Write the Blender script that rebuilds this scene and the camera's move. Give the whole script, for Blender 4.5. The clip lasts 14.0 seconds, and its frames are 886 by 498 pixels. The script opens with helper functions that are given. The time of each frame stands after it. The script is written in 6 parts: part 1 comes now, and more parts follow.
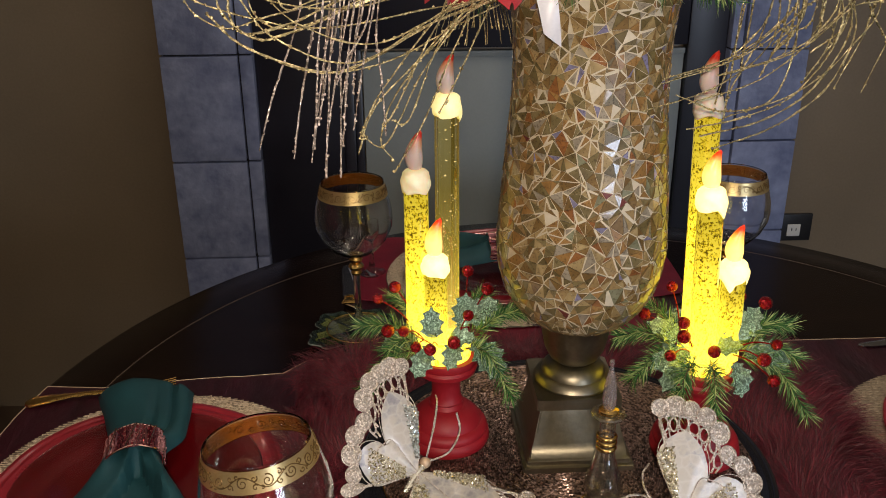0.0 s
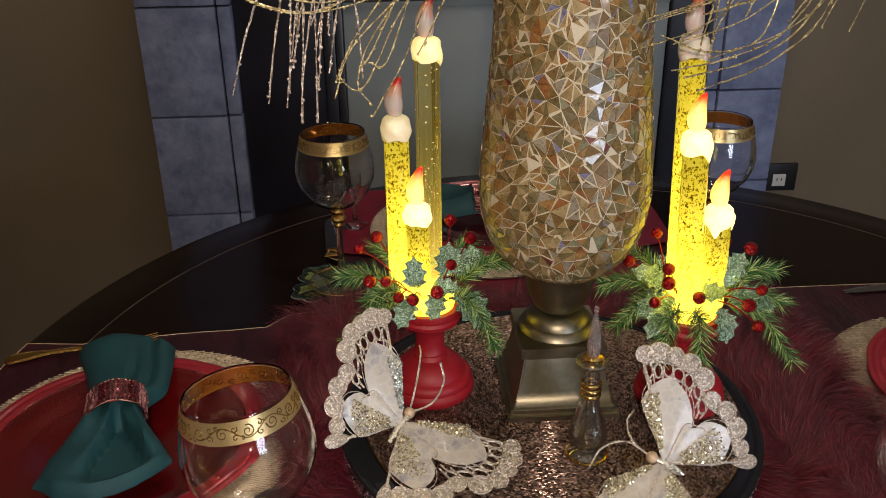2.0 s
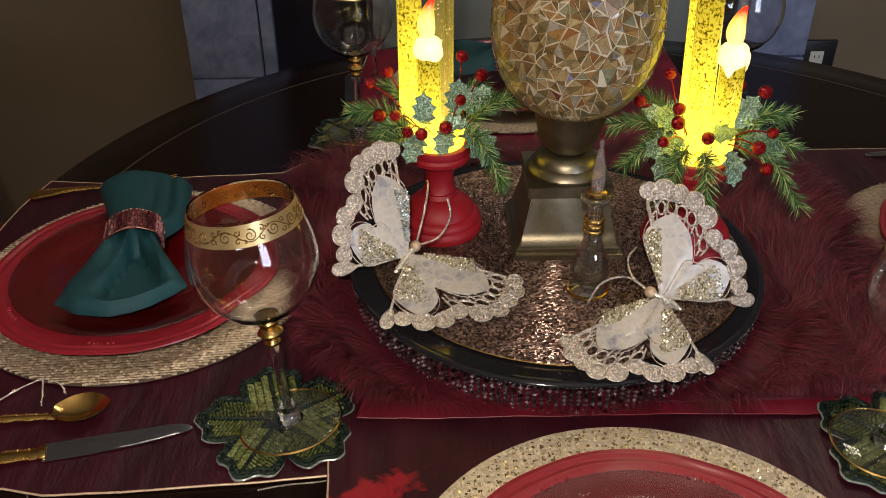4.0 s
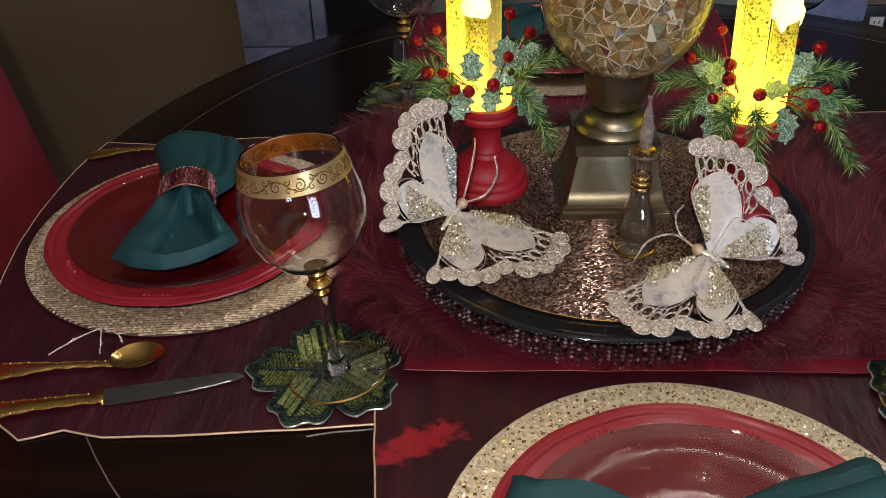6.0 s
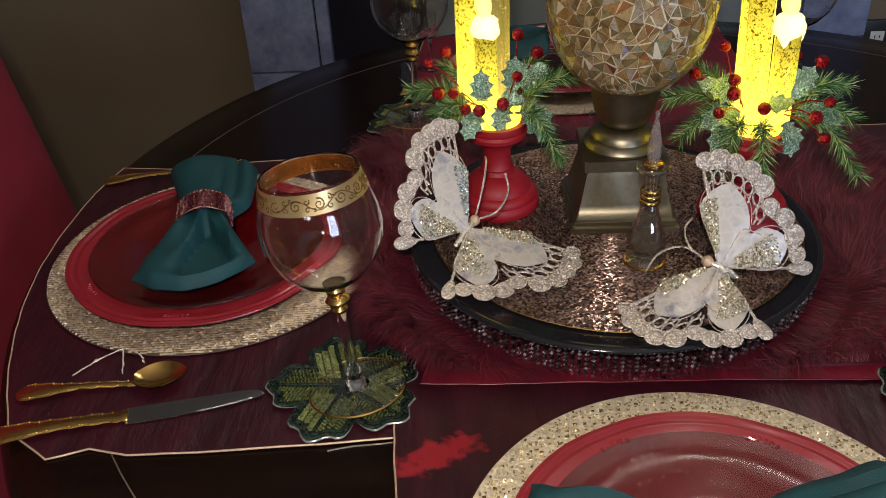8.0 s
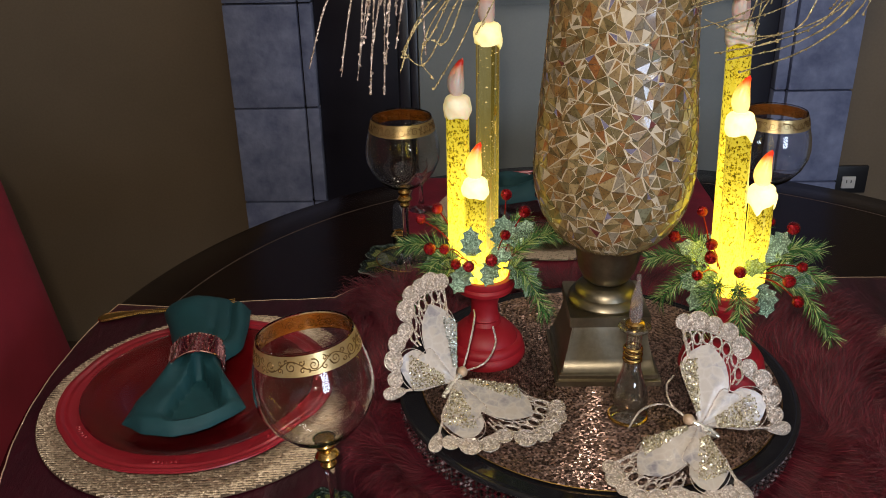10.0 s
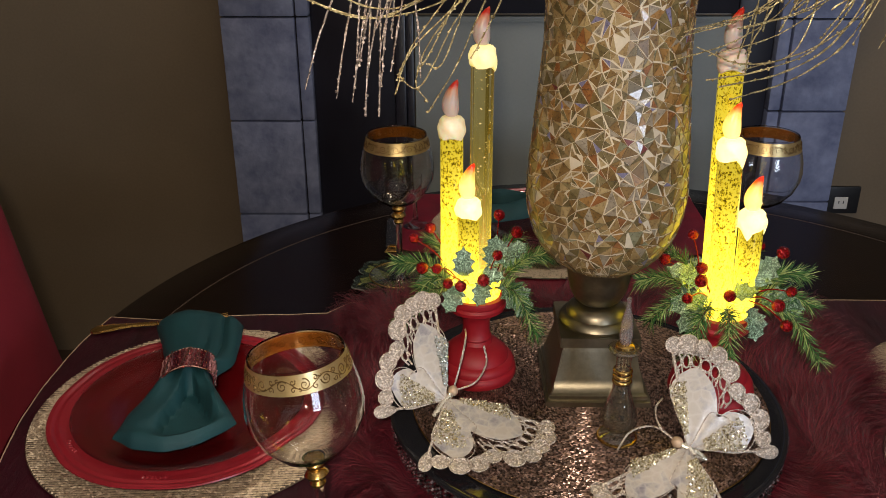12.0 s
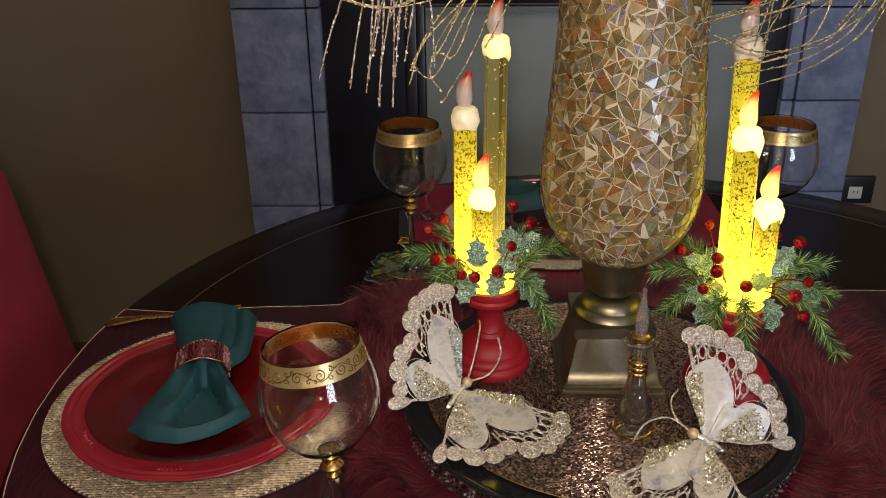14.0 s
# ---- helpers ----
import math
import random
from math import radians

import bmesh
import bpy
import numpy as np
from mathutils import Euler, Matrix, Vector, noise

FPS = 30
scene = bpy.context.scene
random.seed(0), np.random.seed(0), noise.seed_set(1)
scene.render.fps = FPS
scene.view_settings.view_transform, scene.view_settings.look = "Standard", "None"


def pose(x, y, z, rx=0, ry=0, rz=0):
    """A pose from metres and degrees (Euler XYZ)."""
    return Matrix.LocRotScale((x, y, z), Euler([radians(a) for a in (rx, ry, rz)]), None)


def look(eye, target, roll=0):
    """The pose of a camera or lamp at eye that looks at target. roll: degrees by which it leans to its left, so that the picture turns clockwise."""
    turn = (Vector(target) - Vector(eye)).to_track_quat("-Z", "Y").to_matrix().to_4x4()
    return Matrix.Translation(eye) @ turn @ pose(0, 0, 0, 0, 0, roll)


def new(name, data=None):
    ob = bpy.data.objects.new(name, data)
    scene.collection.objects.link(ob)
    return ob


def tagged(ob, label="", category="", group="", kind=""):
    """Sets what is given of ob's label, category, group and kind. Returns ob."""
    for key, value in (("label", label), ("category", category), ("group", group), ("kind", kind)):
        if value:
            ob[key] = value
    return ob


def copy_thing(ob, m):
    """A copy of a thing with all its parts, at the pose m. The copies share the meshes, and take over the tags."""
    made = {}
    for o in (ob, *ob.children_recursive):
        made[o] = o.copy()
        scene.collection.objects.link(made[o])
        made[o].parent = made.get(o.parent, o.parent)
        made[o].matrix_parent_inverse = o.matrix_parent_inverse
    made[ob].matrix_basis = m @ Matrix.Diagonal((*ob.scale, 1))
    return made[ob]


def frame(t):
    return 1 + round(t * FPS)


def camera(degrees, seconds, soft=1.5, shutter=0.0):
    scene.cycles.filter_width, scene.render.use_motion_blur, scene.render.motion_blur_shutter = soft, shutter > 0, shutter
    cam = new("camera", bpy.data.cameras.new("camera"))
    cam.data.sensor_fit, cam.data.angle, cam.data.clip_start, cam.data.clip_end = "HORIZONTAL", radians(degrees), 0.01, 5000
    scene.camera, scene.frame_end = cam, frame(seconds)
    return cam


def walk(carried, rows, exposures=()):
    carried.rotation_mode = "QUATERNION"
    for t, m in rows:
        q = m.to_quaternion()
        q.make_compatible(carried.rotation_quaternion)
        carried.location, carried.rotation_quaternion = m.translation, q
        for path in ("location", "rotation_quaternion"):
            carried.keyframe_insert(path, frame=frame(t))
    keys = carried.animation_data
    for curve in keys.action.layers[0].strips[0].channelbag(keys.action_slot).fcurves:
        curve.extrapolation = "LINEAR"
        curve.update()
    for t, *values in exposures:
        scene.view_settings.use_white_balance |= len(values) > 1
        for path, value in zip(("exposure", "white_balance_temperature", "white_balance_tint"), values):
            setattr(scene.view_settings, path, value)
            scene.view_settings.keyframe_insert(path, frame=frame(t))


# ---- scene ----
cam = camera(53.6, 14.0, 0.9)
PATH = [
    (0, (-0.255, -0.814, 1.361), (-0.17, 1.031, 0.594), -0.4),
    (0.5, (-0.254, -0.812, 1.36), (-0.155, 1.03, 0.587), -0.3),
    (1, (-0.253, -0.808, 1.358), (-0.16, 1.023, 0.558), -0.7),
    (1.5, (-0.255, -0.806, 1.352), (-0.157, 1.012, 0.525), -0.7),
    (2, (-0.25, -0.805, 1.348), (-0.138, 0.999, 0.491), -0.7),
    (2.5, (-0.248, -0.806, 1.339), (-0.138, 0.972, 0.429), -0.3),
    (3, (-0.236, -0.817, 1.326), (-0.148, 0.926, 0.349), -0.1),
    (3.5, (-0.23, -0.832, 1.318), (-0.161, 0.887, 0.299), 0.0),
    (4, (-0.227, -0.841, 1.302), (-0.196, 0.848, 0.232), -0.3),
    (4.2, (-0.223, -0.844, 1.3), (-0.211, 0.836, 0.217), -0.6),
    (6.5, (-0.227, -0.868, 1.289), (-0.313, 0.79, 0.174), -2.1),
    (7, (-0.226, -0.881, 1.298), (-0.316, 0.793, 0.206), -2.5),
    (7.5, (-0.23, -0.878, 1.296), (-0.322, 0.798, 0.208), -2.8),
    (8, (-0.234, -0.874, 1.295), (-0.323, 0.812, 0.222), -3.1),
    (8.5, (-0.235, -0.874, 1.306), (-0.32, 0.842, 0.282), -3.0),
    (9, (-0.236, -0.88, 1.325), (-0.315, 0.881, 0.38), -2.4),
    (9.2, (-0.238, -0.88, 1.329), (-0.311, 0.897, 0.415), -2.1),
    (11.3, (-0.236, -0.885, 1.355), (-0.269, 0.94, 0.537), -0.4),
    (11.5, (-0.236, -0.885, 1.354), (-0.271, 0.94, 0.538), -0.3),
    (12, (-0.235, -0.883, 1.353), (-0.272, 0.941, 0.533), -0.2),
    (12.5, (-0.238, -0.886, 1.354), (-0.277, 0.939, 0.537), -0.2),
    (13, (-0.236, -0.885, 1.353), (-0.284, 0.937, 0.53), -0.4),
    (13.5, (-0.239, -0.884, 1.354), (-0.296, 0.935, 0.523), -0.7),
    (14, (-0.239, -0.88, 1.351), (-0.299, 0.935, 0.514), -0.7),
]
walk(cam, [(t, look(eye, target, roll)) for t, eye, target, roll in PATH],
     [(0, 0.0, 6900, 10), (3.5, 0.0, 6850, 10), (6.5, 0.0, 6250, 10), (8.5, 0.0, 6250, 10), (11.5, 0.0, 6950, 10), (14, 0.0, 6950, 10)])

# ---- world, lights ----
world = bpy.data.worlds.new("world")
scene.world = world
world.use_nodes = True
world.node_tree.nodes["Background"].inputs[0].default_value = (0.5, 0.6, 0.8, 1)
world.node_tree.nodes["Background"].inputs[1].default_value = 0.05
scene.view_settings.exposure = 0.0


def area_lamp(name, eye, target, size, size_y, watts, colour):
    data = bpy.data.lights.new(name, "AREA")
    data.shape, data.size, data.size_y, data.energy, data.color = "RECTANGLE", size, size_y, watts, colour
    ob = new(name, data)
    ob.matrix_world = look(eye, target)
    return ob


# daylight of the window behind the table's near side, and the dim ceiling fixture
area_lamp("window_light", (1.3, -2.56, 1.2), (0.6, 1.37, 0.95), 0.78, 0.68, 29, (0.64, 0.77, 1.0))
area_lamp("ceiling_light", (0.25, 0.72, 2.42), (0.0, 0.05, 0.75), 0.4, 0.4, 5.5, (1.0, 0.90, 0.80))
for k in range(5):
    bulb = bpy.data.lights.new("ceiling_bulb", "POINT")
    bulb.energy, bulb.color, bulb.shadow_soft_size = 0.3, (1.0, 0.90, 0.78), 0.018
    new("ceiling_bulb", bulb).matrix_world = pose(0.05 + 0.27 * math.cos(1.2566 * k), 0.1 + 0.27 * math.sin(1.2566 * k), 2.05)
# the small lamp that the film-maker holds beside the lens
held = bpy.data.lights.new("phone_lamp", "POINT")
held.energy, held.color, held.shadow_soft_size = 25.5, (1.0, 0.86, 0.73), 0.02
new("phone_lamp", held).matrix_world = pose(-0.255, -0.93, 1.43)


# ---- helpers of this scene ----
def lin(r, g, b):
    return (r, g, b, 1)


def thing(name, label, category, group="", at=(0, 0, 0), turn=0):
    ob = new(name)
    ob.empty_display_size = 0.05
    ob.matrix_world = pose(*at, 0, 0, turn)
    return tagged(ob, label, category, group)


def smooth(bm):
    for f in bm.faces:
        f.smooth = True


def part(name, bm, material, parent, label="", flat=False):
    """One mesh object out of a bmesh, under a thing or a part; coordinates are the parent's own."""
    if not flat:
        smooth(bm)
    me = bpy.data.meshes.new(name)
    bm.to_mesh(me)
    bm.free()
    me.materials.append(material)
    if not flat:
        me.set_sharp_from_angle(angle=radians(42))
    ob = new(name, me)
    if parent is not None:
        ob.parent = parent
    if label:
        ob["label"] = label
    return ob


def raw(name, verts, faces, material, parent, label="", shade=True):
    me = bpy.data.meshes.new(name)
    me.from_pydata(verts, [], faces)
    me.materials.append(material)
    if shade:
        me.polygons.foreach_set("use_smooth", [True] * len(me.polygons))
    me.update()
    ob = new(name, me)
    if parent is not None:
        ob.parent = parent
    if label:
        ob["label"] = label
    return ob


def lathe(profile, seg=48, at=(0, 0, 0), bm=None, wobble=None):
    """Turns a profile of (radius, height) round the upright axis."""
    bm = bm or bmesh.new()
    rings = []
    for k, (r, z) in enumerate(profile):
        if r < 1e-6:
            rings.append([bm.verts.new((at[0], at[1], at[2] + z))])
            continue
        ring = []
        for i in range(seg):
            a = 2 * math.pi * i / seg
            rr = r * (wobble(a, r, z) if wobble else 1)
            ring.append(bm.verts.new((at[0] + rr * math.cos(a), at[1] + rr * math.sin(a), at[2] + z)))
        rings.append(ring)
    for a, b in zip(rings, rings[1:]):
        for i in range(seg):
            j = (i + 1) % seg
            if len(a) == 1 and len(b) == 1:
                continue
            if len(a) == 1:
                bm.faces.new((a[0], b[j], b[i]))
            elif len(b) == 1:
                bm.faces.new((a[i], a[j], b[0]))
            else:
                bm.faces.new((a[i], a[j], b[j], b[i]))
    bmesh.ops.recalc_face_normals(bm, faces=bm.faces)
    return bm


def curve_of(points, steps):
    """A smooth line (Catmull-Rom) through the points."""
    pts = [Vector(p) for p in points]
    pts = [2 * pts[0] - pts[1]] + pts + [2 * pts[-1] - pts[-2]]
    out = []
    for i in range(1, len(pts) - 2):
        p0, p1, p2, p3 = pts[i - 1:i + 3]
        for s in range(steps):
            t = s / steps
            out.append(0.5 * (2 * p1 + (p2 - p0) * t + (2 * p0 - 5 * p1 + 4 * p2 - p3) * t * t + (3 * p1 - p0 - 3 * p2 + p3) * t ** 3))
    return out + [pts[-2]]


def tube(bm, line, radius, sides=6, closed=False):
    """A round bar along a line; radius is a number or a function of 0..1."""
    line = [Vector(p) for p in line]
    n, rings = len(line), []
    up = Vector((0.13, 0.21, 0.97)).normalized()
    for i, p in enumerate(line):
        a = line[(i - 1) % n] if (closed or i) else p
        b = line[(i + 1) % n] if (closed or i < n - 1) else p
        d = (b - a)
        d = d.normalized() if d.length > 1e-9 else Vector((0, 0, 1))
        side = d.cross(up)
        side = side.normalized() if side.length > 1e-4 else d.cross(Vector((1, 0, 0))).normalized()
        other = side.cross(d)
        r = radius(i / max(1, n - 1)) if callable(radius) else radius
        rings.append([bm.verts.new(p + r * (math.cos(2 * math.pi * k / sides) * side + math.sin(2 * math.pi * k / sides) * other)) for k in range(sides)])
    for i in range(n if closed else n - 1):
        a, b = rings[i], rings[(i + 1) % n]
        for k in range(sides):
            bm.faces.new((a[k], a[(k + 1) % sides], b[(k + 1) % sides], b[k]))
    if not closed:
        bm.faces.new(rings[0][::-1]), bm.faces.new(rings[-1])
    return bm


def box(bm, x0, x1, y0, y1, z0, z1, bevel=0.0):
    made = bmesh.ops.create_cube(bm, size=1)["verts"]
    for v in made:
        v.co = Vector(((x0 + x1) / 2 + v.co.x * (x1 - x0), (y0 + y1) / 2 + v.co.y * (y1 - y0), (z0 + z1) / 2 + v.co.z * (z1 - z0)))
    if bevel:
        edges = {e for v in made for e in v.link_edges}
        bmesh.ops.bevel(bm, geom=list(edges), offset=bevel, segments=2, affect="EDGES", profile=0.6)
    return bm


def slab(outline, z0, z1, bm=None):
    """A plate with the outline of (x, y) points."""
    bm = bm or bmesh.new()
    lo = [bm.verts.new((x, y, z0)) for x, y in outline]
    hi = [bm.verts.new((x, y, z1)) for x, y in outline]
    n = len(outline)
    bm.faces.new(hi), bm.faces.new(lo[::-1])
    for i in range(n):
        bm.faces.new((lo[i], lo[(i + 1) % n], hi[(i + 1) % n], hi[i]))
    bmesh.ops.recalc_face_normals(bm, faces=bm.faces)
    return bm


# ---- materials ----
def nodes_of(name):
    m = bpy.data.materials.new(name)
    m.use_nodes = True
    nt = m.node_tree
    return m, nt, nt.nodes["Principled BSDF"]


def link(nt, a, b):
    nt.links.new(a, b)


def tex(nt, kind, scale, detail=4.0, stretch=(1, 1, 1)):
    co = nt.nodes.new("ShaderNodeTexCoord")
    mp = nt.nodes.new("ShaderNodeMapping")
    mp.inputs["Scale"].default_value = stretch
    link(nt, co.outputs["Object"], mp.inputs["Vector"])
    t = nt.nodes.new(kind)
    t.inputs["Scale"].default_value = scale
    if "Detail" in t.inputs:
        t.inputs["Detail"].default_value = detail
    link(nt, mp.outputs["Vector"], t.inputs["Vector"])
    return t


def ramp(nt, source, stops):
    r = nt.nodes.new("ShaderNodeValToRGB")
    while len(r.color_ramp.elements) < len(stops):
        r.color_ramp.elements.new(0.5)
    for e, (p, c) in zip(r.color_ramp.elements, stops):
        e.position, e.color = p, c
    link(nt, source, r.inputs[0])
    return r


def math_node(nt, op, a, b):
    n = nt.nodes.new("ShaderNodeMath")
    n.operation = op
    for k, v in ((0, a), (1, b)):
        if isinstance(v, (int, float)):
            n.inputs[k].default_value = v
        else:
            link(nt, v, n.inputs[k])
    return n.outputs[0]


def bump(nt, bsdf, height, strength, distance=0.002):
    b = nt.nodes.new("ShaderNodeBump")
    b.inputs["Strength"].default_value, b.inputs["Distance"].default_value = strength, distance
    link(nt, height, b.inputs["Height"])
    link(nt, b.outputs[0], bsdf.inputs["Normal"])
    return b


def plain(name, a, b, rough=0.5, metal=0.0, coarse=12, fine=250, bumps=0.15, stretch=(1, 1, 1), coat=0.0, sheen=0.0, spread=0.25, depth=0.001, folds=0.0):
    """A surface with two scales of variation: blotches between the colours a and b, and fine grain in relief and roughness."""
    m, nt, p = nodes_of(name)
    big, small = tex(nt, "ShaderNodeTexNoise", coarse, 4, stretch), tex(nt, "ShaderNodeTexNoise", fine, 3, stretch)
    mixed = math_node(nt, "ADD", math_node(nt, "MULTIPLY", big.outputs[0], 0.7), math_node(nt, "MULTIPLY", small.outputs[0], 0.3))
    r = ramp(nt, mixed, [(0.5 - spread, lin(*a)), (0.5 + spread, lin(*b))])
    link(nt, r.outputs[0], p.inputs["Base Color"])
    rr = math_node(nt, "ADD", math_node(nt, "MULTIPLY", small.outputs[0], 0.2 * rough + 0.04), rough - 0.1 * rough - 0.02)
    link(nt, rr, p.inputs["Roughness"])
    p.inputs["Metallic"].default_value = metal
    p.inputs["Coat Weight"].default_value = coat
    p.inputs["Coat Roughness"].default_value = 0.08
    p.inputs["Sheen Weight"].default_value = sheen
    if bumps:
        height = small.outputs[0]
        if folds:
            height = math_node(nt, "ADD", math_node(nt, "MULTIPLY", small.outputs[0], 0.12), math_node(nt, "MULTIPLY", big.outputs[0], folds))
        bump(nt, p, height, bumps, depth)
    return m


def glitter(name, a, b, scale=900, rough=0.22, metal=0.9, spark=0.45, islands=False):
    """Glitter: small flakes, each with its own tone; about a quarter are mirror-bright and lean their own way."""
    m, nt, p = nodes_of(name)
    v = tex(nt, "ShaderNodeTexVoronoi", scale)
    big = tex(nt, "ShaderNodeTexNoise", scale / 12)
    g = nt.nodes.new("ShaderNodeSeparateColor")
    link(nt, v.outputs["Color"], g.inputs[0])
    geo = nt.nodes.new("ShaderNodeNewGeometry")
    tone = geo.outputs["Random Per Island"] if islands else g.outputs[0]
    mixed = math_node(nt, "ADD", math_node(nt, "MULTIPLY", tone, 0.92 if islands else 0.75), math_node(nt, "MULTIPLY", big.outputs[0], 0.08 if islands else 0.25))
    r = ramp(nt, mixed, [(0.15, lin(*a)), (0.55, lin(*[0.5 * x + 0.5 * y for x, y in zip(a, b)])), (0.85, lin(*b))])
    link(nt, r.outputs[0], p.inputs["Base Color"])
    shiny = ramp(nt, g.outputs[1], [(0.70, lin(metal * 0.35, metal * 0.35, metal * 0.35)), (0.74, lin(metal, metal, metal))])
    link(nt, shiny.outputs[0], p.inputs["Metallic"])
    p.inputs["Roughness"].default_value = rough
    if not islands:
        off = nt.nodes.new("ShaderNodeVectorMath")
        off.operation = "SUBTRACT"
        link(nt, v.outputs["Color"], off.inputs[0])
        off.inputs[1].default_value = (0.5, 0.5, 0.5)
        sc = nt.nodes.new("ShaderNodeVectorMath")
        sc.operation = "SCALE"
        sc.inputs["Scale"].default_value = spark * 2.2
        link(nt, off.outputs[0], sc.inputs[0])
        add = nt.nodes.new("ShaderNodeVectorMath")
        link(nt, geo.outputs["Normal"], add.inputs[0])
        link(nt, sc.outputs[0], add.inputs[1])
        nrm = nt.nodes.new("ShaderNodeVectorMath")
        nrm.operation = "NORMALIZE"
        link(nt, add.outputs[0], nrm.inputs[0])
        link(nt, nrm.outputs[0], p.inputs["Normal"])
    return m


def glassy(name, tint, rough=0.02, ior=1.45):
    m, nt, p = nodes_of(name)
    p.inputs["Base Color"].default_value = lin(*tint)
    p.inputs["Transmission Weight"].default_value = 1.0
    p.inputs["IOR"].default_value = ior
    n = tex(nt, "ShaderNodeTexNoise", 60)
    link(nt, math_node(nt, "MULTIPLY", n.outputs[0], 2 * rough), p.inputs["Roughness"])
    return m


M_WOOD = plain("dark_stained_wood", (0.0035, 0.0017, 0.0012), (0.0125, 0.0052, 0.0032), 0.2, 0, 6, 90, 0.04, (1, 7, 1))
M_WOOD.node_tree.nodes["Principled BSDF"].inputs["Specular IOR Level"].default_value = 0.2
M_INLAY = plain("pale_inlay", (0.06, 0.04, 0.028), (0.15, 0.11, 0.08), 0.4, 0, 25, 200, 0.1)
M_WALL = plain("tan_wall_paint", (0.160, 0.121, 0.078), (0.240, 0.184, 0.121), 0.38, 0, 2.2, 160, 0.12)
M_CEIL = plain("ceiling_paint", (0.68, 0.66, 0.62), (0.75, 0.73, 0.69), 0.7)
M_FLOOR = plain("dark_floor_boards", (0.04, 0.025, 0.017), (0.09, 0.055, 0.035), 0.4, 0, 5, 60, 0.1, (1, 8, 1))
M_STONE = plain("blue_grey_stone", (0.11, 0.135, 0.25), (0.29, 0.34, 0.52), 0.7, 0, 13, 60, 1.0, depth=0.012, spread=0.2, folds=0.7)
M_JOINT = plain("dark_mortar", (0.01, 0.011, 0.016), (0.025, 0.027, 0.035), 0.9)
M_SURROUND = plain("black_stone_surround", (0.008, 0.008, 0.014), (0.02, 0.02, 0.032), 0.35, 0, 8, 200, 0.1)
M_SCREEN = plain("grey_painted_panel", (0.21, 0.24, 0.24), (0.26, 0.29, 0.29), 0.5, 0, 4, 150, 0.1)
M_REDWOOD = plain("red_painted_wood", (0.25, 0.004, 0.011), (0.34, 0.007, 0.016), 0.55, 0, 20, 300, 0.15)
M_PLATE = plain("red_glazed_ceramic", (0.22, 0.0105, 0.019), (0.29, 0.016, 0.027), 0.34, 0, 15, 120, 0.05, coat=0.25)
M_PLATE.node_tree.nodes["Principled BSDF"].inputs["Coat Roughness"].default_value = 0.2
M_MAROON = plain("maroon_taffeta", (0.009, 0.0016, 0.0042), (0.052, 0.0045, 0.013), 0.40, 0, 9, 420, 0.5, (4, 1, 1), depth=0.006, folds=1.9)
M_CRIMSON = plain("crimson_satin", (0.07, 0.003, 0.011), (0.24, 0.007, 0.028), 0.45, 0, 16, 300, 0.35)
M_FUR = plain("wine_faux_fur", (0.04, 0.005, 0.012), (0.12, 0.010, 0.024), 0.6, 0, 30, 300, 0.0)
M_CORD = plain("pale_gold_cord", (0.5, 0.36, 0.24), (0.7, 0.52, 0.36), 0.45, 0.3, 40, 700, 0.3)
M_MAT = plain("tan_mat_backing", (0.05, 0.034, 0.022), (0.11, 0.08, 0.055), 0.6, 0.1, 60, 700, 0.3)
M_WEFT = glitter("gold_weft_thread", (0.25, 0.185, 0.125), (0.66, 0.53, 0.38), 420, 0.35, 0.6, 0.3)
M_CREAM = glitter("cream_gold_lame", (0.72, 0.58, 0.38), (1.0, 0.88, 0.66), 520, 0.35, 0.15, 0.3)
M_MATBACK = plain("bronze_bead_backing", (0.035, 0.023, 0.019), (0.07, 0.046, 0.038), 0.4, 0.3, 40, 500, 0.2)
M_SEQUIN = glitter("gold_sequin", (0.20, 0.145, 0.06), (0.95, 0.78, 0.42), 160, 0.22, 0.7, 0.45, True)
M_TEAL = plain("teal_linen", (0.001, 0.033, 0.042), (0.002, 0.056, 0.066), 0.7, 0, 25, 900, 0.4)
M_GLASS = glassy("clear_glass", (1, 1, 1), 0.025)


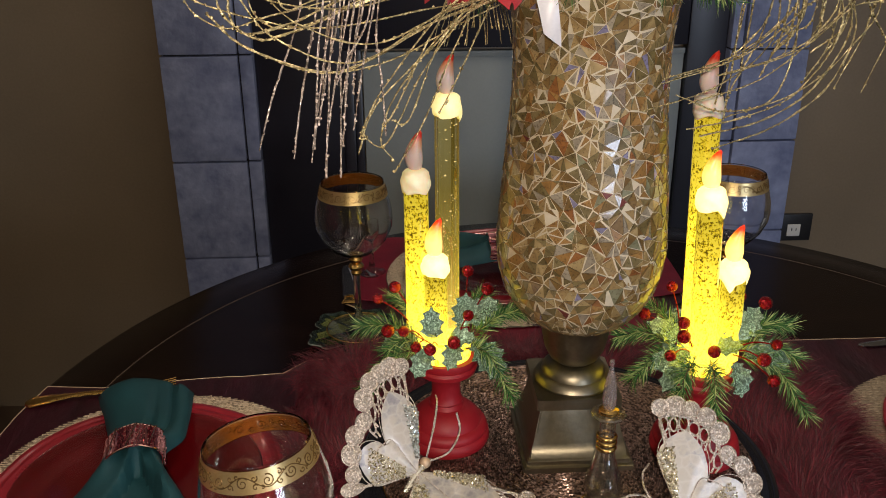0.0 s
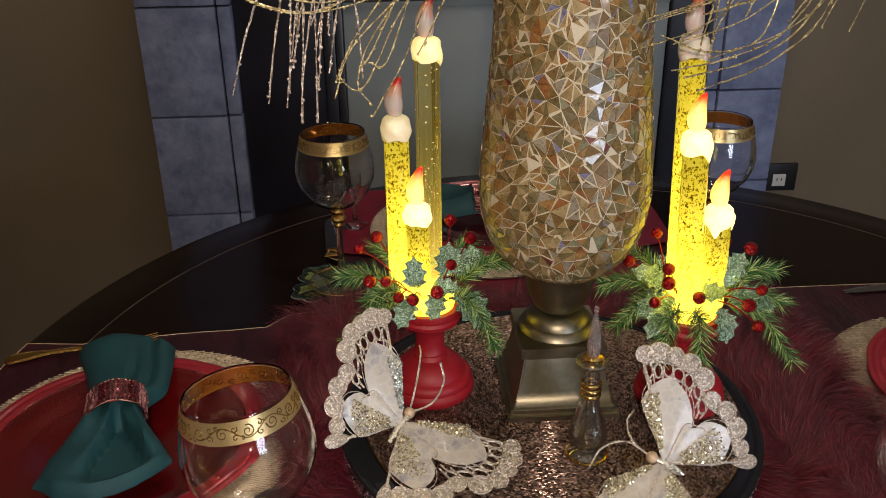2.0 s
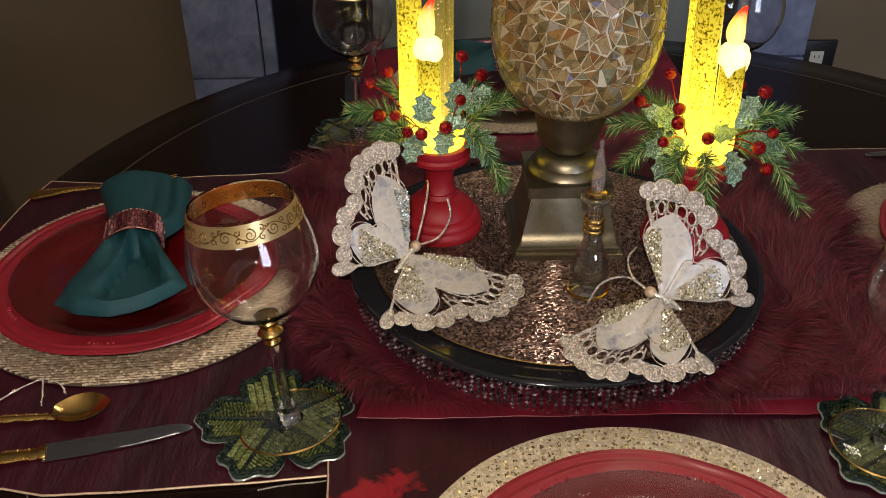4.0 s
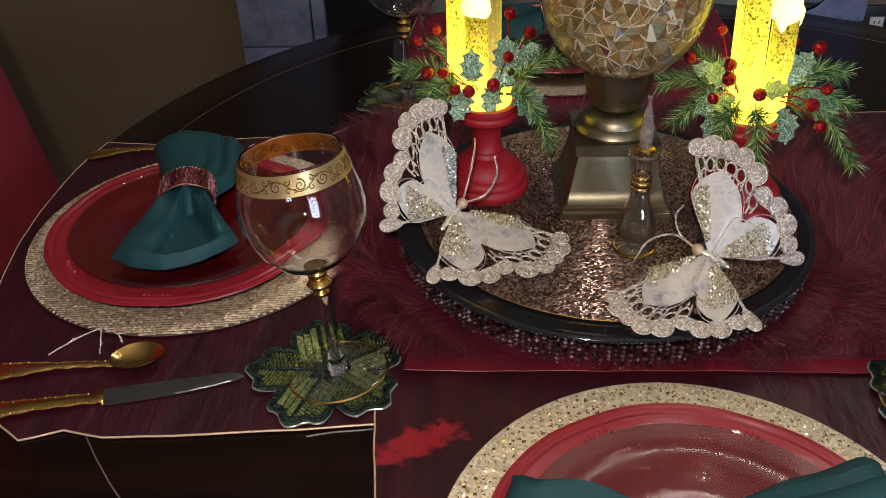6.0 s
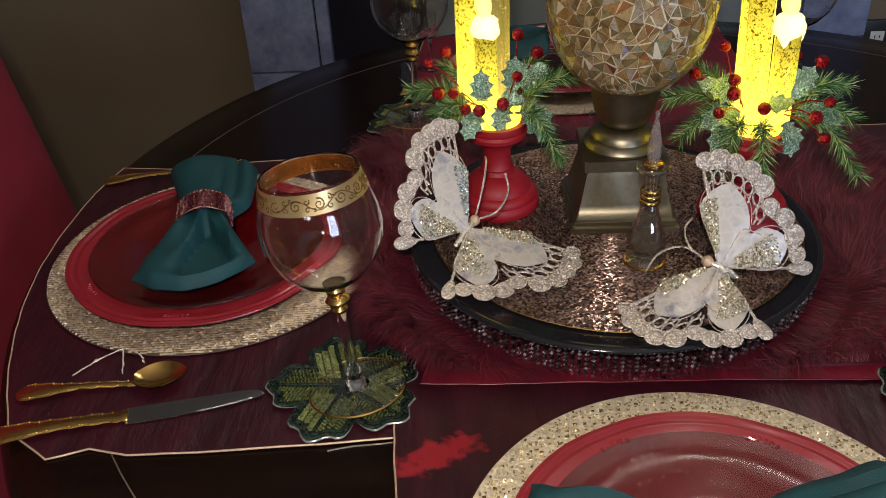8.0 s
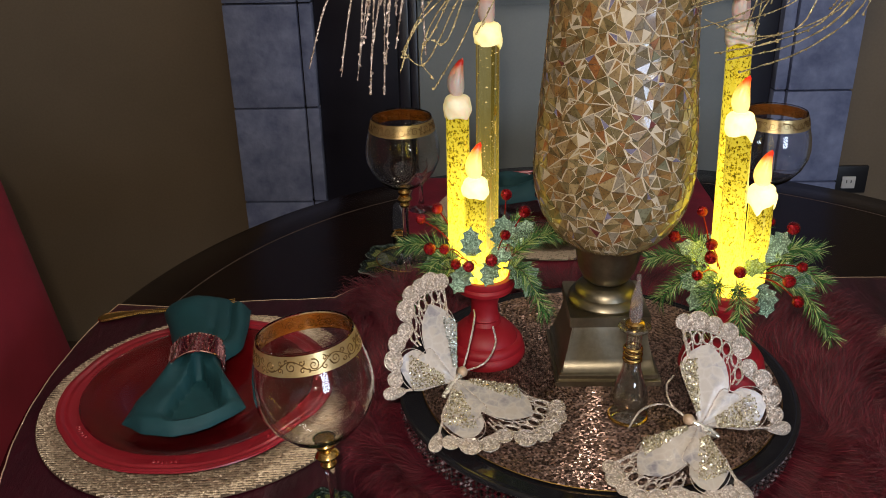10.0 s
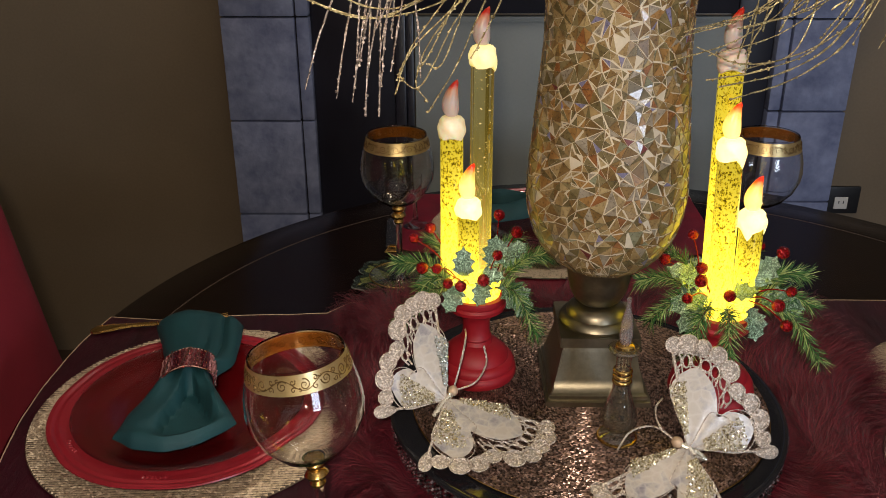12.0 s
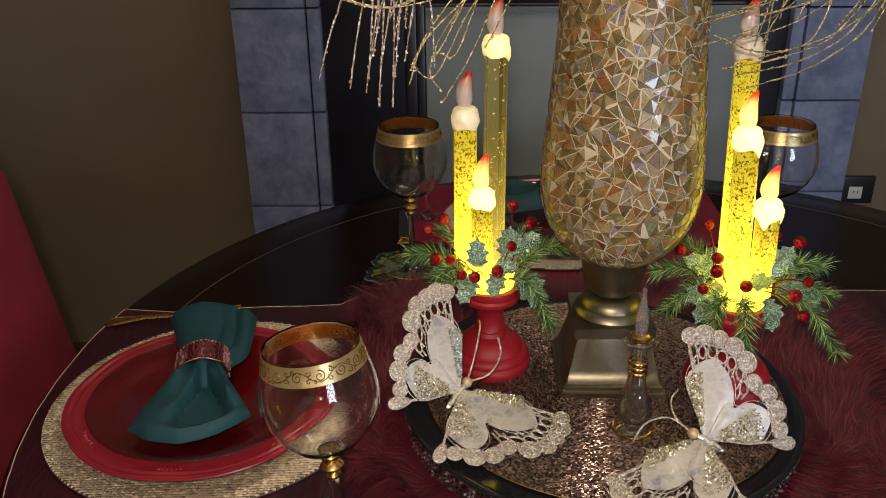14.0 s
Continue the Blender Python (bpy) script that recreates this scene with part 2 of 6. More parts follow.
def thin_glass(name, tint, rough, gain=0.05, film=0.0):
    """Thin-walled glass: light passes straight on, gloss grows towards the edges."""
    m, nt, p = nodes_of(name)
    clear, gloss, mix, fres = (nt.nodes.new(k) for k in ("ShaderNodeBsdfTransparent", "ShaderNodeBsdfGlossy", "ShaderNodeMixShader", "ShaderNodeLayerWeight"))
    clear.inputs[0].default_value = lin(*tint)
    n = tex(nt, "ShaderNodeTexNoise", 40)
    link(nt, math_node(nt, "ADD", math_node(nt, "MULTIPLY", n.outputs[0], rough), rough * 0.5), gloss.inputs["Roughness"])
    edge = math_node(nt, "POWER", fres.outputs["Facing"], 3.6)
    link(nt, math_node(nt, "ADD", math_node(nt, "MULTIPLY", edge, 0.75), gain), mix.inputs[0])
    link(nt, clear.outputs[0], mix.inputs[1])
    link(nt, gloss.outputs[0], mix.inputs[2])
    out = mix.outputs[0]
    if film:
        # a faint white diffuse haze, put in for the pale gleam on the glass
        veil, over = nt.nodes.new("ShaderNodeBsdfDiffuse"), nt.nodes.new("ShaderNodeMixShader")
        veil.inputs[0].default_value = lin(0.8, 0.8, 0.85)
        link(nt, math_node(nt, "MULTIPLY", n.outputs[0], 2 * film), over.inputs[0])
        link(nt, out, over.inputs[1])
        link(nt, veil.outputs[0], over.inputs[2])
        out = over.outputs[0]
    link(nt, out, nt.nodes["Material Output"].inputs["Surface"])
    return m


M_BOWL = thin_glass("thin_clear_glass", (0.99, 0.99, 1), 0.012, 0.045, 0.0042)
M_SMOKE = thin_glass("smoky_plate_glass", (0.80, 0.66, 0.66), 0.15, 0.045)
M_GOLD = plain("polished_gold", (0.46, 0.27, 0.07), (0.78, 0.52, 0.19), 0.22, 1, 30, 300, 0.1)
M_PEWTER = plain("antique_pewter", (0.17, 0.15, 0.105), (0.33, 0.295, 0.215), 0.40, 1, 14, 200, 0.15)
M_BLACKGLASS = plain("black_glass", (0.008, 0.008, 0.01), (0.014, 0.014, 0.018), 0.09, 0, 12, 200, 0.02)
M_BEADMAT = glitter("bronze_beads", (0.08, 0.053, 0.044), (0.44, 0.30, 0.25), 240, 0.33, 0.9, 0.55, True)
M_JET = glitter("jet_crystals", (0.03, 0.024, 0.028), (0.44, 0.37, 0.42), 200, 0.1, 0.9, 0.25, True)
M_CHAIR = plain("red_chair_cloth", (0.15, 0.004, 0.012), (0.23, 0.007, 0.02), 0.8, 0, 12, 500, 0.3)
M_BLACKPLASTIC = plain("black_plastic", (0.008, 0.008, 0.009), (0.016, 0.016, 0.018), 0.4)
M_IVORY = plain("ivory_plastic", (0.62, 0.6, 0.55), (0.72, 0.7, 0.65), 0.4)
M_GOLDBAND = plain("etched_gold_band", (0.72, 0.53, 0.22), (0.98, 0.80, 0.44), 0.34, 0.75, 60, 600, 0.15)
M_SCROLL = plain("dark_etching", (0.1, 0.06, 0.02), (0.2, 0.12, 0.04), 0.4, 0.6)
M_LINING = thin_glass("brown_gilt_lining", (0.82, 0.64, 0.42), 0.1, 0.04)
M_GROUT = plain("pale_grout", (0.50, 0.44, 0.32), (0.74, 0.67, 0.53), 0.5, 0, 20, 300, 0.2)


def let_through(m, share, tint):
    """Makes a thin wall pass part of the light that falls on its other side."""
    nt = m.node_tree
    see, over = nt.nodes.new("ShaderNodeBsdfTranslucent"), nt.nodes.new("ShaderNodeMixShader")
    see.inputs[0].default_value = lin(*tint)
    over.inputs[0].default_value = share
    link(nt, nt.nodes["Principled BSDF"].outputs[0], over.inputs[1])
    link(nt, see.outputs[0], over.inputs[2])
    link(nt, over.outputs[0], nt.nodes["Material Output"].inputs["Surface"])


let_through(M_GROUT, 0.15, (0.62, 0.45, 0.22))


def gilding(m, share):
    """A gold film so thin that part of what lies behind it shows."""
    nt = m.node_tree
    clear, over = nt.nodes.new("ShaderNodeBsdfTransparent"), nt.nodes.new("ShaderNodeMixShader")
    clear.inputs[0].default_value = lin(0.9, 0.72, 0.5)
    over.inputs[0].default_value = share
    link(nt, nt.nodes["Principled BSDF"].outputs[0], over.inputs[1])
    link(nt, clear.outputs[0], over.inputs[2])
    link(nt, over.outputs[0], nt.nodes["Material Output"].inputs["Surface"])


gilding(M_GOLDBAND, 0.42)


def tile_glass(name, per_object):
    """Mosaic glass: amber, smoke and clear chips with a few red and violet ones."""
    m, nt, p = nodes_of(name)
    if per_object:
        src = nt.nodes.new("ShaderNodeObjectInfo").outputs["Random"]
    else:
        src = nt.nodes.new("ShaderNodeNewGeometry").outputs["Random Per Island"]
    r = ramp(nt, src, [(0.0, lin(0.26, 0.16, 0.056)), (0.17, lin(0.41, 0.285, 0.125)), (0.33, lin(0.20, 0.155, 0.065)), (0.5, lin(0.48, 0.36, 0.175)), (0.64, lin(0.27, 0.215, 0.10)), (0.74, lin(0.42, 0.235, 0.08)),
                       (0.85, lin(0.40, 0.35, 0.27)), (0.93, lin(0.34, 0.14, 0.045)), (0.958, lin(0.24, 0.06, 0.05)), (0.968, lin(0.27, 0.26, 0.44)), (0.985, lin(0.30, 0.31, 0.2))])
    r.color_ramp.interpolation = "CONSTANT"
    n, spots = tex(nt, "ShaderNodeTexNoise", 90, 4), tex(nt, "ShaderNodeTexNoise", 420, 2)
    c = ramp(nt, n.outputs[0], [(0.3, lin(0.5, 0.46, 0.4)), (0.7, lin(1, 1, 1))])
    d = ramp(nt, spots.outputs[0], [(0.34, lin(0.35, 0.3, 0.25)), (0.44, lin(1, 1, 1))])
    col = r.outputs[0]
    for layer, weight in ((c, 0.8), (d, 0.6)):
        mix = nt.nodes.new("ShaderNodeMix")
        mix.data_type, mix.blend_type = "RGBA", "MULTIPLY"
        mix.inputs[0].default_value = weight
        link(nt, col, mix.inputs[6])
        link(nt, layer.outputs[0], mix.inputs[7])
        col = mix.outputs[2]
    link(nt, col, p.inputs["Base Color"])
    p.inputs["Roughness"].default_value = 0.3
    p.inputs["Coat Weight"].default_value = 1.0
    p.inputs["Coat Roughness"].default_value = 0.04
    bump(nt, p, n.outputs[0], 0.1, 0.002)
    # the chips let light through from behind
    see, over = nt.nodes.new("ShaderNodeBsdfTranslucent"), nt.nodes.new("ShaderNodeMixShader")
    link(nt, col, see.inputs[0])
    over.inputs[0].default_value = 0.18
    link(nt, p.outputs[0], over.inputs[1])
    link(nt, see.outputs[0], over.inputs[2])
    link(nt, over.outputs[0], nt.nodes["Material Output"].inputs["Surface"])
    return m


M_TILE_OWN, M_TILE_REST = tile_glass("mosaic_chip", True), tile_glass("mosaic_chips", False)


def lit_liquid(name, bright, dim, power, scale=420, cut=0.5, fade=False):
    """Glitter liquid lit from inside by the lamp in the candle's foot."""
    m, nt, p = nodes_of(name)
    v = tex(nt, "ShaderNodeTexVoronoi", scale, stretch=(1, 1, 0.8))
    n, swirl = tex(nt, "ShaderNodeTexNoise", scale * 0.9, 2), tex(nt, "ShaderNodeTexNoise", 95, 3)
    g = nt.nodes.new("ShaderNodeSeparateColor")
    link(nt, v.outputs["Color"], g.inputs[0])
    mixed = math_node(nt, "ADD", math_node(nt, "MULTIPLY", g.outputs[0], 0.45), math_node(nt, "MULTIPLY", n.outputs[0], 0.30))
    mixed = math_node(nt, "ADD", mixed, math_node(nt, "MULTIPLY", swirl.outputs[0], 0.32))
    p.inputs["Emission Strength"].default_value = power
    if fade:
        # the lamp sits in the foot, so the liquid dims upwards and more dark flecks show
        co, sep = nt.nodes.new("ShaderNodeTexCoord"), nt.nodes.new("ShaderNodeSeparateXYZ")
        link(nt, co.outputs["Generated"], sep.inputs[0])
        down = math_node(nt, "POWER", math_node(nt, "SUBTRACT", 1.0, sep.outputs[2]), 1.6)
        link(nt, math_node(nt, "MULTIPLY", math_node(nt, "ADD", math_node(nt, "MULTIPLY", down, 1.6), 0.36), power), p.inputs["Emission Strength"])
        mixed = math_node(nt, "ADD", mixed, math_node(nt, "MULTIPLY", down, 0.17))
    half = [0.62 * a + 0.38 * b for a, b in zip(dim, bright)]
    r = ramp(nt, mixed, [(cut - 0.09, lin(*dim)), (cut - 0.02, lin(*half)), (cut + 0.05, lin(*bright)), (cut + 0.17, lin(1.0, min(1, bright[1] * 1.12), bright[2] * 2.6))])
    link(nt, r.outputs[0], p.inputs["Emission Color"])
    p.inputs["Base Color"].default_value = lin(0.07, 0.05, 0.004)
    p.inputs["Roughness"].default_value = 0.12
    p.inputs["Coat Weight"].default_value = 1.0
    return m


M_LIT = lit_liquid("lit_glitter_liquid", (1.0, 0.70, 0.024), (0.075, 0.049, 0.0006), 1.75, 540, 0.635, True)
M_LITBASE = lit_liquid("lit_lamp_base", (1.0, 0.72, 0.03), (0.80, 0.42, 0.010), 3.0, 200, 0.55)
M_AMBER = glassy("amber_liquid", (1.0, 0.90, 0.50), 0.02, 1.3)
M_AMBER.node_tree.nodes["Principled BSDF"].inputs["Emission Color"].default_value = lin(1.0, 0.74, 0.12)
nt = M_AMBER.node_tree
co, sep = nt.nodes.new("ShaderNodeTexCoord"), nt.nodes.new("ShaderNodeSeparateXYZ")
link(nt, co.outputs["Generated"], sep.inputs[0])
# its own lamp is weak: the liquid is bright at the foot alone
low = math_node(nt, "POWER", math_node(nt, "SUBTRACT", 1.0, sep.outputs[2]), 3.0)
link(nt, math_node(nt, "ADD", math_node(nt, "MULTIPLY", low, 0.45), 0.045), nt.nodes["Principled BSDF"].inputs["Emission Strength"])
# the flecks are given emission in place of lamp light they would catch
M_FLECK = lit_liquid("glowing_glitter_fleck", (1.0, 0.75, 0.2), (0.6, 0.35, 0.05), 0.9)


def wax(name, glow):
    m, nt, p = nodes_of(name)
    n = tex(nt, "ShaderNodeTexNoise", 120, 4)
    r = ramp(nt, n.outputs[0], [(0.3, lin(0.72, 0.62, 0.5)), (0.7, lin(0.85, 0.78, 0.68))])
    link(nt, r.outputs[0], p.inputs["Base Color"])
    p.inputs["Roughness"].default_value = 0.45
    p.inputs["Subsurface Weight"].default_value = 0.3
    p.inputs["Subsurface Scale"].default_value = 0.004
    # emission put in for the candle lamp's light shining through the wax
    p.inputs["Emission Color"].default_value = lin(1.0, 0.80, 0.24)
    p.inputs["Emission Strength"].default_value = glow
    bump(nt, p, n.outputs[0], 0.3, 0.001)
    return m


M_WAX, M_WAX_LIT, M_WAX_HALF_GLOW, M_WAX_FAINT_GLOW = wax("ivory_wax", 0.0), wax("glowing_wax", 1.7), wax("half_glow_wax", 0.8), wax("faint_glow_wax", 0.28)


def flame_plastic(name, glow):
    """A moulded flame: frosted below, orange and red towards its tip."""
    m, nt, p = nodes_of(name)
    co = nt.nodes.new("ShaderNodeTexCoord")
    sep = nt.nodes.new("ShaderNodeSeparateXYZ")
    link(nt, co.outputs["Generated"], sep.inputs[0])
    n = tex(nt, "ShaderNodeTexNoise", 160, 3)
    h = math_node(nt, "ADD", sep.outputs[2], math_node(nt, "MULTIPLY", math_node(nt, "SUBTRACT", n.outputs[0], 0.5), 0.18))
    r = ramp(nt, h, [(0.45, lin(0.72, 0.58, 0.52)), (0.72, lin(0.75, 0.36, 0.2)), (0.86, lin(0.7, 0.03, 0.012))])
    link(nt, r.outputs[0], p.inputs["Base Color"])
    p.inputs["Roughness"].default_value = 0.3
    p.inputs["Transmission Weight"].default_value = 0.25
    p.inputs["Subsurface Weight"].default_value = 0.3
    p.inputs["Subsurface Scale"].default_value = 0.003
    if glow:
        g = ramp(nt, h, [(0.3, lin(1.0, 0.78, 0.12)), (0.7, lin(1.0, 0.5, 0.04)), (0.9, lin(0.7, 0.02, 0.005))])
        link(nt, g.outputs[0], p.inputs["Emission Color"])
        p.inputs["Emission Strength"].default_value = glow
    return m


M_FLAME, M_FLAME_LIT = flame_plastic("frosted_flame", 0.0), flame_plastic("lit_flame", 0.9)
def needle_green():
    m, nt, p = nodes_of("pine_needle")
    geo = nt.nodes.new("ShaderNodeNewGeometry")
    r = ramp(nt, geo.outputs["Random Per Island"], [(0.0, lin(0.015, 0.065, 0.025)), (0.5, lin(0.085, 0.225, 0.065)), (1.0, lin(0.58, 0.68, 0.26))])
    link(nt, r.outputs[0], p.inputs["Base Color"])
    p.inputs["Roughness"].default_value = 0.2
    return m


M_NEEDLE = needle_green()
M_HOLLY = glitter("holly_glitter", (0.022, 0.105, 0.055), (0.52, 0.74, 0.54), 800, 0.2, 0.7, 0.4)
M_TWIG = plain("brown_twig", (0.05, 0.025, 0.012), (0.1, 0.05, 0.025), 0.7)
M_BERRY = glitter("berry_glitter", (0.055, 0.001, 0.003), (0.42, 0.010, 0.016), 750, 0.18, 0.6, 0.4)
M_SILVER = glitter("champagne_glitter", (0.48, 0.36, 0.285), (1.0, 0.91, 0.82), 700, 0.24, 0.5, 0.45)
M_GEMS = glitter("pale_gold_glitter", (0.64, 0.57, 0.38), (1.0, 0.97, 0.84), 420, 0.14, 0.9, 0.5, True)
M_GEMS_COOL = glitter("pale_silver_glitter", (0.58, 0.63, 0.62), (0.96, 1.0, 0.99), 420, 0.14, 0.9, 0.5, True)
M_SPRAY_PINK = glitter("rose_gold_glitter", (0.34, 0.22, 0.16), (1.0, 0.85, 0.74), 560, 0.2, 0.65, 0.45)
M_SPRAY_GOLD = glitter("gold_glitter", (0.42, 0.28, 0.08), (1.0, 0.84, 0.46), 560, 0.2, 0.55, 0.45)
M_COPPER = plain("copper_wire", (0.42, 0.2, 0.15), (0.75, 0.5, 0.42), 0.22, 1, 60, 500, 0.1)
M_BUGLE = glitter("wine_bugle_beads", (0.10, 0.010, 0.018), (0.62, 0.30, 0.30), 300, 0.16, 0.6, 0.3, True)
M_WINEBEAD = plain("wine_beads", (0.16, 0.02, 0.03), (0.34, 0.06, 0.07), 0.2, 0.5, 60, 500, 0.1)
M_STEEL = plain("brushed_steel", (0.30, 0.31, 0.34), (0.48, 0.49, 0.52), 0.22, 1, 30, 300, 0.1, (1, 12, 1))
M_GREENBEAD = glitter("green_glass_beads", (0.008, 0.015, 0.006), (0.19, 0.22, 0.07), 500, 0.15, 0.5, 0.4)
M_DARKBEAD = glitter("black_green_beads", (0.003, 0.006, 0.005), (0.03, 0.05, 0.04), 600, 0.12, 0.4, 0.4)
M_LIGHTBEAD = plain("pearl_grey_beads", (0.14, 0.17, 0.15), (0.30, 0.33, 0.3), 0.25, 0.2)
M_BOTTLE = thin_glass("bottle_glass", (0.88, 0.85, 0.78), 0.03, 0.20, 0.012)
M_STOPPER = thin_glass("rose_stopper_glass", (0.92, 0.80, 0.76), 0.05, 0.2, 0.10)
M_PETAL = plain("red_velvet_petal", (0.28, 0.005, 0.012), (0.42, 0.01, 0.02), 0.7, 0, 40, 500, 0.3, sheen=0.4)
M_RIBBON = plain("white_satin_ribbon", (0.6, 0.6, 0.66), (0.75, 0.75, 0.8), 0.35, 0, 20, 400, 0.1)


def nacre(name):
    """Thin pale shell: cream, lilac and grey plates with lighter seams, letting some light through."""
    m, nt, p = nodes_of(name)
    n, v, w = tex(nt, "ShaderNodeTexNoise", 38, 3), tex(nt, "ShaderNodeTexVoronoi", 95), tex(nt, "ShaderNodeTexVoronoi", 95)
    w.feature = "DISTANCE_TO_EDGE"
    g = nt.nodes.new("ShaderNodeSeparateColor")
    link(nt, v.outputs["Color"], g.inputs[0])
    tone = math_node(nt, "ADD", math_node(nt, "MULTIPLY", n.outputs[0], 0.75), math_node(nt, "MULTIPLY", g.outputs[0], 0.25))
    r = ramp(nt, tone, [(0.34, lin(0.26, 0.25, 0.29)), (0.5, lin(0.43, 0.41, 0.40)), (0.66, lin(0.56, 0.51, 0.44))])
    seam = ramp(nt, w.outputs["Distance"], [(0.0, lin(1, 1, 1)), (0.09, lin(0, 0, 0))])
    mix = nt.nodes.new("ShaderNodeMix")
    mix.data_type = "RGBA"
    link(nt, math_node(nt, "MULTIPLY", seam.outputs[0], 0.45), mix.inputs[0])
    link(nt, r.outputs[0], mix.inputs[6])
    mix.inputs[7].default_value = lin(0.68, 0.65, 0.60)
    link(nt, mix.outputs[2], p.inputs["Base Color"])
    p.inputs["Alpha"].default_value = 0.84
    p.inputs["Roughness"].default_value = 0.36
    p.inputs["Coat Weight"].default_value = 0.3
    bump(nt, p, w.outputs["Distance"], 0.25, 0.002)
    return m


M_NACRE = nacre("mother_of_pearl")


def lit_spot_taffeta():
    """The maroon taffeta with one crimson spot of light painted into its colour."""
    m = M_MAROON.copy()
    m.name = "figured_maroon_taffeta"
    nt = m.node_tree
    p = nt.nodes["Principled BSDF"]
    co = nt.nodes.new("ShaderNodeTexCoord")
    d = nt.nodes.new("ShaderNodeVectorMath")
    d.operation = "SUBTRACT"
    link(nt, co.outputs["Object"], d.inputs[0])
    d.inputs[1].default_value = (-0.276, -0.349, 0.755)
    st = nt.nodes.new("ShaderNodeMapping")
    st.vector_type = "TEXTURE"
    st.inputs["Rotation"].default_value = (0, 0, 0.45)
    st.inputs["Scale"].default_value = (0.044, 0.018, 1.0)
    link(nt, d.outputs[0], st.inputs["Vector"])
    ln = nt.nodes.new("ShaderNodeVectorMath")
    ln.operation = "LENGTH"
    link(nt, st.outputs[0], ln.inputs[0])
    n = tex(nt, "ShaderNodeTexNoise", 85, 5)
    edge = math_node(nt, "ADD", ln.outputs["Value"], math_node(nt, "MULTIPLY", math_node(nt, "SUBTRACT", n.outputs[0], 0.5), 2.2))
    k = ramp(nt, edge, [(0.6, lin(1, 1, 1)), (1.1, lin(0, 0, 0))])
    mix = nt.nodes.new("ShaderNodeMix")
    mix.data_type = "RGBA"
    link(nt, k.outputs[0], mix.inputs[0])
    old = p.inputs["Base Color"].links[0].from_socket
    link(nt, old, mix.inputs[6])
    mix.inputs[7].default_value = lin(0.27, 0.010, 0.020)
    link(nt, mix.outputs[2], p.inputs["Base Color"])
    return m


M_LITSPOT = lit_spot_taffeta()


def fur_hair():
    m, nt, p = nodes_of("wine_fur_hair")
    geo = nt.nodes.new("ShaderNodeNewGeometry")
    r = ramp(nt, geo.outputs["Random Per Island"], [(0.0, lin(0.035, 0.004, 0.010)), (0.6, lin(0.125, 0.008, 0.020)), (1.0, lin(0.215, 0.014, 0.031))])
    n = tex(nt, "ShaderNodeTexNoise", 14, 3)
    mix = nt.nodes.new("ShaderNodeMix")
    mix.data_type, mix.blend_type = "RGBA", "MULTIPLY"
    mix.inputs[0].default_value = 0.5
    link(nt, r.outputs[0], mix.inputs[6])
    link(nt, ramp(nt, n.outputs[0], [(0.35, lin(0.4, 0.4, 0.45)), (0.65, lin(1, 1, 1))]).outputs[0], mix.inputs[7])
    link(nt, mix.outputs[2], p.inputs["Base Color"])
    p.inputs["Roughness"].default_value = 0.5
    return m


M_FURHAIR = fur_hair()

# ---- the room ----
ROOM_X0, ROOM_X1, ROOM_Y0, WALL_Y = -2.3, 2.3, -2.6, 1.375
structure = lambda ob, label: tagged(ob, label, kind="structure")
bm = box(bmesh.new(), ROOM_X0 - 0.1, ROOM_X1 + 0.1, ROOM_Y0 - 0.1, WALL_Y + 0.1, -0.06, 0)
structure(part("floor", bm, M_FLOOR, None, flat=True), "dark wooden floor under the table")
bm = box(bmesh.new(), ROOM_X0 - 0.1, ROOM_X1 + 0.1, ROOM_Y0 - 0.1, WALL_Y + 0.1, 2.5, 2.58)
structure(part("ceiling", bm, M_CEIL, None, flat=True), "plain pale painted ceiling")
bm = box(bmesh.new(), ROOM_X0, ROOM_X1, WALL_Y, WALL_Y + 0.1, 0, 2.5)
structure(part("wall_north", bm, M_WALL, None, flat=True), "tan painted wall behind the fireplace")
bm = box(bmesh.new(), ROOM_X0 - 0.1, ROOM_X0, ROOM_Y0, WALL_Y + 0.1, 0, 2.5)
structure(part("wall_west", bm, M_WALL, None, flat=True), "tan painted side wall")
bm = box(bmesh.new(), ROOM_X1, ROOM_X1 + 0.1, ROOM_Y0, WALL_Y + 0.1, 0, 2.5)
structure(part("wall_east", bm, M_WALL, None, flat=True), "tan painted side wall")
bm = bmesh.new()
for x0, x1, z0, z1 in ((ROOM_X0, 0.9, 0, 2.5), (1.7, ROOM_X1, 0, 2.5), (0.9, 1.7, 0, 0.85), (0.9, 1.7, 1.55, 2.5)):
    box(bm, x0, x1, ROOM_Y0 - 0.1, ROOM_Y0, z0, z1)
structure(part("wall_south", bm, M_WALL, None, flat=True), "tan painted wall with a window opening")

# ---- fireplace: stone pilasters, dark surround, grey panel ----
def stone_block(x0, x1, y0, y1, z0, z1, parent):
    bm = box(bmesh.new(), x0, x1, y0, y1, z0, z1, 0.004)
    return part("stone_block", bm, M_STONE, parent)

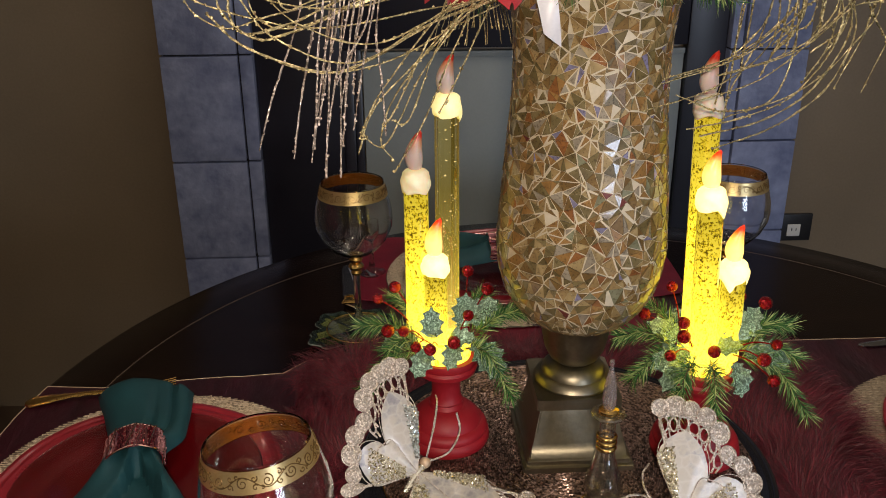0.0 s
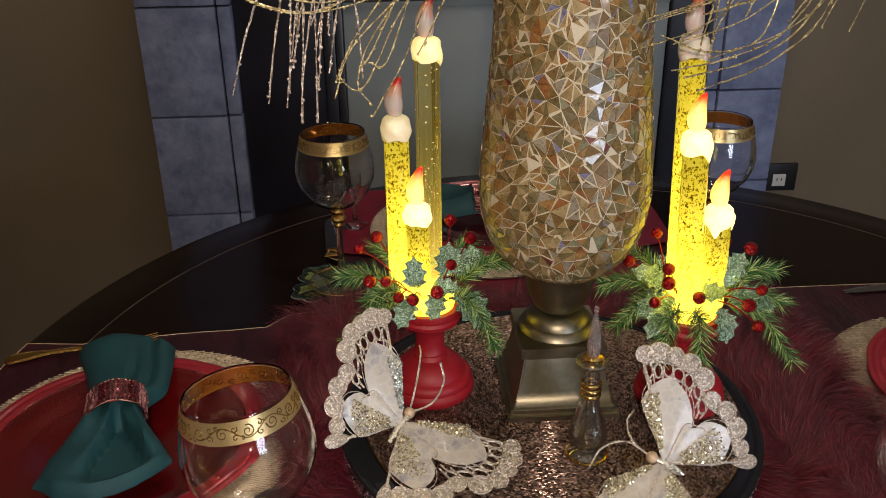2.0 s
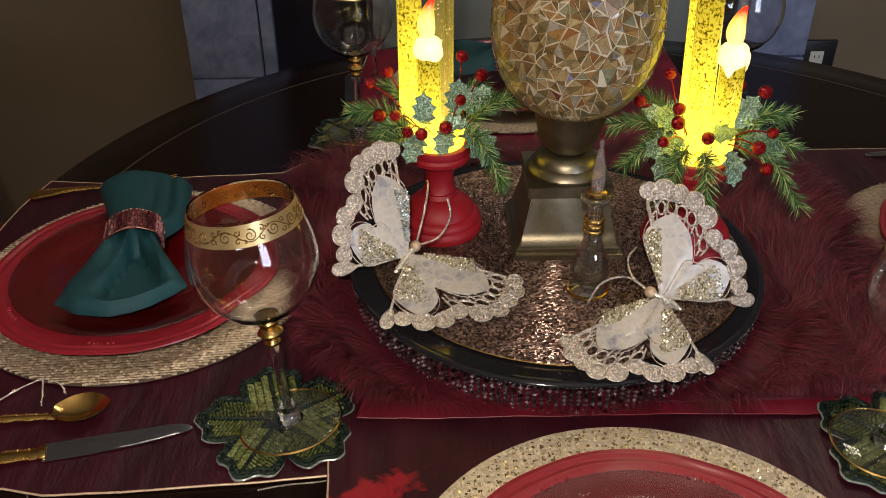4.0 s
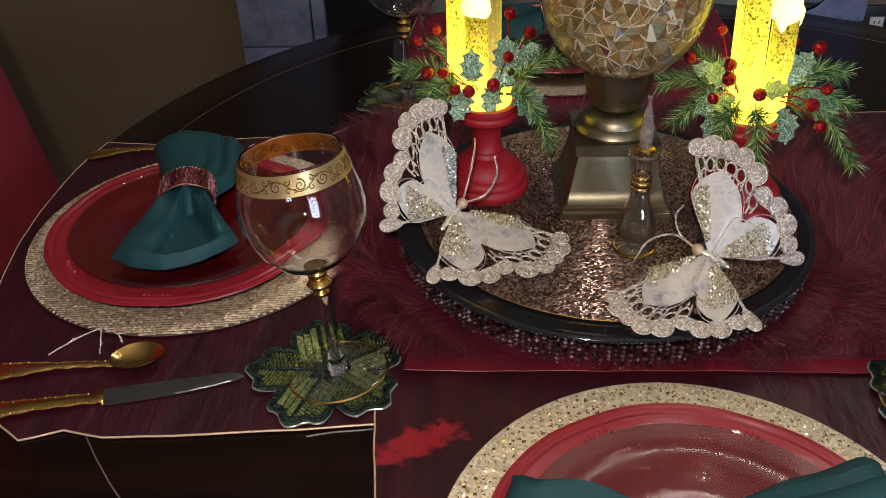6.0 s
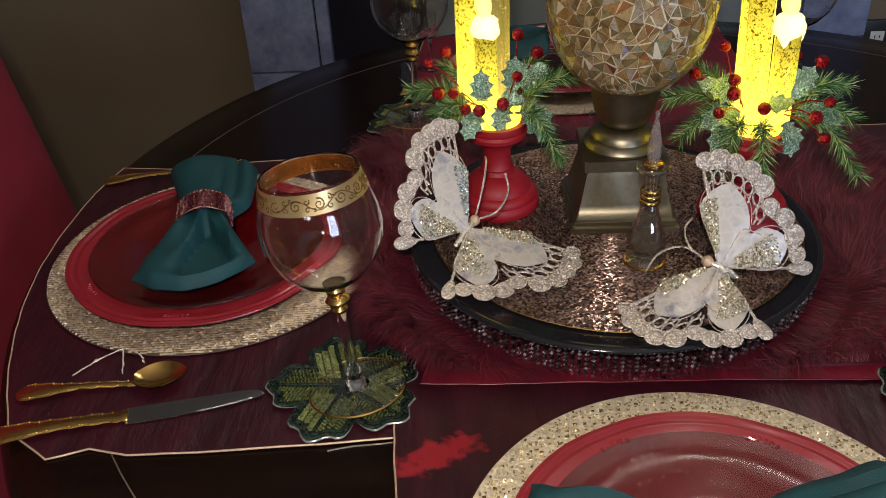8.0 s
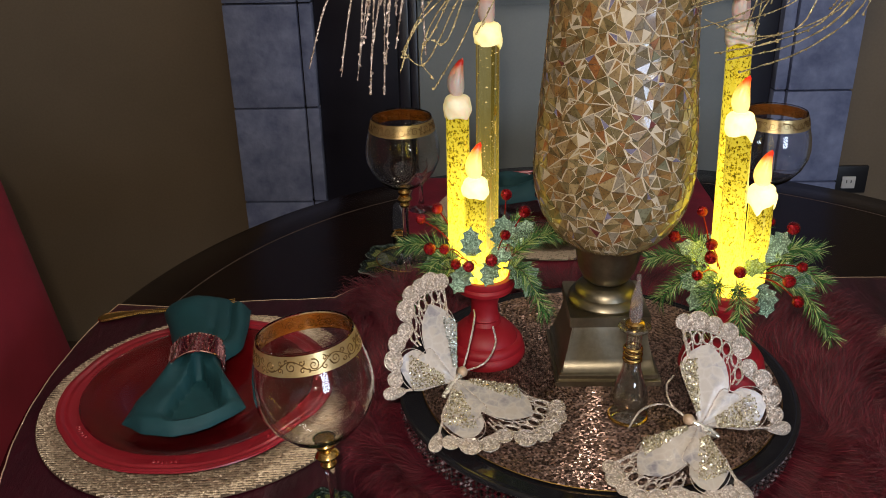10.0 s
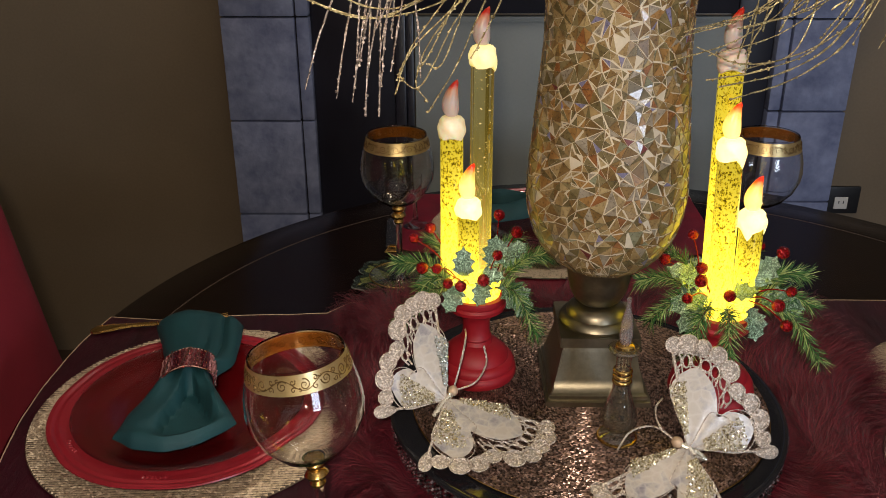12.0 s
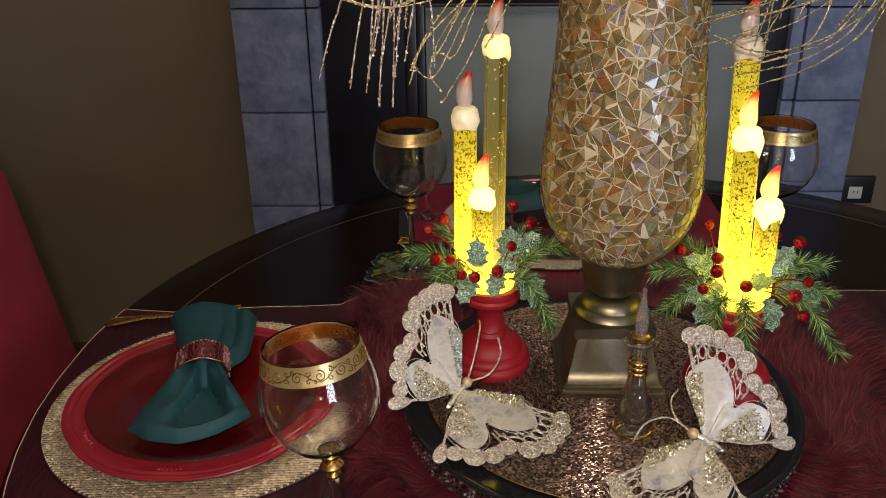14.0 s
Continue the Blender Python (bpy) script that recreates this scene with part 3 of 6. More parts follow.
def pilaster(x0, x1, joints, strip):
    root = thing("stone_pilaster", "blue-grey stone pilaster of large blocks with dark joints", "pilaster", "fireplace pilasters")
    part("core", box(bmesh.new(), x0 + 0.006, x1 - 0.006, 1.325, WALL_Y - 0.002, 0, 2.0), M_JOINT, root, "dark recessed mortar joints", flat=True)
    cut = x1 - strip if strip > 0 else x0 - strip
    for a, b in zip(joints, joints[1:]):
        if strip > 0:
            stone_block(x0, cut - 0.004, 1.308, 1.37, a + 0.002, b - 0.002, root)
            stone_block(cut, x1, 1.312, 1.37, a + 0.002, b - 0.002, root)
        else:
            stone_block(x0, cut, 1.312, 1.37, a + 0.002, b - 0.002, root)
            stone_block(cut + 0.004, x1, 1.308, 1.37, a + 0.002, b - 0.002, root)
    return root

pilaster(-0.828, -0.609, (0.0, 0.21, 0.468, 0.727, 0.99, 1.25, 1.51, 1.77, 2.0), 0.032)
pilaster(0.548, 0.744, (0.0, 0.24, 0.51, 0.755, 0.985, 1.25, 1.51, 1.77, 2.0), -0.03)
surround = thing("fireplace", "black stone fireplace surround closed by a grey painted panel", "fireplace")
bm = bmesh.new()
box(bm, -0.608, -0.40, 1.335, WALL_Y - 0.001, 0, 2.0, 0.004)
part("jamb", bm, M_SURROUND, surround)
part("jamb", box(bmesh.new(), 0.45, 0.547, 1.335, WALL_Y - 0.001, 0, 2.0, 0.004), M_SURROUND, surround)
part("lintel", box(bmesh.new(), -0.399, 0.449, 1.335, WALL_Y - 0.001, 0.995, 2.0, 0.004), M_SURROUND, surround)
for x0, x1 in ((-0.40, -0.372), (-0.371, -0.352)):
    part("moulding", box(bmesh.new(), x0, x1, 1.326 + (x0 + 0.4) * 0.3, WALL_Y - 0.002, 0.02, 0.994, 0.004), M_SURROUND, surround)
screen = part("panel", box(bmesh.new(), -0.35, 0.448, 1.352, WALL_Y - 0.003, 0.02, 0.985, 0.003), M_SCREEN, surround, "flat grey painted panel")
part("panel_edge", box(bmesh.new(), -0.35, 0.448, 1.345, 1.3515, 0.972, 0.986, 0.002), M_SCREEN, screen)
outlet = thing("wall_outlet", "black outlet plate with one ivory double socket", "outlet")
part("plate", box(bmesh.new(), 0.752, 0.85, WALL_Y - 0.012, WALL_Y - 0.001, 0.455, 0.532, 0.003), M_BLACKPLASTIC, outlet)
face = part("socket", box(bmesh.new(), 0.782, 0.818, WALL_Y - 0.016, WALL_Y - 0.0121, 0.470, 0.504, 0.0018), M_IVORY, outlet, "ivory double socket")
for z in (0.490,):
    for x in (0.794, 0.806):
        part("slot", box(bmesh.new(), x - 0.0012, x + 0.0012, WALL_Y - 0.0168, WALL_Y - 0.0161, z - 0.004, z + 0.004), M_BLACKPLASTIC, face, flat=True)

# ---- the table ----
TC = (-0.005, 0.042)
table = thing("dining_table", "round dark-stained wooden dining table with a scribed border", "table", at=(TC[0], TC[1], 0))
part("tabletop", lathe([(0, 0.716), (0.60, 0.716), (0.64, 0.712), (0.735, 0.714), (0.752, 0.722), (0.757, 0.734), (0.753, 0.745), (0.744, 0.75), (0.6725, 0.75), (0.671, 0.7485), (0.6695, 0.75), (0, 0.75)], 128), M_WOOD, table)
part("inlay_line", lathe([(0.6703, 0.7492), (0.6717, 0.7492), (0.6717, 0.7501), (0.6703, 0.7501), (0.6703, 0.7492)], 128), M_INLAY, table, "pale thin line let into the border")
part("apron", lathe([(0.56, 0.62), (0.575, 0.62), (0.575, 0.7155), (0.56, 0.7155), (0.56, 0.62)], 96), M_WOOD, table)
part("pedestal", lathe([(0, 0.1), (0.13, 0.1), (0.14, 0.16), (0.09, 0.25), (0.075, 0.4), (0.1, 0.5), (0.14, 0.58), (0.2, 0.619), (0, 0.619)], 40), M_WOOD, table)
for k in range(4):
    bm = tube(bmesh.new(), curve_of([(0.08, 0, 0.16), (0.22, 0, 0.12), (0.36, 0, 0.06), (0.46, 0, 0.03)], 6), lambda t: 0.045 - 0.02 * t, 10)
    bmesh.ops.rotate(bm, verts=bm.verts, matrix=Matrix.Rotation(math.pi / 4 + k * math.pi / 2, 3, "Z"))
    part("foot", bm, M_WOOD, table)

# ---- cloths on the table ----
def rippled(outline, z, thick, material, name, label, lift=0.0015, seed=1, step=0.016, hem=True, cord=0.0010):
    """A cloth inside an outline, cut from a grid, with low folds and a sewn cord along its edge."""
    xs, ys = [p[0] for p in outline], [p[1] for p in outline]

    def fold(x, y):
        return lift * (noise.noise((x * 9 + seed, y * 9, seed)) + 0.6 * noise.noise((x * 3, y * 34 + seed, seed))) + lift * 0.9
    root = thing(name, label, "table runner")
    bm = bmesh.new()
    edge = [bm.verts.new((x, y, z)) for x, y in outline]
    bm.faces.new(edge)
    bmesh.ops.triangulate(bm, faces=bm.faces)
    for axis, lo, hi in ((0, min(xs), max(xs)), (1, min(ys), max(ys))):
        at = lo + step
        while at < hi:
            co, no = [0, 0, 0], [0, 0, 0]
            co[axis], no[axis] = at, 1
            bmesh.ops.bisect_plane(bm, geom=bm.verts[:] + bm.edges[:] + bm.faces[:], plane_co=co, plane_no=no)
            at += step
    for v in bm.verts:
        v.co.z = z + fold(v.co.x, v.co.y)
    bmesh.ops.recalc_face_normals(bm, faces=bm.faces)
    if sum(f.normal.z for f in bm.faces) < 0:
        bmesh.ops.reverse_faces(bm, faces=bm.faces)
    made = bmesh.ops.extrude_face_region(bm, geom=bm.faces[:])["geom"]
    for g in made:
        if isinstance(g, bmesh.types.BMVert):
            g.co.z += thick
    bmesh.ops.recalc_face_normals(bm, faces=bm.faces)
    part("cloth", bm, material, root)
    if hem:
        line = []
        n = len(outline)
        for i in range(n):
            a, b = Vector((*outline[i], 0)), Vector((*outline[(i + 1) % n], 0))
            m = max(2, int((b - a).length / 0.012))
            for k in range(m):
                p = a.lerp(b, k / m)
                line.append((p.x + 0.0012 * noise.noise((p.x * 30, p.y * 30, 2)), p.y + 0.0012 * noise.noise((p.x * 30, p.y * 30, 7)), z + fold(p.x, p.y) + thick * 0.6))
        part("hem_cord", tube(bmesh.new(), line, cord, 6, closed=True), M_CRIMSON if material is M_CRIMSON else M_CORD, root, "rolled satin hem" if material is M_CRIMSON else "pale gold cord hem")
    return root


def arc(r, a0, a1, n):
    return [(TC[0] + r * math.cos(radians(a0 + (a1 - a0) * i / n)), TC[1] + r * math.sin(radians(a0 + (a1 - a0) * i / n))) for i in range(n + 1)]


rippled(arc(0.745, 167, 208, 10) + [(-0.615, -0.342), (-0.58, -0.331), (-0.545, -0.339), (-0.483, -0.337), (-0.378, -0.33), (-0.314, -0.324),
        (0.16, -0.315), (0.3, -0.32), (0.6, -0.325)] + arc(0.742, -28, 17, 10) + [(0.436, 0.275), (0.296, 0.274), (-0.36, 0.262), (-0.394, 0.256), (-0.425, 0.225), (-0.537, 0.218), (-0.658, 0.202)],
        0.7505, 0.0012, M_MAROON, "table_runner", "dark maroon taffeta runner with gold cord hem across the table", seed=3)
rippled([(-0.315, -0.318), (-0.306, -0.40), (-0.30, -0.52), (-0.298, -0.63), (0.16, -0.66), (0.165, -0.30), (0.17, 0.3), (0.205, 0.70), (-0.33, 0.70), (-0.352, 0.43), (-0.3, 0.38), (-0.3, 0.1)],
        0.7545, 0.0012, M_LITSPOT, "table_runner", "dark maroon taffeta runner with gold cord hem towards the fireplace", lift=0.0008, seed=8)
satin = [(-0.293, -0.262), (-0.235, -0.265), (-0.157, -0.265), (-0.003, -0.264), (0.1, -0.268), (0.2, -0.262), (0.2, 0.2), (0.132, 0.25), (0.132, 0.415), (0.196, 0.43), (0.2, 0.69), (-0.325, 0.69), (-0.346, 0.44), (-0.255, 0.41), (-0.255, 0.2), (-0.28, 0.15), (-0.275, -0.15)]
rippled(satin, 0.758, 0.001, M_CRIMSON, "satin_runner", "crimson satin runner under the fur", lift=0.0012, seed=5, cord=0.0007)

# ---- placemats ----
def placemat(x, y, turn, z=0.7555, sequins=False):
    root = thing("placemat", "round gold metallic woven placemat on the maroon cloth", "placemat", "placemats", (x, y, z), turn)
    part("mat", lathe([(0, 0), (0.188, 0), (0.1905, 0.0012), (0.1885, 0.0026), (0.18, 0.0022), (0, 0.0022)], 96), M_MAT, root)
    if not sequins:
        v, f = [], []
        # rows of glossy weft threads, cut by the round edge
        pitch = 0.0039
        rows = int(0.188 / pitch)
        for k in range(-rows, rows + 1):
            yy = k * pitch
            half = math.sqrt(max(0.0001, 0.189 ** 2 - yy ** 2))
            n = max(2, int(2 * half / 0.005))
            b = len(v)
            for i in range(n + 1):
                xx = -half + 2 * half * i / n
                up = 0.0034 + 0.0006 * ((i + k) % 2) + 0.0005 * noise.noise((xx * 90, yy * 90, 4))
                v += [(xx, yy - 0.0016, 0.0021), (xx, yy, up), (xx, yy + 0.0016, 0.0021)]
            for i in range(n):
                for j in range(2):
                    a = b + 3 * i + j
                    f.append((a, a + 3, a + 4, a + 1))
        tagged(raw("weave", v, f, M_WEFT, root, "gold metallic weft threads"), kind="stuff")
    if sequins:
        part("face_cloth", lathe([(0, 0.0023), (0.1878, 0.0023), (0.189, 0.0027), (0.1878, 0.0033), (0, 0.0033)], 96), M_CREAM, root, "cream gold lame face")
        v, f = [], []
        step, rest = 0.0056, random.Random(31)
        for i in range(-35, 36):
            for j in range(-35, 36):
                if (i + j) % 2 or math.hypot(i, j) * step > 0.184 or rest.random() < 0.06:
                    continue
                cx, cy, h = i * step + rest.gauss(0, 0.0005), j * step + rest.gauss(0, 0.0005), 0.0040 + rest.uniform(0, 0.0008)
                s, tall = step * rest.uniform(0.26, 0.46), rest.uniform(0.7, 1.15)
                b = len(v)
                v += [(cx - s, cy, 0.0032), (cx, cy - s * tall, 0.0032), (cx + s, cy, 0.0032), (cx, cy + s * tall, 0.0032), (cx + rest.gauss(0, 0.0006), cy + rest.gauss(0, 0.0006), h)]
                f += [(b + k, b + (k + 1) % 4, b + 4) for k in range(4)]
        # small tilted flakes between them
        for _ in range(2600):
            rr, a = 0.186 * math.sqrt(rest.uniform(0.45, 1)), rest.uniform(0, 2 * math.pi)
            c, s, turned = Vector((rr * math.cos(a), rr * math.sin(a), 0.0042)), rest.uniform(0.0005, 0.0011), pose(0, 0, 0, rest.gauss(0, 28), rest.gauss(0, 28), rest.uniform(0, 90))
            b = len(v)
            v += [tuple(c + turned @ Vector(d)) for d in ((-s, -s, 0), (s, -s, 0), (s, s, 0), (-s, s, 0))]
            f.append((b, b + 1, b + 2, b + 3))
        tagged(raw("sequin_grid", v, f, M_SEQUIN, root, "diamond grid of gold sequins", False), kind="stuff")
    return root


MATS = {"left": (-0.541, -0.019), "near": (-0.071, -0.469), "right": (0.4385, -0.011), "far": (-0.098, 0.51)}
for key, (x, y) in MATS.items():
    placemat(x, y, {"left": 4, "near": 45, "right": -4, "far": 0}[key], {"near": 0.7572, "far": 0.7615}.get(key, 0.754), key == "near")


# ---- plates ----
def charger(x, y, z, turn=0):
    root = thing("charger_plate", "red glazed charger plate with an embossed rim", "plate", "charger plates", (x, y, z), turn)
    under = [(0, 0.001), (0.085, 0.001), (0.09, 0), (0.097, 0.001), (0.1, 0.004), (0.112, 0.0085), (0.128, 0.012), (0.148, 0.015), (0.1535, 0.0165), (0.1555, 0.0182)]
    over = [(0.1548 - 0.0011 * i, 0.0196 - 0.00012 * i) for i in range(32)] + [(0.112, 0.0128), (0.104, 0.0078), (0.098, 0.0058), (0.05, 0.0052), (0, 0.0051)]
    bm = lathe(under + over, 168)
    lobes = 7
    for v in bm.verts:
        r, a = math.hypot(v.co.x, v.co.y), math.atan2(v.co.y, v.co.x)
        da = (a * lobes / (2 * math.pi)) % 1.0
        da = min(da, 1 - da) * 2 * math.pi / lobes
        if r > 0.119:
            edge = min(1, (r - 0.119) / 0.02)
            grow = 1 + edge * (0.004 - 0.012 * math.exp(-(da / 0.17) ** 2))
            if v.co.z > 0.0150:
                # two flutes follow the lip and swell into each notch
                flute = math.exp(-((r - 0.1505) / 0.0022) ** 2) - 0.8 * math.exp(-((r - 0.1462) / 0.0024) ** 2) + 0.7 * math.exp(-((r - 0.1420) / 0.0022) ** 2)
                v.co.z += 0.0011 * flute * (0.35 + 0.9 * math.exp(-(da / 0.28) ** 2))
                v.co.z -= 0.0011 * math.exp(-((r - 0.131) / 0.006) ** 2) * math.exp(-((da - 0.2) / 0.12) ** 2)
            v.co.x *= grow
            v.co.y *= grow
    part("plate", bm, M_PLATE, root)
    for k in range(lobes):
        bm = bmesh.new()
        a0 = 2 * math.pi * k / lobes
        for i in range(6):
            a, rr = a0 + (i - 2.5) * 0.034, 0.1375 - 0.0012 * abs(i - 2.5)
            bmesh.ops.create_icosphere(bm, subdivisions=2, radius=1, matrix=pose(rr * math.cos(a), rr * math.sin(a), 0.0168, 0, 0, math.degrees(a) + 25 * (i - 2.5) / 2.5) @ Matrix.Diagonal((0.0048 - 0.0007 * abs(i - 2.5), 0.0021, 0.0017, 1)))
        part("rim_scroll", bm, M_PLATE, root)
    return root


def glass_plate(x, y, z):
    root = thing("glass_plate", "clear smoky glass plate with stepped rings, lying on the charger", "plate", "glass plates", (x, y, z))
    outer = [(0.0, 0.0), (0.07, 0.0), (0.074, 0.001), (0.085, 0.006), (0.105, 0.0108), (0.122, 0.0145), (0.124, 0.0158), (0.1225, 0.0172)]
    inner = [(0.112, 0.0150), (0.105, 0.0138), (0.101, 0.0124), (0.096, 0.0128), (0.091, 0.0104), (0.086, 0.0108), (0.081, 0.0076), (0.077, 0.0076), (0.072, 0.0046), (0.067, 0.0050), (0.062, 0.0036), (0.057, 0.0040), (0.052, 0.0029), (0.046, 0.0034), (0.040, 0.0027), (0.03, 0.0030), (0, 0.003)]
    part("plate", lathe([(r * 1.05, h) for r, h in outer + inner], 96), M_SMOKE, root)
    part("rim", lathe([(0.1296, 0.0150), (0.1309, 0.0160), (0.1296, 0.0172), (0.1286, 0.0162), (0.1296, 0.0150)], 96), M_GLASS, root, "polished glass rim")
    return root


PLATES = {"left": (-0.545, -0.034), "near": (-0.073, -0.482), "right": (0.447, -0.018), "far": (-0.098, 0.51)}
for key, (x, y) in PLATES.items():
    charger(x, y, {"near": 0.7608, "far": 0.7651}.get(key, 0.7576), {"near": 90 + 180 / 7, "left": -90}.get(key, 0))
    glass_plate(x, y, {"near": 0.7668, "far": 0.7711}.get(key, 0.7636))


# ---- goblets ----
def goblet(x, y, z, turn=0):
    root = thing("wine_goblet", "clear balloon wine goblet with a gold scrolled rim band", "wine glass", "wine goblets", (x, y, z), turn)
    out = [(0.0105, 0.1115), (0.018, 0.1135), (0.031, 0.122), (0.0435, 0.137), (0.0502, 0.153), (0.0516, 0.165), (0.0502, 0.18), (0.0463, 0.196), (0.0425, 0.208), (0.0412, 0.2155)]
    inn = [(r - 0.0011, h) for r, h in out[1:]][::-1]
    inn[-1] = (0.0165, 0.1152)
    part("bowl", lathe(out + [(0.0409, 0.2162), (0.0403, 0.2157)] + inn + [(0.008, 0.1136), (0, 0.1132), (0, 0.1105), (0.0105, 0.1115)], 72), M_GLASS, root).visible_shadow = False
    band = [(0.0459, 0.1975), (0.0445, 0.2025), (0.0430, 0.2075), (0.0418, 0.2140)]
    b = part("gold_band", lathe(band, 56), M_GOLDBAND, root, "gold rim band")
    lining = part("band_lining", lathe([(r - 0.0016, h) for r, h in band[:4]] + [(r - 0.0019, h) for r, h in band[3::-1]] + [(band[0][0] - 0.0016, band[0][1])], 56), M_LINING, root, "brown inner side of the gilt band")

    def on_band(a, h, inner=0.0):
        r = 0.0452 - 0.245 * (h - 0.2) + 0.00015 - inner
        return (r * math.cos(a), r * math.sin(a), h)
    units = 15
    for k in range(units):
        bm = bmesh.new()
        a0, s = 2 * math.pi * k / units, 1 if k % 2 else -1
        for ca, ch, size, turns, way in ((0.0, 0.0, 0.0048, 9.4, s), (0.20, 0.0030 * s, 0.0026, 7.0, -s), (0.21, -0.0034 * s, 0.0024, 6.5, s), (-0.10, 0.0042 * s, 0.0017, 5.0, s)):
            line = []
            for i in range(20):
                t = i / 19
                rr, th = size * (1 - 0.85 * t), turns * t * way + 1.2 * k
                line.append(on_band(a0 + ca + rr * math.cos(th) / 0.0445, min(0.2126, max(0.1985, 0.2055 + ch + rr * math.sin(th)))))
            tube(bm, line, lambda t: 0.00046 * (1.25 - 0.5 * t), 4)
        tube(bm, [on_band(a0 + 0.42 * i / 9, 0.2055 + 0.0046 * s * math.cos(math.pi * i / 9)) for i in range(10)], 0.0004, 4)
        part("scroll", bm, M_SCROLL, b)
        bm = bmesh.new()
        for ca, ch, size, turns in ((0.0, 0.0, 0.0048, 9.4), (0.20, 0.0030 * s, 0.0030, 7.0)):
            tube(bm, [on_band(a0 + ca + size * (1 - 0.85 * i / 15) * math.cos(turns * i / 15 * s + 1.2 * k) / 0.0445, min(0.2126, max(0.1985, 0.2055 + ch + size * (1 - 0.85 * i / 15) * math.sin(turns * i / 15 * s + 1.2 * k))), 0.0021) for i in range(16)], 0.00045, 4)
        part("scroll", bm, M_GOLD, lining)
    part("stem_knob", lathe([(0, 0.0835), (0.0062, 0.0835), (0.0075, 0.0865), (0.0058, 0.0895), (0.0082, 0.0915), (0.0108, 0.0955), (0.0082, 0.0992), (0.0060, 0.1005), (0.0082, 0.1028), (0.0092, 0.1062), (0.0075, 0.1092), (0.0090, 0.1108), (0, 0.1104)], 32), M_GOLD, root, "gilt ringed stem knob")
    part("stem", lathe([(0, 0.0046), (0.0115, 0.0046), (0.0098, 0.0075), (0.0066, 0.014), (0.0075, 0.018), (0.0055, 0.022), (0.0044, 0.045), (0.0042, 0.07), (0.0055, 0.0834), (0, 0.0834)], 40), M_GLASS, root)
    part("foot", lathe([(0, 0.0008), (0.0435, 0.0008), (0.0448, 0.0016), (0.0435, 0.0026), (0.02, 0.0042), (0.0112, 0.0046), (0, 0.0046)], 48), M_BOWL, root)
    part("foot_rim", lathe([(0.0444, 0.0008), (0.0456, 0.0017), (0.0444, 0.0027), (0.0438, 0.0018), (0.0444, 0.0008)], 48), M_GOLD, root, "gold line on the foot")
    return root


GOBLETS = ((-0.351, -0.267, 0.7605, -4.4, -5.5), (0.153, -0.311, 0.7645, 0, 0), (-0.326, 0.335, 0.7605, 0, 0), (0.207, 0.338, 0.7605, 0, 0))
first = goblet(0, 0, 0)
first.matrix_world = pose(*GOBLETS[0], 0)
for g in GOBLETS[1:]:
    # the two across the table are a slightly larger size
    copy_thing(first, pose(*g, random.uniform(0, 360)) @ Matrix.Scale(1.05 if g[1] > 0 else 0.94, 4))


# ---- the tray with its bead mat ----
TRAY = (-0.0945, -0.047)
tray = thing("pedestal_tray", "round black glass tray edged with hanging jet crystals", "tray", at=(TRAY[0], TRAY[1], 0.7592))
part("base", lathe([(0, 0), (0.15, 0), (0.16, 0.004), (0.16, 0.0304), (0, 0.0304)], 64), M_BLACKGLASS, tray)
part("top", lathe([(0, 0.0305), (0.2145, 0.0305), (0.2175, 0.0312), (0.2185, 0.0330), (0.2172, 0.0352), (0.2145, 0.0362), (0.2112, 0.0352), (0.208, 0.0345), (0, 0.0345)], 128), M_BLACKGLASS, tray)

# ---- vase ----
VASE = (-0.081, -0.012)
VPROF = [(0.0, 0.945), (0.03, 0.943), (0.042, 0.948), (0.055, 0.958), (0.0665, 0.972), (0.0755, 0.99), (0.081, 1.012), (0.0828, 1.032), (0.0818, 1.052), (0.0797, 1.08), (0.077, 1.11), (0.0745, 1.14), (0.0722, 1.165), (0.0708, 1.19), (0.0704, 1.215), (0.0712, 1.24), (0.0735, 1.26), (0.078, 1.278), (0.083, 1.29)]
vase = thing("mosaic_vase", "tall amber mosaic glass vase on a square pewter stand", "vase", at=(VASE[0], VASE[1], 0))
part("body", lathe(VPROF + [(r - 0.004, z) for r, z in VPROF[::-1][:-2]] + [(0, 0.95)], 72), M_GROUT, vase, "pale grout under the tiles")
part("cup", lathe([(0, 0.9), (0.02, 0.9), (0.026, 0.905), (0.031, 0.915), (0.034, 0.928), (0.0365, 0.944), (0.0385, 0.9475), (0.036, 0.9485), (0, 0.942)], 48), M_PEWTER, vase, "pewter cup")
part("foot", lathe([(0, 0.876), (0.0405, 0.876), (0.0415, 0.879), (0.039, 0.884), (0.034, 0.8865), (0.0325, 0.892), (0.028, 0.8965), (0.021, 0.899), (0, 0.9)], 48), M_PEWTER, vase, "turned pewter foot")
bm = bmesh.new()
levels = [(0.058, 0.7972), (0.058, 0.803), (0.0545, 0.8045), (0.0545, 0.809), (0.0515, 0.811), (0.0475, 0.826), (0.0435, 0.842), (0.041, 0.856), (0.0395, 0.8615), (0.0435, 0.8635), (0.0435, 0.8755)]
rings = [[bm.verts.new((sx * h, sy * h, z)) for sx, sy in ((-1, -1), (1, -1), (1, 1), (-1, 1))] for h, z in levels]
for a, b in zip(rings, rings[1:]):
    for i in range(4):
        bm.faces.new((a[i], a[(i + 1) % 4], b[(i + 1) % 4], b[i]))
bm.faces.new(rings[-1]), bm.faces.new(rings[0][::-1])
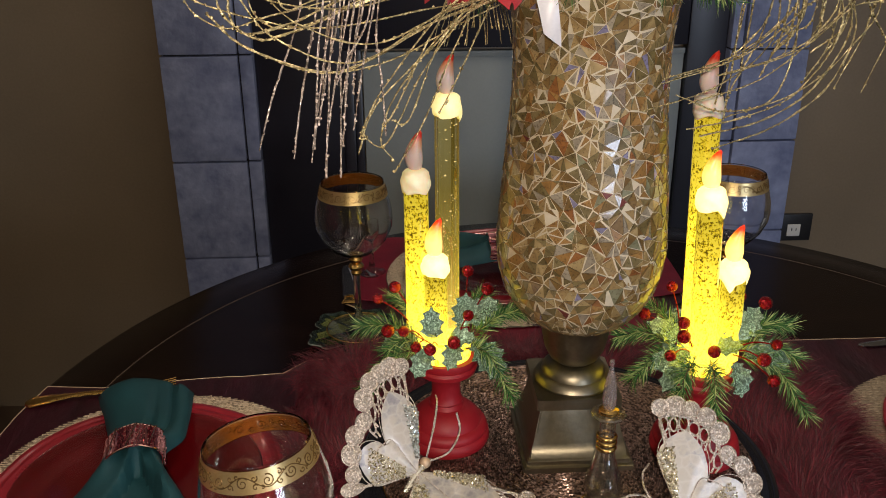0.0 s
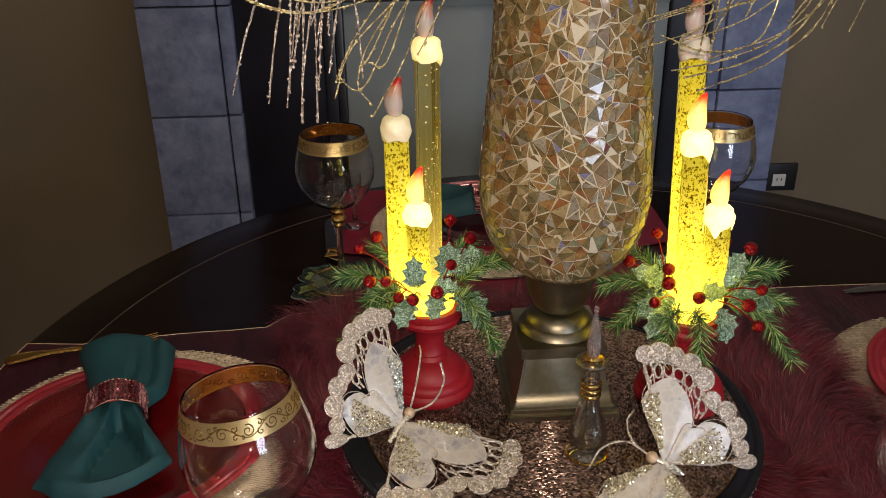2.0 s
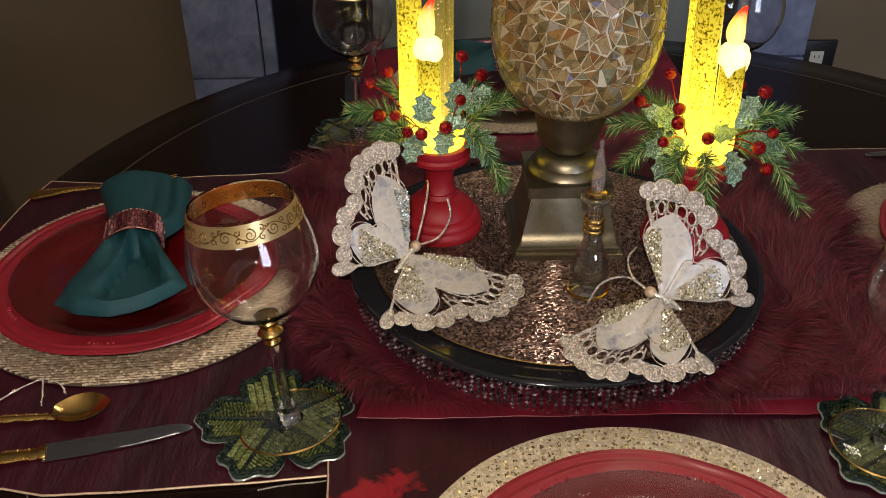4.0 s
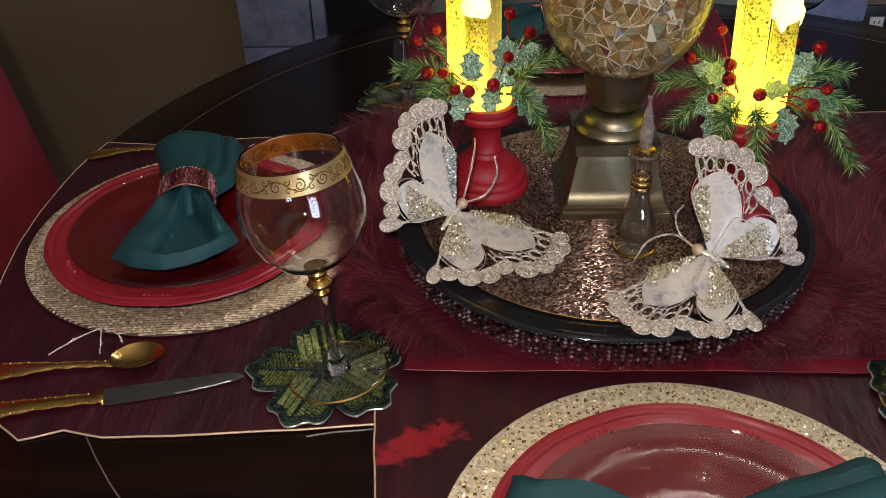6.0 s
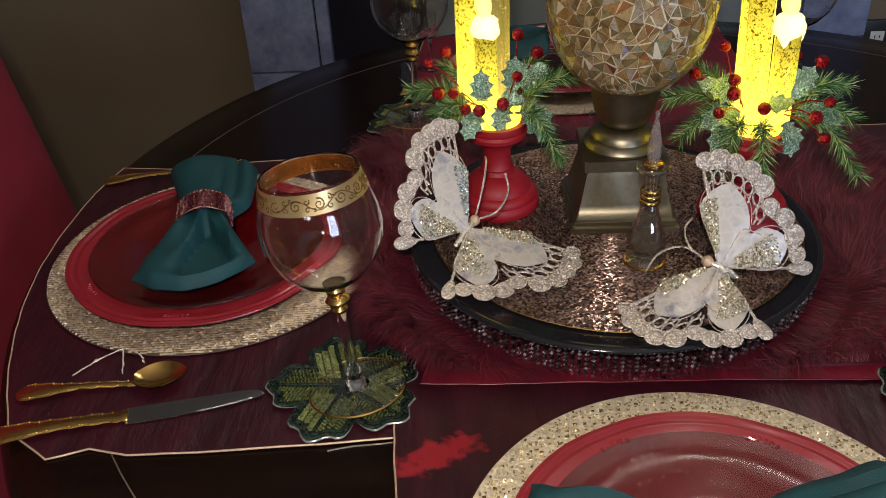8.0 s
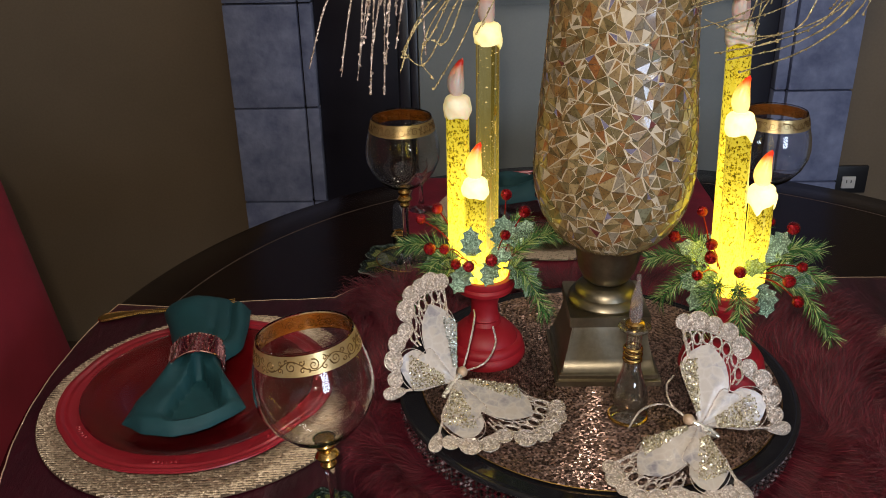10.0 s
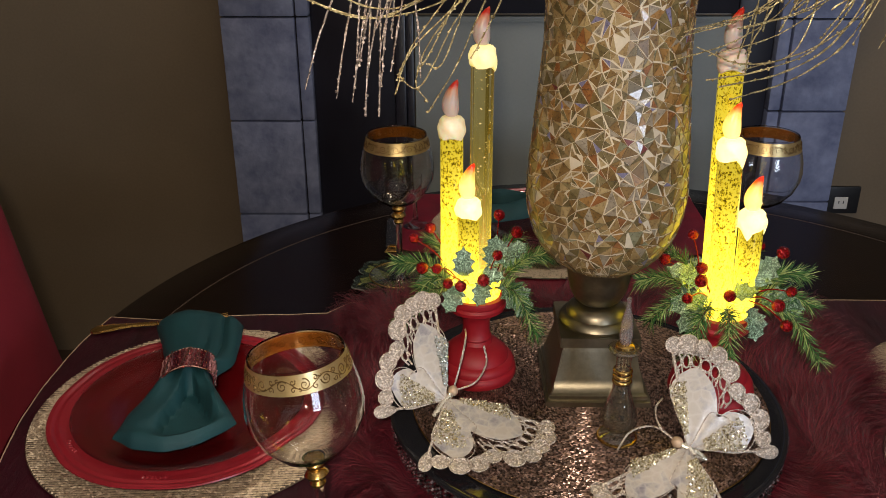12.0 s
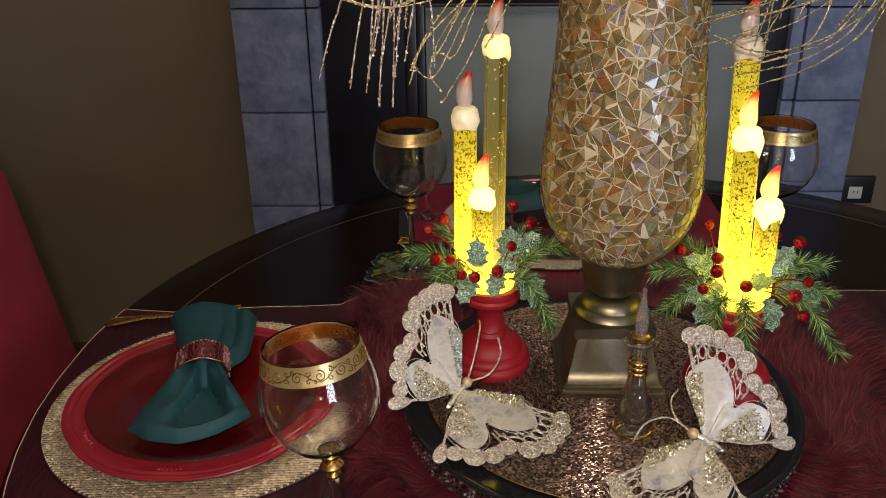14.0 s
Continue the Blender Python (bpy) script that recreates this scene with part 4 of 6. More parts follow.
bmesh.ops.bevel(bm, geom=[e for e in bm.edges if abs(e.verts[0].co.z - e.verts[1].co.z) > 0.002], offset=0.0015, segments=2, affect="EDGES")
part("plinth", bm, M_PEWTER, vase, "square stepped pewter plinth")

# ---- candle stands ----
def candle_stand(x, y):
    root = thing("candle_stand", "turned red wooden candle stand", "candle holder", "candle stands", (x, y, 0.7972))
    part("base", lathe([(0, 0), (0.046, 0), (0.0475, 0.004), (0.0465, 0.010), (0.0440, 0.0125), (0.0448, 0.017), (0.042, 0.0215), (0.0380, 0.0230), (0.037, 0.028), (0.029, 0.036), (0.0195, 0.041), (0, 0.041)], 64), M_REDWOOD, root)
    part("stem", lathe([(0, 0.0411), (0.0190, 0.0411), (0.0165, 0.0455), (0.018, 0.048), (0.0165, 0.0505), (0.0155, 0.056), (0.0155, 0.068), (0.018, 0.076), (0.0245, 0.0825), (0, 0.0825)], 64), M_REDWOOD, root)
    part("top_plate", lathe([(0, 0.0826), (0.026, 0.0830), (0.0325, 0.086), (0.0335, 0.0905), (0.0315, 0.0935), (0.0335, 0.097), (0.0325, 0.1025), (0, 0.1025)], 64), M_REDWOOD, root)
    return root

candle_stand(-0.215, 0.005)
candle_stand(0.05, -0.035)

# ---- candles ----
def candle(name, x, y, z0, z1, cap, tip, lit, label, lean=0.0):
    """An artificial candle: glitter tube, dripped wax cap and a moulded flame."""
    root = thing(name, label, "candle", "glitter candles")
    root.matrix_world = pose(x, y, z0, 0, lean, 0)
    h, r = z1 - z0, 0.0124
    rest = random.Random(int(x * 1e5) + 7)
    if lit == "off":
        part("tube", lathe([(0, 0.0), (r, 0.0), (r, h), (0, h)], 40), M_AMBER, root, "clear amber tube")
        v, f = [], []
        for _ in range(130):
            a, rr, zz, s = rest.uniform(0, 6.3), r * math.sqrt(rest.random()) * 0.85, rest.uniform(0.01, h - 0.004), rest.uniform(0.0003, 0.0009)
            c = Vector((rr * math.cos(a), rr * math.sin(a), zz))
            b = len(v)
            for d in ((s, 0, 0), (0, s, 0), (-s, 0, 0), (0, -s, 0), (0, 0, s), (0, 0, -s)):
                v.append(c + Vector(d))
            f += [(b + i, b + (i + 1) % 4, b + 4) for i in range(4)] + [(b + (i + 1) % 4, b + i, b + 5) for i in range(4)]
        tagged(raw("flecks", v, f, M_FLECK, root, "floating gold flecks", False), kind="stuff")
    else:
        part("tube", lathe([(0, 0.0), (r, 0.0), (r, h), (0, h)], 40), M_LIT, root, "glowing yellow glitter tube")
    # cap of wax with uneven drips
    bm, seg, rows = bmesh.new(), 36, 7
    drip = [rest.uniform(0.0, 1.0) for _ in range(9)]
    ring = []
    for k in range(rows + 3):
        line = []
        for i in range(seg):
            a = 2 * math.pi * i / seg
            part_way = (1 - math.cos(math.pi * (i % 4) / 4)) / 2
            d = drip[i // 4] * (1 - part_way) + drip[(i // 4 + 1) % 9] * part_way
            low = h - 0.0015 - (0.013 * d * d * d) - 0.002 * math.sin(3 * a + x * 90)
            if k <= rows:
                t = k / rows
                rr = 0.0131 + 0.0019 * math.sin(math.pi * min(1, t * 1.15)) ** 0.5 + 0.0005 * math.sin(5 * a + k)
                zz = low + (h + cap - 0.003 - low) * t
            else:
                t = (k - rows) / 2
                rr = 0.0142 * (1 - 0.45 * t)
                zz = h + cap - 0.003 + 0.004 * math.sin(t * 1.57)
            line.append(bm.verts.new((rr * math.cos(a), rr * math.sin(a), zz)))
        ring.append(line)
    for a, b in zip(ring, ring[1:]):
        for i in range(seg):
            bm.faces.new((a[i], a[(i + 1) % seg], b[(i + 1) % seg], b[i]))
    bm.faces.new(ring[-1])
    bm.faces.new(ring[0][::-1])
    part("wax_cap", bm, {"off": M_WAX_HALF_GLOW, "on": M_WAX_FAINT_GLOW, "cool": M_WAX, "hot": M_WAX_LIT}[lit], root, "dripped ivory wax cap")
    fz, ft = h + cap - 0.001, tip - z0
    n = 14
    prof = []
    for i in range(n + 1):
        t = i / n
        prof.append((0.0012 + 0.0078 * (math.sin(math.pi * min(1, t ** 0.62)) ** 0.8 if t < 1 else 0), fz + (ft - fz) * t))
    prof = [(0, fz)] + prof[:-1] + [(0, ft)]
    bm = lathe(prof, 20)
    for v in bm.verts:
        t = max(0, (v.co.z - fz) / (ft - fz))
        v.co.x = v.co.x + 0.006 * t ** 3 - 0.002 * math.sin(3.1 * t)
        v.co.y *= 0.8
    part("flame", bm, M_FLAME_LIT if lit == "hot" else M_FLAME, root, "frosted plastic flame with a red tip")
    return root


CANDLES = (
    ("candle", -0.2435, 0.013, 1.087, 0.015, 1.142, "on", "medium glitter candle glowing yellow in the greenery", 0),
    ("candle", -0.2115, 0.030, 1.155, 0.018, 1.213, "off", "tall clear amber glitter candle, barely lit", 0),
    ("candle", -0.2255, 0.003, 0.998, 0.016, 1.055, "hot", "short glitter candle glowing bright yellow", 0),
    ("candle", 0.0435, -0.012, 1.160, 0.018, 1.219, "cool", "tall glitter candle glowing yellow with an unlit cap", -2.2),
    ("candle", 0.0410, -0.049, 1.080, 0.018, 1.135, "hot", "medium glitter candle glowing bright yellow", -2.7),
    ("candle", 0.0690, -0.043, 1.004, 0.016, 1.058, "hot", "short glitter candle with a shining wax cap", -1.9),
)
for name, x, y, z1, cap, tip, lit, label, lean in CANDLES:
    candle(name, x, y, 0.9135, z1, cap, tip, lit, label, lean)


# ---- greenery rings ----
def sprig(parent, start, end, droop, needles, seed, length=0.026):
    rest = random.Random(seed)
    needles = int(needles * 1.7)
    a, b = Vector(start), Vector(end)
    line = curve_of([a, a.lerp(b, 0.5) + Vector((0, 0, droop)), b], 8)
    p = part("sprig", tube(bmesh.new(), line, lambda t: 0.0011 * (1.2 - t), 5), M_TWIG, parent, "pine sprig")
    v, f = [], []
    axis = (b - a).normalized()
    for i in range(needles):
        t = rest.uniform(0.12, 1.0)
        k = min(len(line) - 2, int(t * (len(line) - 1)))
        c = line[k].lerp(line[k + 1], rest.random())
        d = (line[k + 1] - line[k]).normalized()
        side = d.orthogonal().normalized()
        side.rotate(Matrix.Rotation(rest.uniform(0, 6.283), 3, d))
        way = (side * rest.uniform(0.65, 1.0) + d * rest.uniform(0.5, 1.1)).normalized()
        ln = length * rest.uniform(0.7, 1.1) * (1 - 0.25 * t)
        w = way.cross(Vector((rest.uniform(-1, 1), rest.uniform(-1, 1), rest.uniform(-1, 1)))).normalized() * 0.00042
        w2 = way.cross(w).normalized() * 0.0004
        mid, tip = c + way * ln * 0.55, c + way * ln + Vector((0, 0, -0.0012))
        n = len(v)
        v += [c - w, c + w, c + w2, mid - w, mid + w, mid + w2, tip]
        f += [(n, n + 1, n + 4, n + 3), (n + 1, n + 2, n + 5, n + 4), (n + 2, n, n + 3, n + 5), (n + 3, n + 4, n + 6), (n + 4, n + 5, n + 6), (n + 5, n + 3, n + 6)]
    tagged(raw("needles", v, f, M_NEEDLE, p, "glossy green needles"), kind="stuff")
    return p


def holly_leaf(parent, at, way, up, size, seed):
    """A spiny holly leaf, folded along its midrib and curled."""
    rest = random.Random(seed)
    way, up = Vector(way).normalized(), Vector(up)
    side = way.cross(up).normalized()
    up = side.cross(way).normalized()
    at = Vector(at)
    n = 12
    rows = []
    bm = bmesh.new()
    for i in range(n + 1):
        t = i / n
        base = math.sin(math.pi * min(1, t * 0.97 + 0.02)) ** 0.8 * 0.30
        spike = (0.10 if i % 3 == 1 else -0.035 if i % 3 == 2 else 0.0) * (1 if 0 < i < n else 0)
        half = max(0.005, base + spike) * size
        bend = -0.35 * t * t * size + 0.05 * size * math.sin(9 * t + seed)
        row = []
        for s in (-1, -0.5, 0, 0.5, 1):
            p = at + way * (t * size) + side * (half * s) + up * (bend + abs(s) * 0.09 * size * math.sin(math.pi * t) + 0.02 * size * s * s * math.sin(7 * t))
            row.append(bm.verts.new(p))
        rows.append(row)
    for a, b in zip(rows, rows[1:]):
        for i in range(4):
            bm.faces.new((a[i], a[i + 1], b[i + 1], b[i]))
    made = bmesh.ops.extrude_face_region(bm, geom=bm.faces[:])["geom"]
    for g in made:
        if isinstance(g, bmesh.types.BMVert):
            g.co += up * 0.0006
    bmesh.ops.recalc_face_normals(bm, faces=bm.faces)
    return part("holly_leaf", bm, M_HOLLY, parent)


def berry(parent, at, root_at, r=0.0062):
    at, root_at = Vector(at), Vector(root_at)
    bm = bmesh.new()
    bmesh.ops.create_icosphere(bm, subdivisions=3, radius=r, matrix=Matrix.Translation(at))
    for v in bm.verts:
        d = v.co - at
        v.co = at + d * (1 + 0.06 * noise.noise(v.co * 300))
    b = part("berry", bm, M_BERRY, parent)
    mid = at.lerp(root_at, 0.5) + Vector((0, 0, 0.006))
    part("berry_stem", tube(bmesh.new(), curve_of([root_at, mid, at], 5), 0.0008, 5), M_BERRY, b, "thin red stem")


def greenery(x, y, z, sprigs, berries, leaves, seed):
    root = thing("greenery_ring", "pine and glittered holly ring with red berries round the candles", "greenery", "greenery rings", (x, y, z))
    part("lamp_base", lathe([(0, -0.0105), (0.0285, -0.0105), (0.0295, -0.006), (0.028, 0.0), (0.029, 0.004), (0.026, 0.008), (0, 0.0085)], 40), M_LITBASE, root, "glowing yellow plastic lamp base")
    for k, (dx, dy, dz, droop, n) in enumerate(sprigs):
        d = Vector((dx, dy, 0)).normalized()
        sprig(root, d * 0.026 + Vector((0, 0, 0.004)), (dx, dy, dz), droop, n, seed + k)
    for k, (dx, dy, dz) in enumerate(berries):
        d = Vector((dx, dy, 0.0001)).normalized()
        berry(root, (dx, dy, dz), d * 0.024 + Vector((0, 0, 0.012)), 0.0058 + 0.0006 * ((k * 7) % 3))
    for k, (ax, ay, az, wx, wy, wz, size) in enumerate(leaves):
        holly_leaf(root, (ax, ay, az), (wx, wy, wz), (0.15 * (k % 3 - 1), -0.5, 0.85), size, seed + 31 * k)
    return root


greenery(-0.217, 0.006, 0.9103,
         [(-0.088, -0.012, 0.030, 0.012, 150), (-0.082, -0.05, -0.022, 0.014, 150), (0.088, 0.0, 0.036, 0.012, 150), (0.066, -0.052, -0.034, 0.022, 170), (-0.055, 0.06, 0.03, 0.01, 120), (0.05, 0.065, 0.03, 0.01, 120), (-0.06, -0.03, 0.01, 0.012, 110), (0.074, 0.03, 0.022, 0.01, 110)],
         [(-0.068, 0.0, 0.056), (-0.05, 0.006, 0.066), (-0.058, -0.03, 0.034), (-0.042, -0.036, 0.036), (-0.016, -0.05, 0.022), (0.008, -0.046, 0.027), (0.023, -0.036, 0.052), (0.026, 0.01, 0.08), (0.046, 0.004, 0.062), (-0.03, -0.04, 0.02)],
         [(-0.012, -0.022, 0.02, -0.1, -0.25, 1.0, 0.034), (0.004, -0.024, 0.022, 0.8, -0.55, 0.35, 0.03), (0.018, -0.012, 0.026, 0.15, -0.1, 1.0, 0.036), (0.024, -0.004, 0.03, 0.8, 0.1, 0.7, 0.038), (0.012, -0.03, 0.018, -0.35, -0.9, -0.35, 0.03),
          (-0.016, -0.032, 0.016, -0.55, -0.8, -0.7, 0.034), (0.03, -0.022, 0.014, 0.6, -0.6, -0.45, 0.046), (-0.03, -0.012, 0.016, -1.0, -0.4, 0.2, 0.034), (0.03, 0.006, 0.022, 1.0, 0.1, 0.25, 0.036), (-0.02, 0.022, 0.02, -0.8, 0.6, 0.4, 0.034), (0.01, 0.028, 0.02, 0.3, 1.0, 0.4, 0.034)], 100)
greenery(0.050, -0.033, 0.9103,
         [(-0.092, 0.004, 0.022, 0.014, 160), (-0.084, -0.036, -0.004, 0.014, 150), (-0.012, -0.082, -0.030, 0.02, 150), (-0.05, -0.07, -0.026, 0.018, 140), (0.088, 0.004, 0.030, 0.014, 160), (0.094, -0.052, -0.044, 0.026, 190), (0.05, 0.07, 0.03, 0.01, 110), (-0.05, 0.066, 0.03, 0.01, 110), (0.09, -0.02, 0.004, 0.014, 140)],
         [(-0.034, 0.02, 0.07), (-0.034, -0.026, 0.052), (-0.036, -0.036, 0.042), (-0.05, -0.044, 0.026), (-0.008, -0.046, 0.03), (0.044, -0.044, 0.018), (0.058, -0.036, 0.03), (0.052, -0.054, 0.0), (0.059, 0.004, 0.056), (0.04, 0.022, 0.056), (-0.066, 0.0, 0.05)],
         [(0.0, -0.026, 0.02, 0.35, -0.6, 0.6, 0.032), (0.022, -0.018, 0.022, 0.1, -0.1, 1.0, 0.038), (0.03, -0.008, 0.024, 0.5, 0.0, 0.9, 0.036), (0.034, -0.02, 0.014, 1.0, -0.4, 0.1, 0.044), (0.02, -0.034, 0.010, 0.25, -0.7, -0.9, 0.034),
          (-0.024, -0.02, 0.016, -0.9, -0.5, 0.1, 0.042), (-0.03, -0.012, 0.024, -0.75, -0.1, 0.75, 0.038), (-0.03, -0.026, 0.01, -0.7, -0.6, -0.55, 0.036), (0.036, 0.008, 0.02, 1.0, 0.2, 0.5, 0.036), (-0.012, 0.028, 0.02, -0.4, 1.0, 0.4, 0.034), (0.02, 0.028, 0.02, 0.4, 1.0, 0.4, 0.034)], 300)


# ---- butterflies ----
def half_wing(root, hinge, fore, hind, seed, warm):
    """One side of a butterfly: lace margin of scallops, shell panels, gem clusters. fore and hind: tips from the hinge."""
    rest = random.Random(seed)
    hinge, e1, e2 = Vector(hinge), Vector(fore) - Vector(hinge), Vector(hind) - Vector(hinge)
    normal = e1.cross(e2).normalized()
    if normal.z < 0:
        normal = -normal

    def at(t, r, lift=0.0):
        """t: 0 at the fore edge, 1 at the hind edge; r: 0 at the hinge, 1 at the margin."""
        a = t * math.pi / 2
        notch = 1 - 0.13 * math.exp(-((t - 0.58) / 0.11) ** 2)
        return hinge + r * notch * (math.cos(a) * e1 + math.sin(a) * e2) * (1 + 0.10 * math.sin(2 * a)) + normal * (lift + 0.05 * r * r * e1.length * math.sin(math.pi * t))
    wing = new("wing")
    wing.parent = root
    wing["label"] = "lace wing with glittered scallops"
    # scalloped margin: flat glitter lobes
    lobes = 9
    for k in range(lobes):
        t = 0.02 + 0.90 * k / (lobes - 1)
        c, nxt = at(t, 0.965), at(min(1, t + 0.02), 0.965)
        along = (nxt - c).normalized()
        out = along.cross(normal)
        if out.dot(c - hinge) < 0:
            out = -out
        size = e1.length * (0.076 + 0.010 * math.sin(k * 2.1)) * (1.0 if k else 0.9)
        bm = bmesh.new()
        bmesh.ops.create_uvsphere(bm, u_segments=18, v_segments=9, radius=1)
        for v in bm.verts:
            x, y, z = v.co
            v.co = c + along * (x * size * 1.12) + out * (y * size) + normal * (z * 0.0020 + 0.0008 * noise.noise(v.co * 3))
        lobe = part("scallop", bm, M_SILVER, wing)
        ring = [c + along * (math.cos(g) * size * 1.12) + out * (math.sin(g) * size) + normal * 0.0014 for g in (2 * math.pi * i / 22 for i in range(22))]
        part("scallop_edge", tube(bmesh.new(), ring, 0.0011, 5, closed=True), M_SILVER, lobe)
    # ribs of the fore and hind edges and of the margin
    for t, w in ((0.0, 0.0016), (1.0, 0.0014)):
        line = curve_of([at(t, 0.05), at(t, 0.4, 0.002), at(t, 0.7, 0.002), at(t, 0.96)], 6)
        part("rib", tube(bmesh.new(), line, w, 6), M_SILVER, wing)
    part("rib", tube(bmesh.new(), [at(i / 30 * 0.95, 0.89) for i in range(31)], 0.0020, 6), M_SILVER, wing)
    # lace: a net of cells between the panels and the margin
    bm = bmesh.new()
    cells = 7
    for k in range(cells):
        t, r = 0.03 + 0.088 * k, 0.815 + 0.012 * math.sin(k * 2.3 + seed)
        wide, tall = 0.040 + 0.005 * math.sin(k * 1.7 + seed), 0.062 - 0.004 * (k % 2)
        tube(bm, [at(t + wide * math.cos(g), r + tall * math.sin(g)) for g in (2 * math.pi * i / 16 for i in range(16))], 0.0011, 5, closed=True)
        if k % 2 == 0:
            tube(bm, [at(t, r - tall), at(t + 0.012, 0.66)], 0.0010, 5)
        tube(bm, [at(t + wide, r), at(t + 0.044, 0.70)], 0.0009, 5)
    part("lace", bm, M_SILVER, wing, "open lace net")

    def rounded(s):
        return (0.8 + 0.2 * s) * math.sqrt(max(0.004, 1 - s ** 7))

    def petal(t0, t1, r1, lift, name, material):
        bm = bmesh.new()
        n, m = 14, 8
        grid = []
        for i in range(n + 1):
            s = 1 - (1 - i / n) ** 2
            row = []
            for j in range(m + 1):
                q = j / m
                wide = rounded(s)
                t = (t0 + t1) / 2 + (q - 0.5) * (t1 - t0) * wide
                r = 0.03 + (r1 - 0.03) * s * (1 - 0.10 * abs(2 * q - 1) ** 2)
                row.append(bm.verts.new(at(t, r, lift + 0.0012 * math.sin(math.pi * q) * math.sin(math.pi * s) + 0.0003 * math.sin(10 * q))))
            grid.append(row)
        for a, b in zip(grid, grid[1:]):
            for j in range(m):
                bm.faces.new((a[j], a[j + 1], b[j + 1], b[j]))
        made = bmesh.ops.extrude_face_region(bm, geom=bm.faces[:])["geom"]
        for g in made:
            if isinstance(g, bmesh.types.BMVert):
                g.co += normal * 0.0008
        bmesh.ops.recalc_face_normals(bm, faces=bm.faces)
        edge = [at((t0 + t1) / 2 + sgn * 0.5 * (t1 - t0) * rounded(1 - (1 - i / 16) ** 2), 0.03 + (r1 - 0.03) * (1 - (1 - i / 16) ** 2) * (1 - 0.1 * rounded(1 - (1 - i / 16) ** 2) ** 2), lift + 0.001) for sgn in (-1, 1) for i in (range(17) if sgn < 0 else range(16, -1, -1))]
        p = part(name, bm, material, wing, "pearly shell panel")
        part("panel_edge", tube(bmesh.new(), edge, 0.00042, 5, closed=True), M_SILVER, p)
    petal(-0.20, 0.64, 0.77, 0.0015, "fore_panel", M_NACRE)
    petal(0.46, 0.92, 0.62, 0.0026, "hind_panel", M_NACRE)
    petal(0.60, 1.05, 0.89, 0.0010, "tail_panel", M_NACRE)
    # gem clusters along the fore edge and the hind edge
    for (ta, tb, ra, rb, count), m in (((-0.15, 0.10, 0.14, 0.62, 680), M_GEMS if warm else M_GEMS_COOL), ((0.72, 1.0, 0.20, 0.74, 600), M_GEMS)):
        v, f = [], []
        for _ in range(count):
            c = at(rest.uniform(ta, tb), rest.uniform(ra, rb), rest.uniform(0.0035, 0.0065))
            s = rest.uniform(0.0005, 0.0014)
            turn = Euler((rest.uniform(0, 6), rest.uniform(0, 6), rest.uniform(0, 6))).to_matrix()
            b = len(v)
            for d in ((s, 0, 0), (0, s, 0), (-s, 0, 0), (0, -s, 0), (0, 0, s), (0, 0, -s)):
                v.append(c + turn @ Vector(d))
            f += [(b + i, b + (i + 1) % 4, b + 4) for i in range(4)] + [(b + (i + 1) % 4, b + i, b + 5) for i in range(4)]
        tagged(raw("glitter_patch", v, f, m, wing, "crushed pale glitter stones", False), kind="stuff")
    # drop-shaped tail
    c, d = at(1.0, 1.0), e2.normalized()
    side = d.cross(normal)
    bm = bmesh.new()
    bmesh.ops.create_uvsphere(bm, u_segments=16, v_segments=10, radius=1)
    for v in bm.verts:
        x, y, z = v.co
        v.co = c + d * (x * 0.013) + side * (y * 0.0068 * (1 + 0.35 * x)) + normal * (z * 0.002)
    part("tail", bm, M_SILVER, wing, "glittered drop-shaped tail")


def butterfly(head, sides, tail, feelers, seed, label):
    head, tail = Vector(head), Vector(tail)
    root = thing("butterfly_ornament", label, "butterfly ornament", "butterflies on the tray")
    body = head.lerp(tail, 0.5)
    line = [head.lerp(tail, i / 12) for i in range(13)]
    part("body", tube(bmesh.new(), line, lambda t: 0.0012 + 0.0034 * math.sin(math.pi * (0.15 + 0.8 * t)) ** 0.8, 10), M_GEMS, root, "gold glitter body")
    bm = bmesh.new()
    bmesh.ops.create_uvsphere(bm, u_segments=18, v_segments=12, radius=0.0058, matrix=Matrix.Translation(head))
    part("head", bm, M_CORD, root, "pale gold pearl head")
    for end, sag in feelers:
        e = Vector(end)
        part("antenna", tube(bmesh.new(), curve_of([head, head.lerp(e, 0.35) + Vector(sag), head.lerp(e, 0.75) + Vector(sag) * 0.9, e], 7), 0.0011, 5), M_SILVER, root)
    for k, (fore, hind, warm) in enumerate(sides):
        half_wing(root, head.lerp(tail, 0.35), fore, hind, seed + k, warm)
    return root


butterfly((-0.241, -0.088, 0.829), (((-0.262, -0.048, 0.921), (-0.311, -0.118, 0.823), False), ((-0.139, -0.122, 0.808), (-0.267, -0.176, 0.804), True)), (-0.262, -0.112, 0.812),
          (((-0.228, -0.052, 0.884), (0.004, -0.004, 0.012)), ((-0.208, -0.066, 0.872), (0.012, -0.002, -0.008))), 11, "champagne lace butterfly with pearly panels, leaning on the red stand")
butterfly((-0.020, -0.171, 0.826), (((-0.026, -0.128, 0.915), (0.067, -0.173, 0.817), True), ((-0.106, -0.218, 0.806), (0.013, -0.247, 0.803), True)), (0.007, -0.184, 0.815),
          (((-0.075, -0.158, 0.806), (0.0, 0.014, 0.012)), ((-0.028, -0.130, 0.850), (-0.012, 0.0, 0.0))), 47, "champagne lace butterfly lying open on the bead mat")

